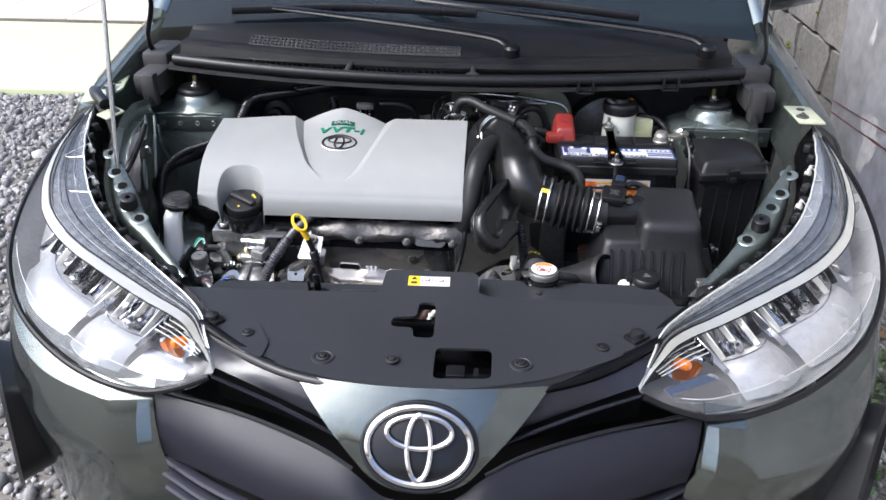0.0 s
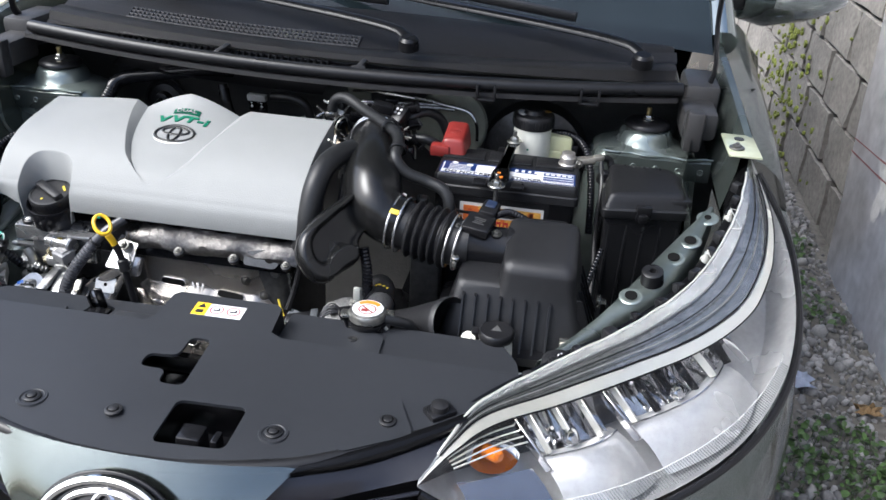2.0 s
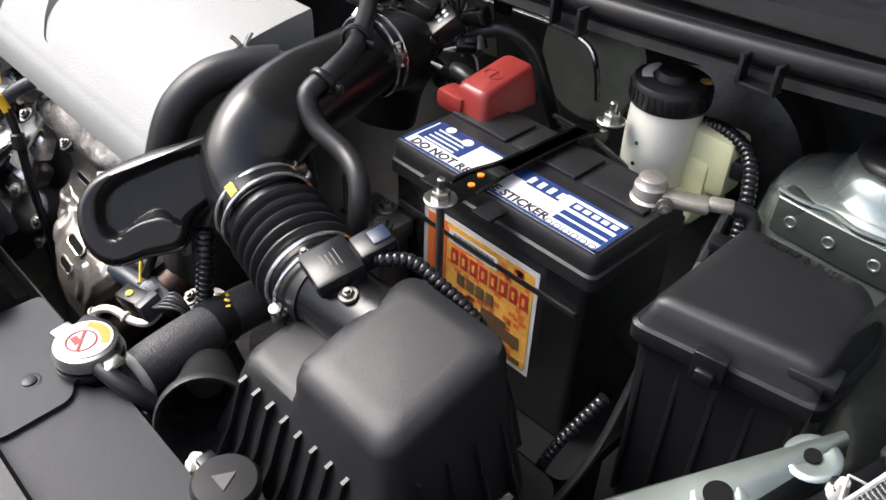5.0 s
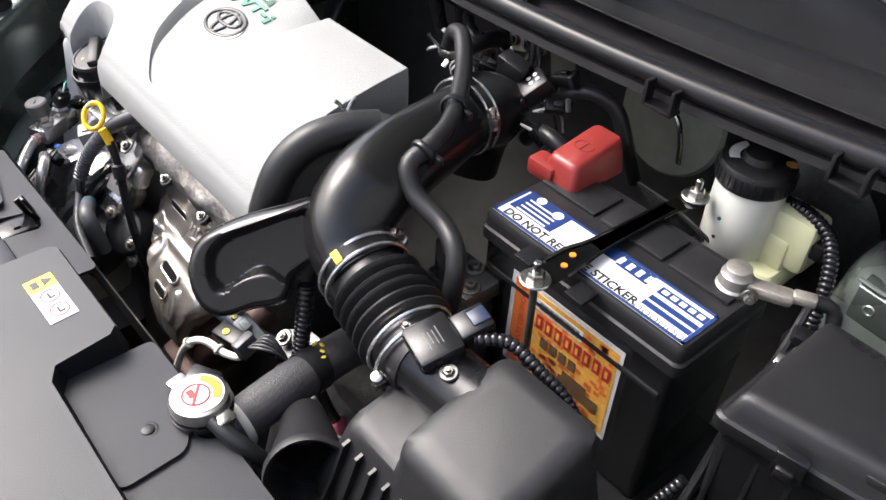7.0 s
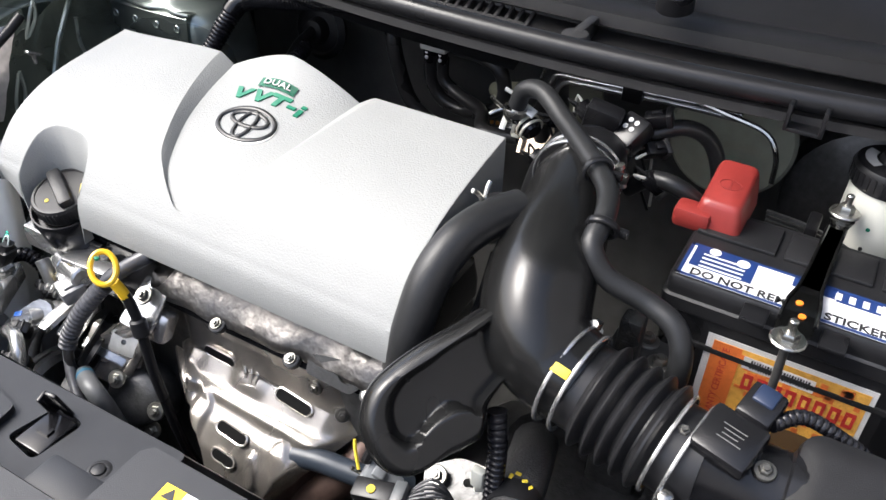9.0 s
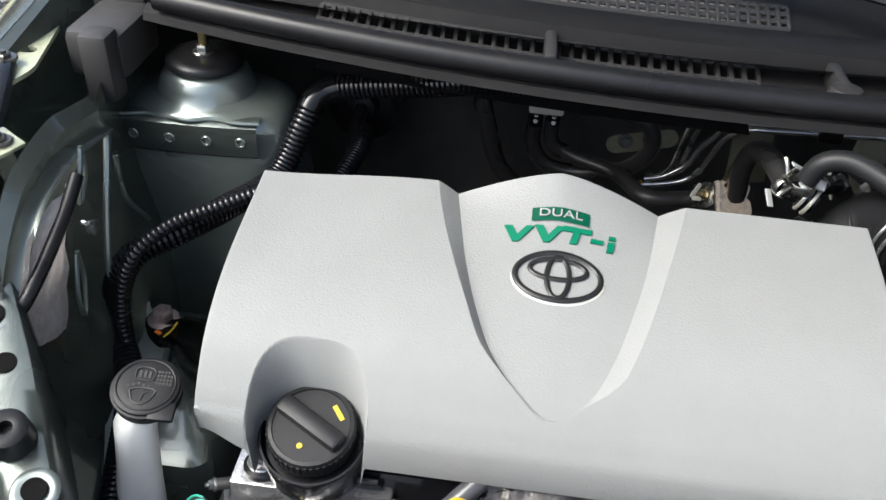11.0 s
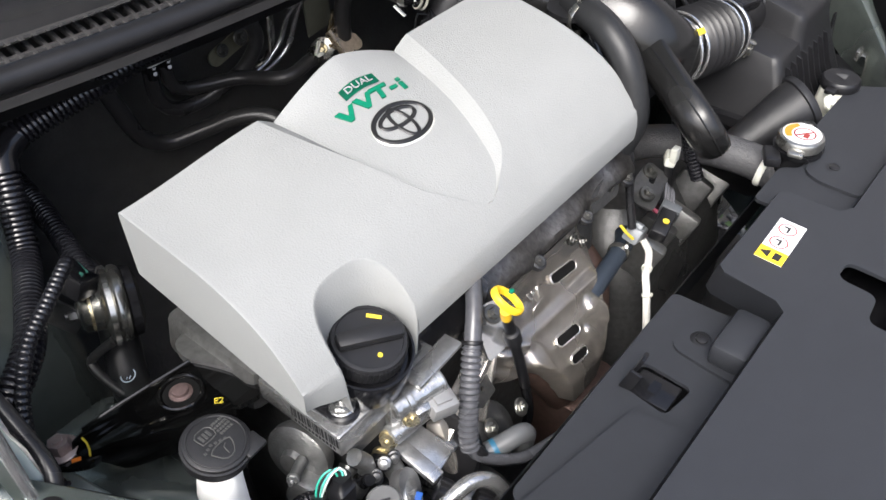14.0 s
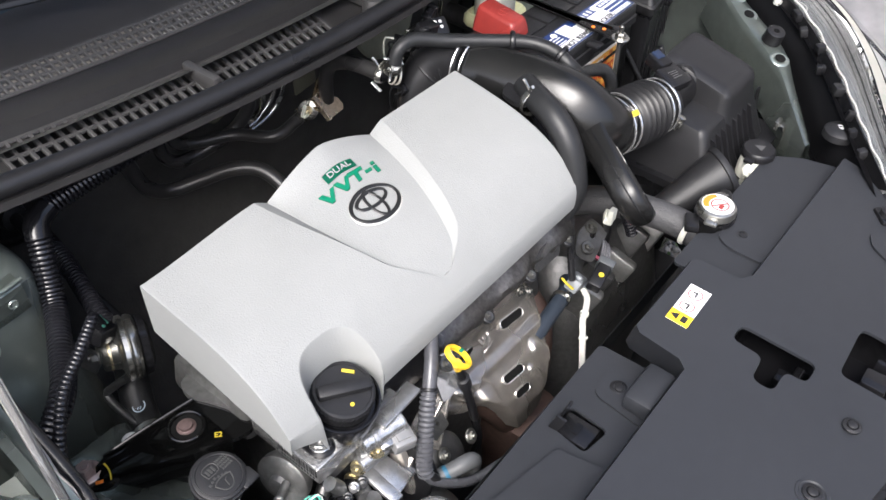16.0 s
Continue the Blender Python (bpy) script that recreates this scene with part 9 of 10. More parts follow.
for c, d in (((0.030, 1.176, 0.656), (-1, -0.4, 0.2)), ((-0.004, 1.156, 0.651), (-0.5, -0.5, -1))):
    zt = thing("cable_tie", "small white cable tie on a wire", "cable tie", c)
    part("band", ellipse_ring(B(), c, frame_z(d).to_3x3(), 0.0058, 0.0058, 0.002, 0.004, 16), NATURAL, zt)
clipw = thing("pipe_clip", "white plastic pipe clip on a black line", "clip", (0.13, 1.19, 0.70))
part("body", rbox(B(), (0.149, 1.221, 0.728), (0.022, 0.014, 0.014), 0.003, Euler((0.2, 0, 0.5)).to_matrix()), NATURAL, clipw)
part("tab", rbox(B(), (0.144, 1.214, 0.740), (0.012, 0.009, 0.020), 0.002), NATURAL, clipw)
part("line", tube(B(), [(0.150, 1.222, 0.725), (0.158, 1.222, 0.69), (0.168, 1.228, 0.65), (0.176, 1.235, 0.625)], 0.0065, 10), RUBBER, clipw)
tagged(part("pink_seal", lathe(B(), (0.173, 1.232, 0.630), (0.4, 0.3, -1), [(0.009, 0), (0.0105, 0.004), (0.0105, 0.016), (0.009, 0.019)], 18), mat("pink_plastic", (0.45, 0.10, 0.16), 0.4)), "small pink plastic seal on a line", "seal")
hose("dark blue-black coolant pipe beside the heat shield", [(-0.05, 1.205, 0.655), (-0.022, 1.208, 0.660), (0.010, 1.212, 0.660), (0.048, 1.218, 0.660), (0.07, 1.23, 0.655)], 0.0115, mat("blue_black_rubber", (0.020, 0.026, 0.036), 0.35))
spring_clamp((0.030, 1.215, 0.660), (1, 0.15, 0), 0.0125, (0, -0.5, 1))
bm = B()
rbox(bm, (0.062, 1.180, 0.700), (0.040, 0.020, 0.018), 0.003, Euler((0.2, -0.2, 0.15)).to_matrix())
ct = tagged(part("wire_connector", bm, BLACK), "black plug with a yellow dot in front of the engine", "connector")
part("collar", rbox(B(), (0.086, 1.184, 0.704), (0.012, 0.024, 0.022), 0.002, Euler((0.2, -0.2, 0.15)).to_matrix()), mat("slate_plug_collar", (0.06, 0.065, 0.07), 0.4), ct)
part("yellow_dot", lathe(B(), (0.060, 1.176, 0.709), (0, -0.2, 1), [(0.004, 0), (0.004, 0.001)], 12), YELPAINT, ct)
thinw = mat("mixed_dark_wire", (0.05, 0.05, 0.055), 0.4, 0, 0.6, 90, island=0.8)
for k in range(5):
    bm = tube(B(), [(0.09, 1.182 + 0.003 * k, 0.706), (0.105, 1.19 + 0.003 * k, 0.712 + 0.003 * k), (0.118, 1.20 + 0.002 * k, 0.71), (0.128, 1.215, 0.69 - 0.004 * k)], 0.0016, 6)
    tagged(part("wire", bm, thinw), "loose thin dark wire behind the plugs", "wire")
st = thing("stay_bracket", "zinc stay bracket with bolts under the intake", "bracket", (0.12, 1.22, 0.69))
part("plate", plate(B(), loop_round([(-0.03, -0.016), (0.03, -0.020), (0.036, 0.012), (0.0, 0.022), (-0.034, 0.012)], 0.008), [slot(0.012, 0.0, 0.014, 0.008)], lambda x, y: 0, 0.003, plane_m((0.118, 1.228, 0.700), (1, 0.4, 0), (-0.1, -0.5, 0.86))), DARKMET, st)
bolt(st, (0.100, 1.222, 0.703), (-0.1, -0.5, 0.86), 0.006, 0.006, 0.010)
bolt(st, (0.135, 1.238, 0.708), (-0.1, -0.5, 0.86), 0.006, 0.006, 0.010)
# gearbox and dark castings under the intake
bm = B()
rings(bm, [rrect(0.20, 1.33, z, w, d, 0.05) for z, w, d in ((0.25, 0.30, 0.28), (0.45, 0.32, 0.30), (0.58, 0.28, 0.26), (0.64, 0.18, 0.16))])
gb = tagged(part("gearbox", bm, DARKMET), "dark cast gearbox housing under the intake", "gearbox")
for k in range(6):
    part("casting_rib", rbox(B(), (0.09 + 0.05 * k, 1.22 + 0.01 * (k % 2), 0.60 - 0.01 * (k % 3)), (0.02, 0.05, 0.09), 0.006, Euler((0.4, 0.1 * k, 0.2)).to_matrix()), DARKMET if k % 2 else ALU, gb)
bm = B()
rbox(bm, (0.225, 1.36, 0.80), (0.060, 0.05, 0.02), 0.004)
rbox(bm, (0.215, 1.345, 0.83), (0.02, 0.02, 0.05), 0.004)
rbox(bm, (0.225, 1.36, 0.70), (0.05, 0.04, 0.2), 0.006)
mb = tagged(part("mount_bracket", bm, DARKMET), "dark cast bracket between intake and battery", "bracket")
bolt(mb, (0.225, 1.372, 0.81), r=0.007, h=0.007, washer=0.011)
bolt(mb, (0.243, 1.350, 0.81), r=0.007, h=0.007, washer=0.011)
# radiator filler
rad = thing("radiator_filler", "white-printed metal radiator cap on a cast neck", "radiator cap", (0.191, 1.090, 0.75))
rc = V(0.191, 1.090, 0.782)
part("neck", lathe(B(), rc - V(0, 0, 0.035), (0, 0, 1), [(0.020, 0), (0.020, 0.025), (0.027, 0.028), (0.028, 0.034)], 28), BLACK, rad)
part("skirt", lathe(B(), rc, (0, 0, 1), [(0.024, 0), (0.0262, 0.002), (0.0262, 0.009), (0.0245, 0.0128), (0.021, 0.0142)], 40), STEEL, rad)
for q in (-1, 1):
    part("ear", rbox(B(), rc + V(q * 0.028, q * 0.006, 0.006), (0.016, 0.018, 0.006), 0.003, Euler((0, 0, 0.2)).to_matrix()), STEEL, rad)
disc = part("printed_disc", lathe(B(), rc + V(0, 0, 0.0143), (0, 0, 1), [(0.0212, 0), (0.0212, 0.0006)], 40), WHITE, rad, "white disc with red prohibition ring and orange field")
dmm = plane_m(rc + V(0, 0, 0.0152), (1, 0, 0), (0, 0, 1))
part("prohibition_ring", ellipse_ring(B(), dmm @ V(0, -0.003, 0), dmm.to_3x3(), 0.0115, 0.0115, 0.0018, 0.0006, 32), RED, disc)
bm = B()
rbox(bm, dmm @ V(0, -0.003, 0.0003), (0.022, 0.0020, 0.0004), 0, Euler((0, 0, -0.7)).to_matrix())
flat_bar(bm, dmm, -0.003, -0.006, 0.009, 0.006, 0.0004, 0.0002)
part("pictogram", bm, RED, disc)
bm = B()
t = B()
vs = [t.verts.new(dmm @ V(0.0195 * math.cos(radians(a)), 0.0195 * math.sin(radians(a)), 0.0001)) for a in range(35, 146, 10)] + [t.verts.new(dmm @ V(0.0145 * math.cos(radians(a)), 0.0112 * math.sin(radians(a)), 0.0001)) for a in range(145, 34, -10)]
t.faces.new(vs)
merge(bm, t)
part("orange_field", bm, WARNORA, disc)
bm = B()
rbox(bm, (0.160, 1.108, 0.775), (0.030, 0.018, 0.012), 0.003, Euler((0, 0, 0.5)).to_matrix())
tagged(part("wire_connector", bm, BLACK), "black connector beside the radiator neck", "connector")

# ---- coolant reservoir ----
cool = thing("coolant_reservoir", "milky coolant reservoir with black cap in front of the air cleaner", "reservoir", (0.37, 1.09, 0.62))
cc = V(0.367, 1.104, 0.775)
part("neck", lathe(B(), cc - V(0, 0, 0.06), (0, 0, 1), [(0.024, 0), (0.024, 0.035), (0.022, 0.055)], 28), NATURAL, cool)
part("tank", rbox(B(), (0.37, 1.085, 0.66), (0.16, 0.05, 0.12), 0.015), NATURAL, cool)
ck = part("cap", lathe(B(), cc - V(0, 0, 0.006), (0, 0, 1), [(0.0235, 0), (0.0245, 0.002), (0.0245, 0.010), (0.022, 0.013), (0.010, 0.0135)], 32), BLACK, cool, "black moulded cap")
part("cap_tab", rbox(B(), cc + V(-0.027, 0.002, -0.001), (0.014, 0.014, 0.006), 0.002), BLACK, ck)
t = B()
vs = [t.verts.new(cc + V(x, y, 0.0084)) for x, y in ((-0.008, -0.006), (0.008, -0.006), (0, 0.009))]
t.faces.new(vs)
part("embossed_mark", t, mat("dim_emboss", (0.06, 0.06, 0.06), 0.5), ck)
part("bracket_tab", lathe(B(), cc + V(-0.037, -0.002, -0.012), (-0.2, -0.8, 0.5), [(0.010, 0), (0.010, 0.004), (0.005, 0.004), (0.005, 0.008)], 18), NATURAL, cool)

# ---- brake fluid reservoir ----
brk = thing("brake_fluid_reservoir", "milky brake fluid reservoir with ribbed black cap", "reservoir", (0.37, 1.60, 0.78))
bc2 = V(0.368, 1.592, 0.0)
bm = B()
lathe(bm, bc2 + V(0, 0, 0.826), (0, 0, 1), [(0.030, 0), (0.034, 0.006), (0.0345, 0.04), (0.0335, 0.082), (0.033, 0.088)], 36)
part("tank", bm, NATURAL, brk)
bm = B()
rings(bm, [rrect(0.382, 1.60, z, w, d, 0.012) for z, w, d in ((0.806, 0.090, 0.070), (0.812, 0.096, 0.076), (0.824, 0.094, 0.074), (0.830, 0.086, 0.066))])
rbox(bm, (0.418, 1.608, 0.862), (0.050, 0.036, 0.060), 0.008)
rbox(bm, (0.400, 1.602, 0.845), (0.05, 0.03, 0.04), 0.006)
part("tank_base", bm, NATURAL_Y, brk, "yellowed translucent tank base")
cp = part("cap", lathe(B(), bc2 + V(0, 0, 0.906), (0, 0, 1), [(0.036, 0), (0.037, 0.003), (0.037, 0.018), (0.035, 0.022), (0.031, 0.023), (0.017, 0.0235), (0.015, 0.030), (0.013, 0.031)], 40), RUBBER, brk, "ribbed black rubber cap")
for k in range(36):
    a = 2 * math.pi * k / 36
    part("cap_rib", rbox(B(), bc2 + V(0.037 * math.cos(a), 0.037 * math.sin(a), 0.9165), (0.0016, 0.0024, 0.013), 0, Euler((0, 0, a)).to_matrix()), RUBBER, cp)
t = B()
arc = [(0.019, 0.030)]
vs = [t.verts.new(bc2 + V(0.029 * math.cos(radians(a)), 0.029 * math.sin(radians(a)), 0.9302)) for a in range(150, 236, 8)] + [t.verts.new(bc2 + V(0.019 * math.cos(radians(a)), 0.019 * math.sin(radians(a)), 0.9302)) for a in range(232, 145, -8)]
t.faces.new(vs)
part("white_print", t, mat("grey_white_print", (0.45, 0.45, 0.44), 0.5), cp)
part("gold_print", lathe(B(), bc2 + V(0.024, 0.016, 0.9285), (0, 0, 1), [(0.006, 0), (0.006, 0.0012)], 6), mat("gold_print", (0.45, 0.25, 0.05), 0.5), cp)
part("level_mark", lathe(B(), bc2 + V(-0.004, -0.0338, 0.872), (0, -1, 0), [(0.002, 0), (0.002, 0.001)], 10), GREENPRINT, brk)
part("level_mark", lathe(B(), bc2 + V(-0.004, -0.0338, 0.850), (0, -1, 0), [(0.002, 0), (0.002, 0.001)], 10), BLACK_PRINT_HOLLOW, brk)
part("plug", rbox(B(), (0.445, 1.605, 0.865), (0.018, 0.02, 0.02), 0.004), BLACK, brk)
bm = B()
cyl(bm, (0.37, 1.60, 0.795), (0.37, 1.75, 0.80), 0.018, bev=0.003)
lathe(bm, (0.37, 1.76, 0.80), (0, -1, 0), [(0.10, 0), (0.105, 0.01), (0.10, 0.05), (0.06, 0.065), (0.02, 0.07)], 36)
rbox(bm, (0.37, 1.605, 0.793), (0.03, 0.09, 0.03), 0.006)
part("master_cylinder", bm, DARKMET, brk)
bm = B()
lathe(bm, (0.205, 1.70, 0.855), (0, -1, 0.1), [(0.070, 0), (0.072, 0.004), (0.068, 0.008)], 36)
tagged(part("bulkhead_cover", bm, mat("olive_painted_steel", (0.30, 0.31, 0.25), 0.45, 0.3, 0.15, 20)), "olive round cover plate on the bulkhead", "cover plate")

# ---- washer filler ----
wash = thing("washer_filler", "milky washer bottle neck with black embossed cap", "washer bottle", (-0.50, 1.25, 0.45))
wc = V(-0.501, 1.272, 0.812)
bm = B()
rings(bm, [rrect(wc.x + dx, wc.y + dy, wc.z + dz, w, w, 0.012, n=6, turn=0.5) for dx, dy, dz, w in ((0.0, 0.0, -0.002, 0.030), (-0.011, -0.009, -0.030, 0.033), (-0.013, -0.011, -0.055, 0.0335), (-0.015, -0.013, -0.082, 0.035), (-0.02, -0.03, -0.18, 0.05), (-0.02, -0.05, -0.30, 0.06))])
part("neck", bm, WHITEP, wash)
part("bottle", rbox(B(), (-0.53, 1.20, 0.44), (0.14, 0.10, 0.20), 0.03), NATURAL, wash)
up = V(0.10, -0.20, 1)
wk = part("cap", lathe(B(), wc, up, [(0.022, -0.009), (0.0262, -0.007), (0.0266, 0.001), (0.0272, 0.0015), (0.0272, 0.003), (0.0255, 0.0034), (0.0252, 0.0062), (0.0235, 0.0072), (0.012, 0.0075)], 40), BLACK_M, wash, "black embossed cap")
wm = plane_m(wc + up.normalized() * 0.0072, (1, 0.1, 0), up)
part("cap_rim", ellipse_ring(B(), wm @ V(0, 0, 0), wm.to_3x3(), 0.0222, 0.0222, 0.0016, 0.0018), BLACK_M, wk)
part("cap_tab", rbox(B(), wm @ V(0.016, -0.020, -0.004), (0.020, 0.016, 0.005), 0.002, wm.to_3x3()), BLACK_M, wk)
bm = B()
fr = [(-0.009, 0.004), (0.004, 0.004), (0.004, 0.014), (-0.009, 0.014)]
tube(bm, [wm @ V(x, y, 0.0008) for x, y in fr + fr[:1]], 0.0005, 6, 0.004)
for k in range(3):
    flat_bar(bm, wm, -0.006 + 0.0035 * k, 0.009, 0.0022, 0.006, 0.0008, 0.0004)
for k in range(4):
    for q in range(5):
        flat_bar(bm, wm, 0.0075 + 0.0026 * q, 0.012 - 0.0034 * k, 0.0017, 0.0022, 0.0006, 0.0004)
for k in range(6):
    flat_bar(bm, wm, -0.013 + 0.0038 * k, 0.0005 - 0.0012 * abs(k - 2), 0.0022, 0.0022, 0.0006, 0.0004)
sc = [(-0.011, -0.006), (-0.006, -0.016), (0.003, -0.016), (0.009, -0.006), (0.004, -0.0035), (-0.006, -0.0035)]
tube(bm, [wm @ V(x, y, 0.0008) for x, y in sc + sc[:1]], 0.0006, 6, 0.004)
tube(bm, [wm @ V(x, y, 0.0008) for x, y in ((-0.001, -0.014), (0.0, -0.008), (0.003, -0.006))], 0.0005, 6, 0.003)
# embossed lines are coloured lighter than the cap so they stand out
part("embossed_mark", bm, mat("lightened_emboss", (0.040, 0.040, 0.038), 0.45), wk)

# ---- air-conditioning pipes and caps ----
sv = thing("service_valve", "grey-capped service valve on a flat aluminium block", "valve", (-0.432, 1.170, 0.72))
part("cap", lathe(B(), (-0.432, 1.170, 0.736), (-0.05, -0.1, 1), [(0.0135, 0), (0.0145, 0.002), (0.0145, 0.017), (0.0125, 0.019)], 28), mat("grey_cap_rubber", (0.115, 0.115, 0.113), 0.5), sv)
part("cap_mark", rbox(B(), (-0.4325, 1.168, 0.7552), (0.010, 0.002, 0.0008), 0.0003, Euler((0.1, -0.05, -0.6)).to_matrix()), BLACK_M, sv)
part("neck", lathe(B(), (-0.431, 1.172, 0.716), (-0.05, -0.1, 1), [(0.010, 0), (0.013, 0.003), (0.013, 0.009), (0.009, 0.011), (0.009, 0.020)], 6), ALU_B, sv)
bm = B()
beam(bm, (-0.458, 1.214, 0.708), (-0.424, 1.156, 0.708), 0.030, 0.022, r=0.003)
part("block", bm, ALU_B, sv, "flat machined aluminium block")
hose("bent aluminium air-conditioning pipe", [(-0.428, 1.162, 0.706), (-0.418, 1.147, 0.706), (-0.405, 1.133, 0.702), (-0.388, 1.118, 0.695), (-0.375, 1.10, 0.67), (-0.37, 1.09, 0.62)], 0.0072, ALU_B, "metal_pipe", "pipe", 14)
part("pink_ring", lathe(B(), (-0.4215, 1.152, 0.706), (0.6, -0.8, 0), [(0.0074, 0), (0.0078, 0.001), (0.0078, 0.003), (0.0074, 0.004)], 14), mat("pink_marker", (0.45, 0.16, 0.16), 0.5), sv)
hose("thick bent aluminium air-conditioning pipe", [(-0.412, 1.172, 0.680), (-0.395, 1.155, 0.690), (-0.376, 1.147, 0.706), (-0.356, 1.141, 0.712), (-0.341, 1.131, 0.706), (-0.334, 1.120, 0.688), (-0.333, 1.112, 0.65), (-0.335, 1.11, 0.60)], 0.0072, ALU_B, "metal_pipe", "pipe", 16)
sv2 = thing("service_valve", "small grey-capped service valve on a thick pipe", "valve", (-0.405, 1.226, 0.66))
part("cap", lathe(B(), (-0.424, 1.240, 0.668), (-0.1, -0.1, 1), [(0.0115, 0), (0.0125, 0.002), (0.0125, 0.013), (0.0105, 0.015)], 24), bpy.data.materials["grey_cap_rubber"], sv2)
part("neck", lathe(B(), (-0.422, 1.242, 0.650), (-0.1, -0.1, 1), [(0.009, 0), (0.010, 0.003), (0.010, 0.009), (0.007, 0.011), (0.007, 0.018)], 6), ALU_B, sv2)
part("pipe", tube(B(), [(-0.385, 1.262, 0.668), (-0.41, 1.25, 0.655), (-0.43, 1.232, 0.642), (-0.44, 1.21, 0.63), (-0.43, 1.18, 0.60)], 0.0095, 14), ALU, sv2)
fl = thing("pipe_flange", "aluminium eyelet flange clamping two pipes", "flange", (-0.389, 1.18, 0.692))
part("plate", plate(B(), slot(0, 0, 0.052, 0.028, 0.9), [], lambda x, y: 0, 0.012, plane_m((-0.389, 1.18, 0.692), (0.8, -0.3, 0.3), (0.35, -0.7, 0.62))), ALU_B, fl)
bolt(fl, (-0.389, 1.18, 0.692), (0.35, -0.7, 0.62), 0.007, 0.007, 0.011, material=ALU_B)
part("pipe_stub", tube(B(), [(-0.389 - 0.006, 1.18, 0.692 - 0.012), (-0.408, 1.165, 0.65), (-0.408 - 0.006, 1.165 - 0.012, 0.65 - 0.05)], 0.011, 14), ALU_B, fl)
part("pipe_tail", tube(B(), [(-0.389, 1.18, 0.692), (-0.383, 1.198, 0.691), (-0.376, 1.215, 0.69)], 0.0095, 14), ALU, fl)
part("paint_mark", rbox(B(), (-0.392, 1.170, 0.7045), (0.010, 0.006, 0.0012), 0.0004, Euler((0.4, -0.3, 0.4)).to_matrix()), mat("blue_dab", (0.03, 0.12, 0.45), 0.5), fl)
pl = tagged(part("wire_connector", rbox(B(), (-0.373, 1.158, 0.700), (0.020, 0.014, 0.020), 0.003, Euler((0.4, 0.2, 0.5)).to_matrix()), BLACK), "black plug beside the bent pipe", "connector")
for k in range(3):
    part("rib", rbox(B(), V(-0.378, 1.152, 0.709) + V(0.005, 0.003, 0) * k, (0.002, 0.012, 0.004), 0.0006, Euler((0.4, 0.2, 0.5)).to_matrix()), BLACK_M, pl)
pl2 = tagged(part("wire_connector", rbox(B(), (-0.352, 1.128, 0.682), (0.030, 0.022, 0.024), 0.003, Euler((0.4, 0.2, 0.5)).to_matrix()), BLACK_M), "black ribbed plug under the bent pipe", "connector")
for k in range(3):
    part("rib", rbox(B(), V(-0.360, 1.122, 0.695) + V(0.007, 0.004, 0) * k, (0.003, 0.016, 0.006), 0.001, Euler((0.4, 0.2, 0.5)).to_matrix()), BLACK, pl2)
ps = thing("pressure_switch", "black pressure switch plug with thin green wires", "sensor", (-0.45, 1.205, 0.72))
part("nut", lathe(B(), (-0.451, 1.202, 0.716), (0.05, 0.0, 1), [(0.0125, 0), (0.0135, 0.003), (0.0135, 0.010), (0.010, 0.013), (0.010, 0.017)], 6), ALU_B, ps)
bm = B()
rings(bm, [rrect(-0.450 + 0.012 * f, 1.203 + 0.006 * f, 0.728 + 0.028 * f, w, d, 0.004) for f, w, d in ((0, 0.016, 0.016), (0.3, 0.021, 0.020), (0.7, 0.020, 0.018), (0.75, 0.016, 0.014), (1.0, 0.014, 0.012))])
part("plug", bm, BLACK, ps)
for k, colr in enumerate(((0.05, 0.40, 0.28), (0.02, 0.02, 0.02), (0.12, 0.52, 0.42), (0.55, 0.60, 0.56))):
    e = 0.0016 * (k - 1.5)
    part("wire", tube(B(), [(-0.438 + e, 1.209 - e, 0.754), (-0.438 + e * 1.3, 1.213 - e, 0.763), (-0.446 + e * 1.4, 1.216 - e, 0.762), (-0.455 + e, 1.217 - e, 0.752), (-0.463 + e * 0.6, 1.214, 0.738)], 0.0010, 6), mat("thin_wire_coat", colr, 0.4), ps)
hose("black taped cable from the pressure switch", [(-0.459, 1.2155, 0.745), (-0.468, 1.210, 0.732), (-0.478, 1.200, 0.715), (-0.485, 1.19, 0.69), (-0.488, 1.18, 0.65)], 0.0068, RUBBER, "sensor_wire", "wire", 12)
harness("short corrugated loom at the bay's front corner", [(-0.44, 1.245, 0.69), (-0.462, 1.243, 0.706), (-0.476, 1.234, 0.708), (-0.486, 1.220, 0.698), (-0.49, 1.21, 0.67)], 0.0085)
tagged(part("flanged_bolt", hexbolt(B(), (-0.490, 1.238, 0.700), (-0.2, 0, 1), 0.008, 0.010, 0.013), mat("brownish_zinc", (0.30, 0.26, 0.23), 0.4, 0.7)), "dull flanged bolt beside the washer neck", "bolt")
bm = B()
rings(bm, [rrect(-0.565, 1.18, z, w, d, 0.03) for z, w, d in ((0.25, 0.16, 0.24), (0.54, 0.15, 0.22), (0.60, 0.13, 0.20), (0.62, 0.10, 0.16))])
tagged(part("splash_shield", bm, mat("dull_grey_moulding", (0.20, 0.205, 0.21), 0.45, 0, 0.15, 20)), "dark grey moulded splash shield at the bay's front corner", "shield")

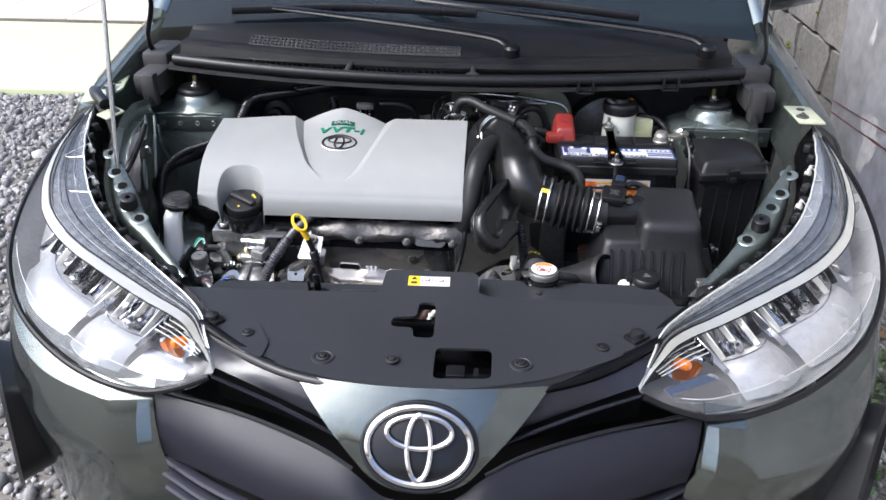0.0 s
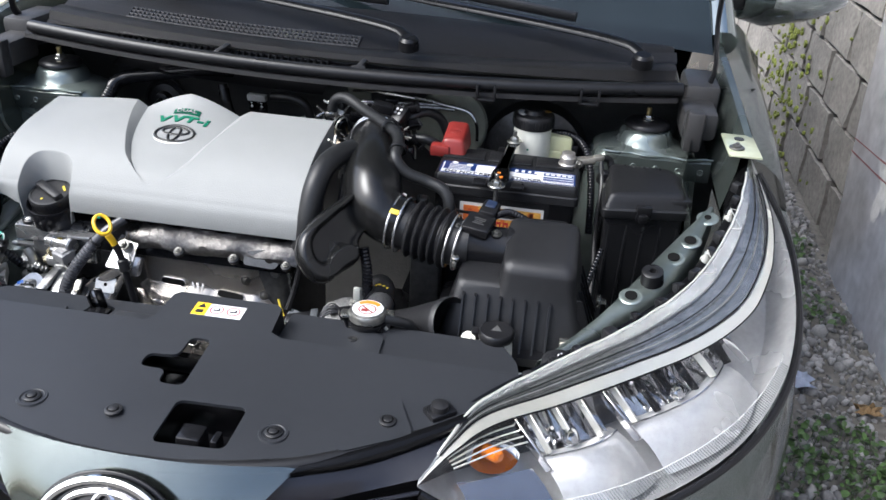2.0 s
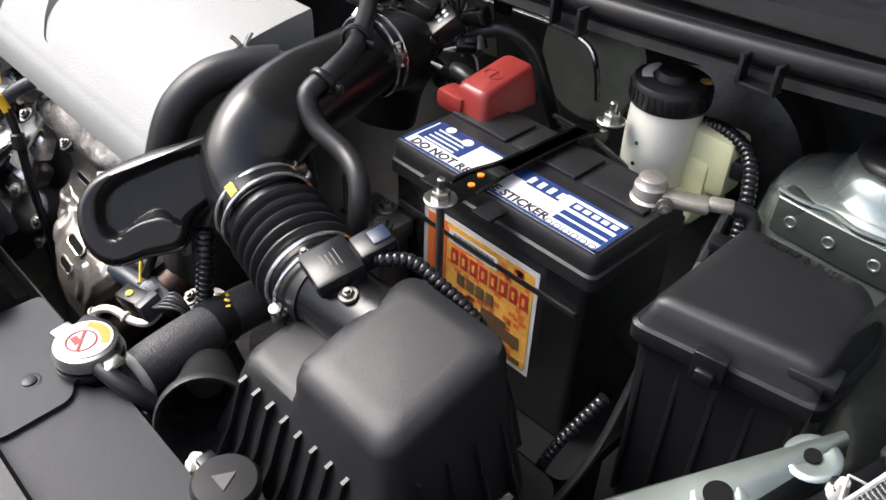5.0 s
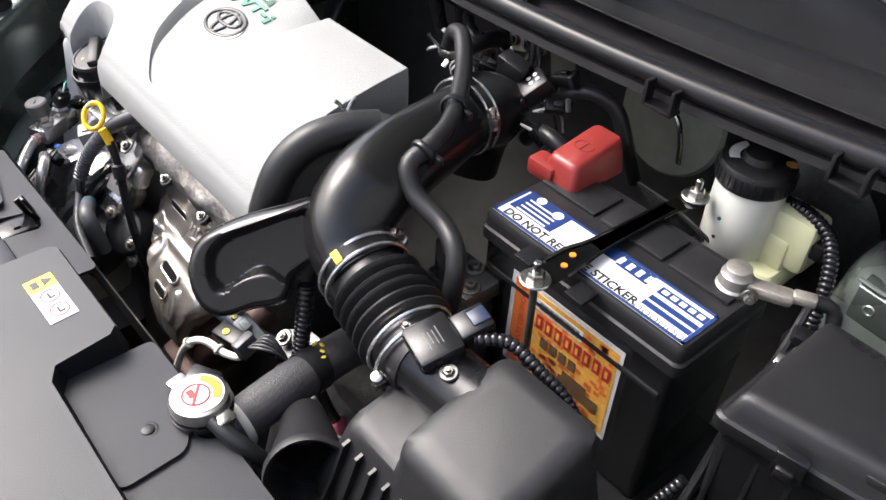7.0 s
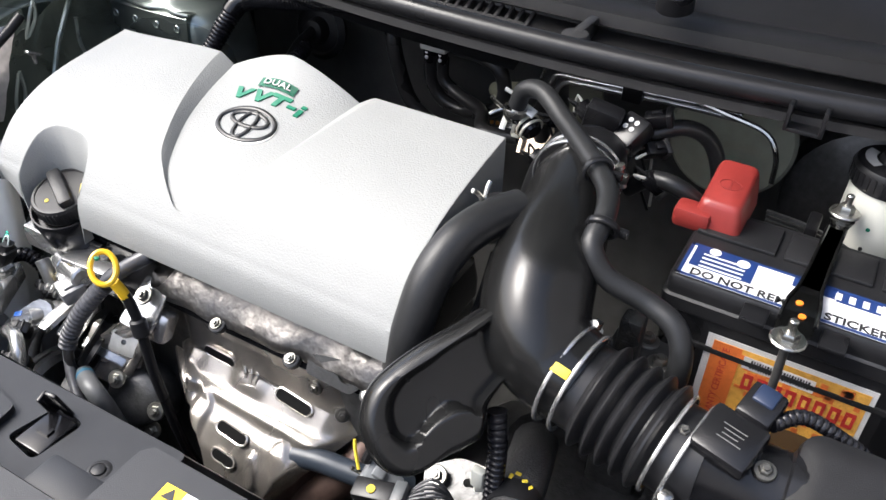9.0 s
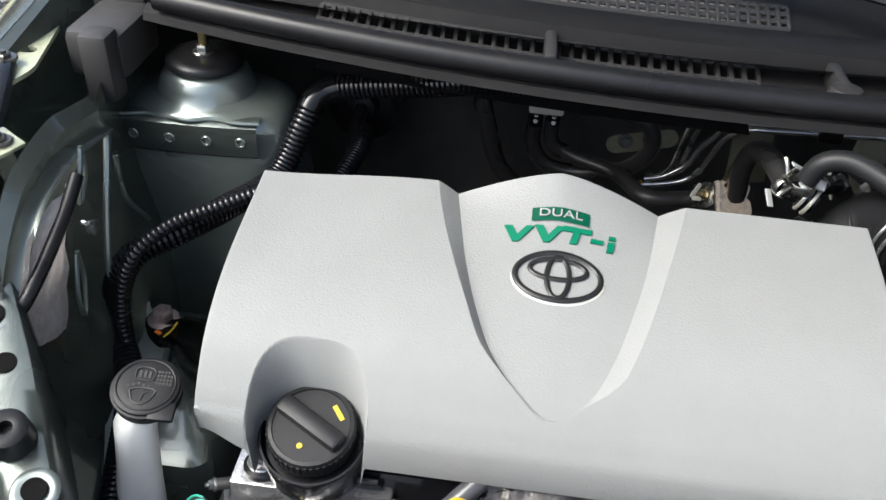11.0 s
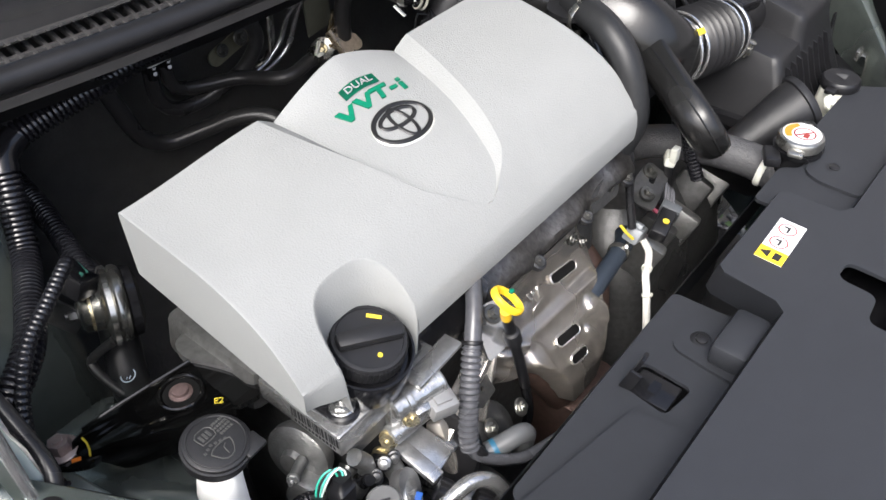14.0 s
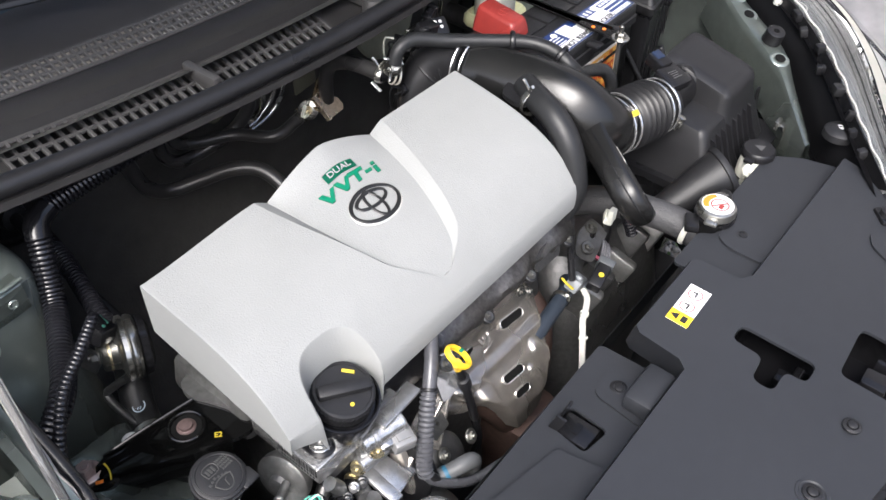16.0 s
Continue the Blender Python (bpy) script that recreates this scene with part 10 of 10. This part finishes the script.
# ---- horn and engine mount ----
horn = thing("horn", "round bright steel horn on a bent bracket", "horn", (-0.44, 1.52, 0.68))
hc, hd = V(-0.444, 1.507, 0.770), V(-0.80, 0.34, 0.10)
part("rim", lathe(B(), hc, hd, [(0.030, -0.012), (0.036, -0.010), (0.0385, -0.006), (0.0385, -0.002), (0.036, 0.0), (0.0395, 0.002), (0.0395, 0.007), (0.036, 0.009), (0.024, 0.011), (0.022, 0.013), (0.020, 0.028), (0.016, 0.032), (0.008, 0.033)], 48), STEEL, horn, "bright zinc horn body")
part("back", lathe(B(), hc - hd.normalized() * 0.024, hd, [(0.024, 0), (0.034, 0.004), (0.036, 0.012)], 32), BLACK, horn)
bolt(horn, hc + hd.normalized() * 0.032, hd, 0.007, 0.010, 0.011)
part("gold_ring", lathe(B(), hc + hd.normalized() * 0.018, hd, [(0.0205, 0), (0.0212, 0.003), (0.0205, 0.006)], 28), mat("gold_zinc_plate", (0.52, 0.44, 0.26), 0.3, 0.9, 0.2, 60), horn)
part("terminal", rbox(B(), hc + hd.normalized() * 0.014 + V(-0.006, 0.004, 0.034), (0.026, 0.022, 0.022), 0.003, Euler((0.2, 0.4, 0.3)).to_matrix()), BLACK, horn)
bm = B()
for k in range(4):
    tube(bm, [hc + hd.normalized() * 0.016 + V(-0.004 + 0.003 * k, 0.0, 0.045), hc + V(-0.018, -0.006 + 0.003 * k, 0.058 + 0.004 * k), hc + V(-0.020, -0.004, 0.060)], 0.0013, 6)
part("wire", bm, mat("pale_green_lead", (0.10, 0.34, 0.24), 0.45), horn)
part("bracket", rbox(B(), hc + hd.normalized() * 0.034 + V(-0.010, 0.010, 0.0), (0.004, 0.040, 0.030), 0.001, Euler((0.5, 0.2, 0.6)).to_matrix()), DARKMET, horn)
part("bent_stay", tube(B(), [hc + V(-0.016, -0.006, -0.034), hc + V(-0.030, 0.010, -0.052), hc + V(-0.036, 0.020, -0.068), hc + V(-0.038, -0.004, -0.074), hc + V(-0.034, -0.045, -0.080)], 0.0048, 10), DARKMET, horn)
vh = hose("thick black coolant hose below the horn with a printed mark", [(-0.418, 1.575, 0.735), (-0.432, 1.548, 0.722), (-0.446, 1.524, 0.704), (-0.458, 1.504, 0.690), (-0.466, 1.486, 0.681), (-0.473, 1.466, 0.679)], 0.0195, RUBBER_G)
hm = plane_m((-0.4660, 1.4855, 0.7004), (0.8, 0.5, 0), (-0.1, -0.15, 1))
bm = ellipse_ring(B(), hm @ V(0, 0, 0), hm.to_3x3(), 0.0075, 0.0068, 0.0013, 0.001, 28)
for y, w in ((0.0026, 0.007), (0.0, 0.009), (-0.0026, 0.007)):
    flat_bar(bm, hm, 0, y, w, 0.0011, 0.0006, 0)
part("hose_mark", bm, mat("pale_blue_print", (0.42, 0.50, 0.58), 0.5), vh)
part("hose_cuff", tube(B(), [(-0.4705, 1.472, 0.6795), (-0.474, 1.462, 0.679), (-0.477, 1.453, 0.6795)], 0.0180, 20, 0.004), ALU, vh, "bright pipe end")
hose("bright pipe end joining the coolant hose", [(-0.474, 1.462, 0.679), (-0.484, 1.440, 0.682), (-0.50, 1.415, 0.68)], 0.0150, ALU, "metal_pipe", "pipe", 16)
mount = thing("engine_mount", "gloss black steel engine mount bracket with rusty flanged bolt", "bracket", (-0.5, 1.40, 0.68))
bm = B()
plate(bm, loop_round([(-0.582, 1.434), (-0.566, 1.452), (-0.545, 1.432), (-0.532, 1.408), (-0.552, 1.393), (-0.574, 1.412)], 0.014), [], lambda x, y: 0.7335, 0.005)
part("lug", bm, MOUNTP, mount)
bm = B()
ea = [(-0.560, 1.4265, 0.7365), (-0.540, 1.432, 0.7375), (-0.515, 1.428, 0.742), (-0.495, 1.420, 0.747), (-0.470, 1.414, 0.751), (-0.438, 1.406, 0.755)]
eb = [(-0.554, 1.404, 0.7365), (-0.540, 1.397, 0.7385), (-0.522, 1.378, 0.747), (-0.506, 1.364, 0.754), (-0.484, 1.346, 0.757), (-0.446, 1.332, 0.757)]
pa, pb = curve_pts(ea, 36), curve_pts(eb, 36)
rows = []
for f, dz in ((0.0, -0.030), (0.0, -0.004), (0.03, 0.0), (0.12, 0.0012), (0.3, -0.002), (0.5, -0.0035), (0.7, -0.002), (0.88, 0.0012), (0.97, 0.0), (1.0, -0.004), (1.0, -0.034)):
    rows.append([p.lerp(q, f) + V(0, 0, dz * (0.25 + 0.75 * sstep(0, 8, k))) for k, (p, q) in enumerate(zip(pa, pb))])
sheet(bm, rows, 0.003)
part("arm", bm, MOUNTP, mount)
ccx, ccy, ccr = -0.466, 1.381, 0.017
bm = B()
plate(bm, loop_round([(-0.440, 1.405), (-0.418, 1.398), (-0.408, 1.36), (-0.420, 1.325), (-0.446, 1.332)], 0.008), [], lambda x, y: 0.7535, 0.006)
part("top_plate", bm, MOUNTP, mount)
part("socket", lathe(B(), (ccx, ccy, 0.7545), (0, 0, 1), [(0.0165, 0.0), (0.0165, 0.0010), (0.004, 0.0011)], 32), HOLE, mount)
part("edge_fold", tube(B(), [(-0.540, 1.4315, 0.738), (-0.495, 1.420, 0.7465), (-0.438, 1.4055, 0.7545)], 0.0022, 8), MOUNTP, mount)
part("ring", ellipse_ring(B(), (ccx, ccy, 0.7560), Matrix.Identity(3), ccr + 0.002, ccr + 0.002, 0.004, 0.004, 36), MOUNTP, mount)
part("rubber_body", lathe(B(), (ccx, ccy, 0.68), (0, 0, 1), [(0.028, 0), (0.030, 0.02), (0.026, 0.042), (0.018, 0.046)], 36), RUBBER, mount)
part("core", lathe(B(), (ccx, ccy, 0.7545), (0, 0, 1), [(0.0105, 0), (0.0105, 0.0022), (0.0075, 0.003), (0.0070, 0.006), (0.003, 0.0065)], 24), mat("dull_pink_steel", (0.14, 0.10, 0.095), 0.45, 0.6, 0.25, 60), mount)
bolt(mount, (-0.562, 1.430, 0.734), r=0.0105, h=0.013, washer=0.0155, material=mat("rusty_pink_zinc", (0.42, 0.34, 0.31), 0.36, 0.6, 0.25, 60))
bolt(mount, (-0.503, 1.446, 0.708), (-0.3, -0.2, 1), 0.008, 0.010, 0.011, material=ALU_B)
part("paint_mark", rbox(B(), (-0.560, 1.411, 0.7340), (0.008, 0.004, 0.0012), 0.0004, Euler((0, 0, -0.5)).to_matrix()), WARNORA, mount)
part("paint_mark", rbox(B(), (-0.549, 1.417, 0.7345), (0.006, 0.004, 0.0012), 0.0004, Euler((0, 0, -0.5)).to_matrix()), BLUE, mount)
part("paint_mark", tube(B(), [(-0.545, 1.423, 0.7385), (-0.546, 1.412, 0.7385), (-0.551, 1.402, 0.7375)], 0.0010, 6), YELPAINT, mount)
part("lettering", text_bm("E2", plane_m((-0.452, 1.345, 0.7590), (0.76, -0.65, 0), (0, 0, 1)), 0.009, 0.0003), YELPAINT, mount, "yellow hand-painted mark")
bm = B()
rings(bm, [rrect(-0.54, 1.40, z, w, d, 0.02) for z, w, d in ((0.30, 0.16, 0.3), (0.60, 0.15, 0.26), (0.68, 0.12, 0.2), (0.69, 0.10, 0.16))])
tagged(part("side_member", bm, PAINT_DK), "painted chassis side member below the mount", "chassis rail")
bm = B()
rbox(bm, (-0.38, 1.40, 0.735), (0.09, 0.13, 0.05), 0.01, Euler((0, 0.2, 0)).to_matrix())
plate(bm, loop_round([(-0.436, 1.432), (-0.40, 1.44), (-0.37, 1.30), (-0.405, 1.305), (-0.425, 1.375), (-0.440, 1.41)], 0.010), [slot(-0.402, 1.372, 0.020, 0.014, 0.3)], lambda x, y: 0.758, 0.010)
cyl(bm, (-0.40, 1.335, 0.74), (-0.40, 1.32, 0.74), 0.014, bev=0.002)
tagged(part("mount_casting", bm, ALU), "cast aluminium mount arm under the cover", "bracket")
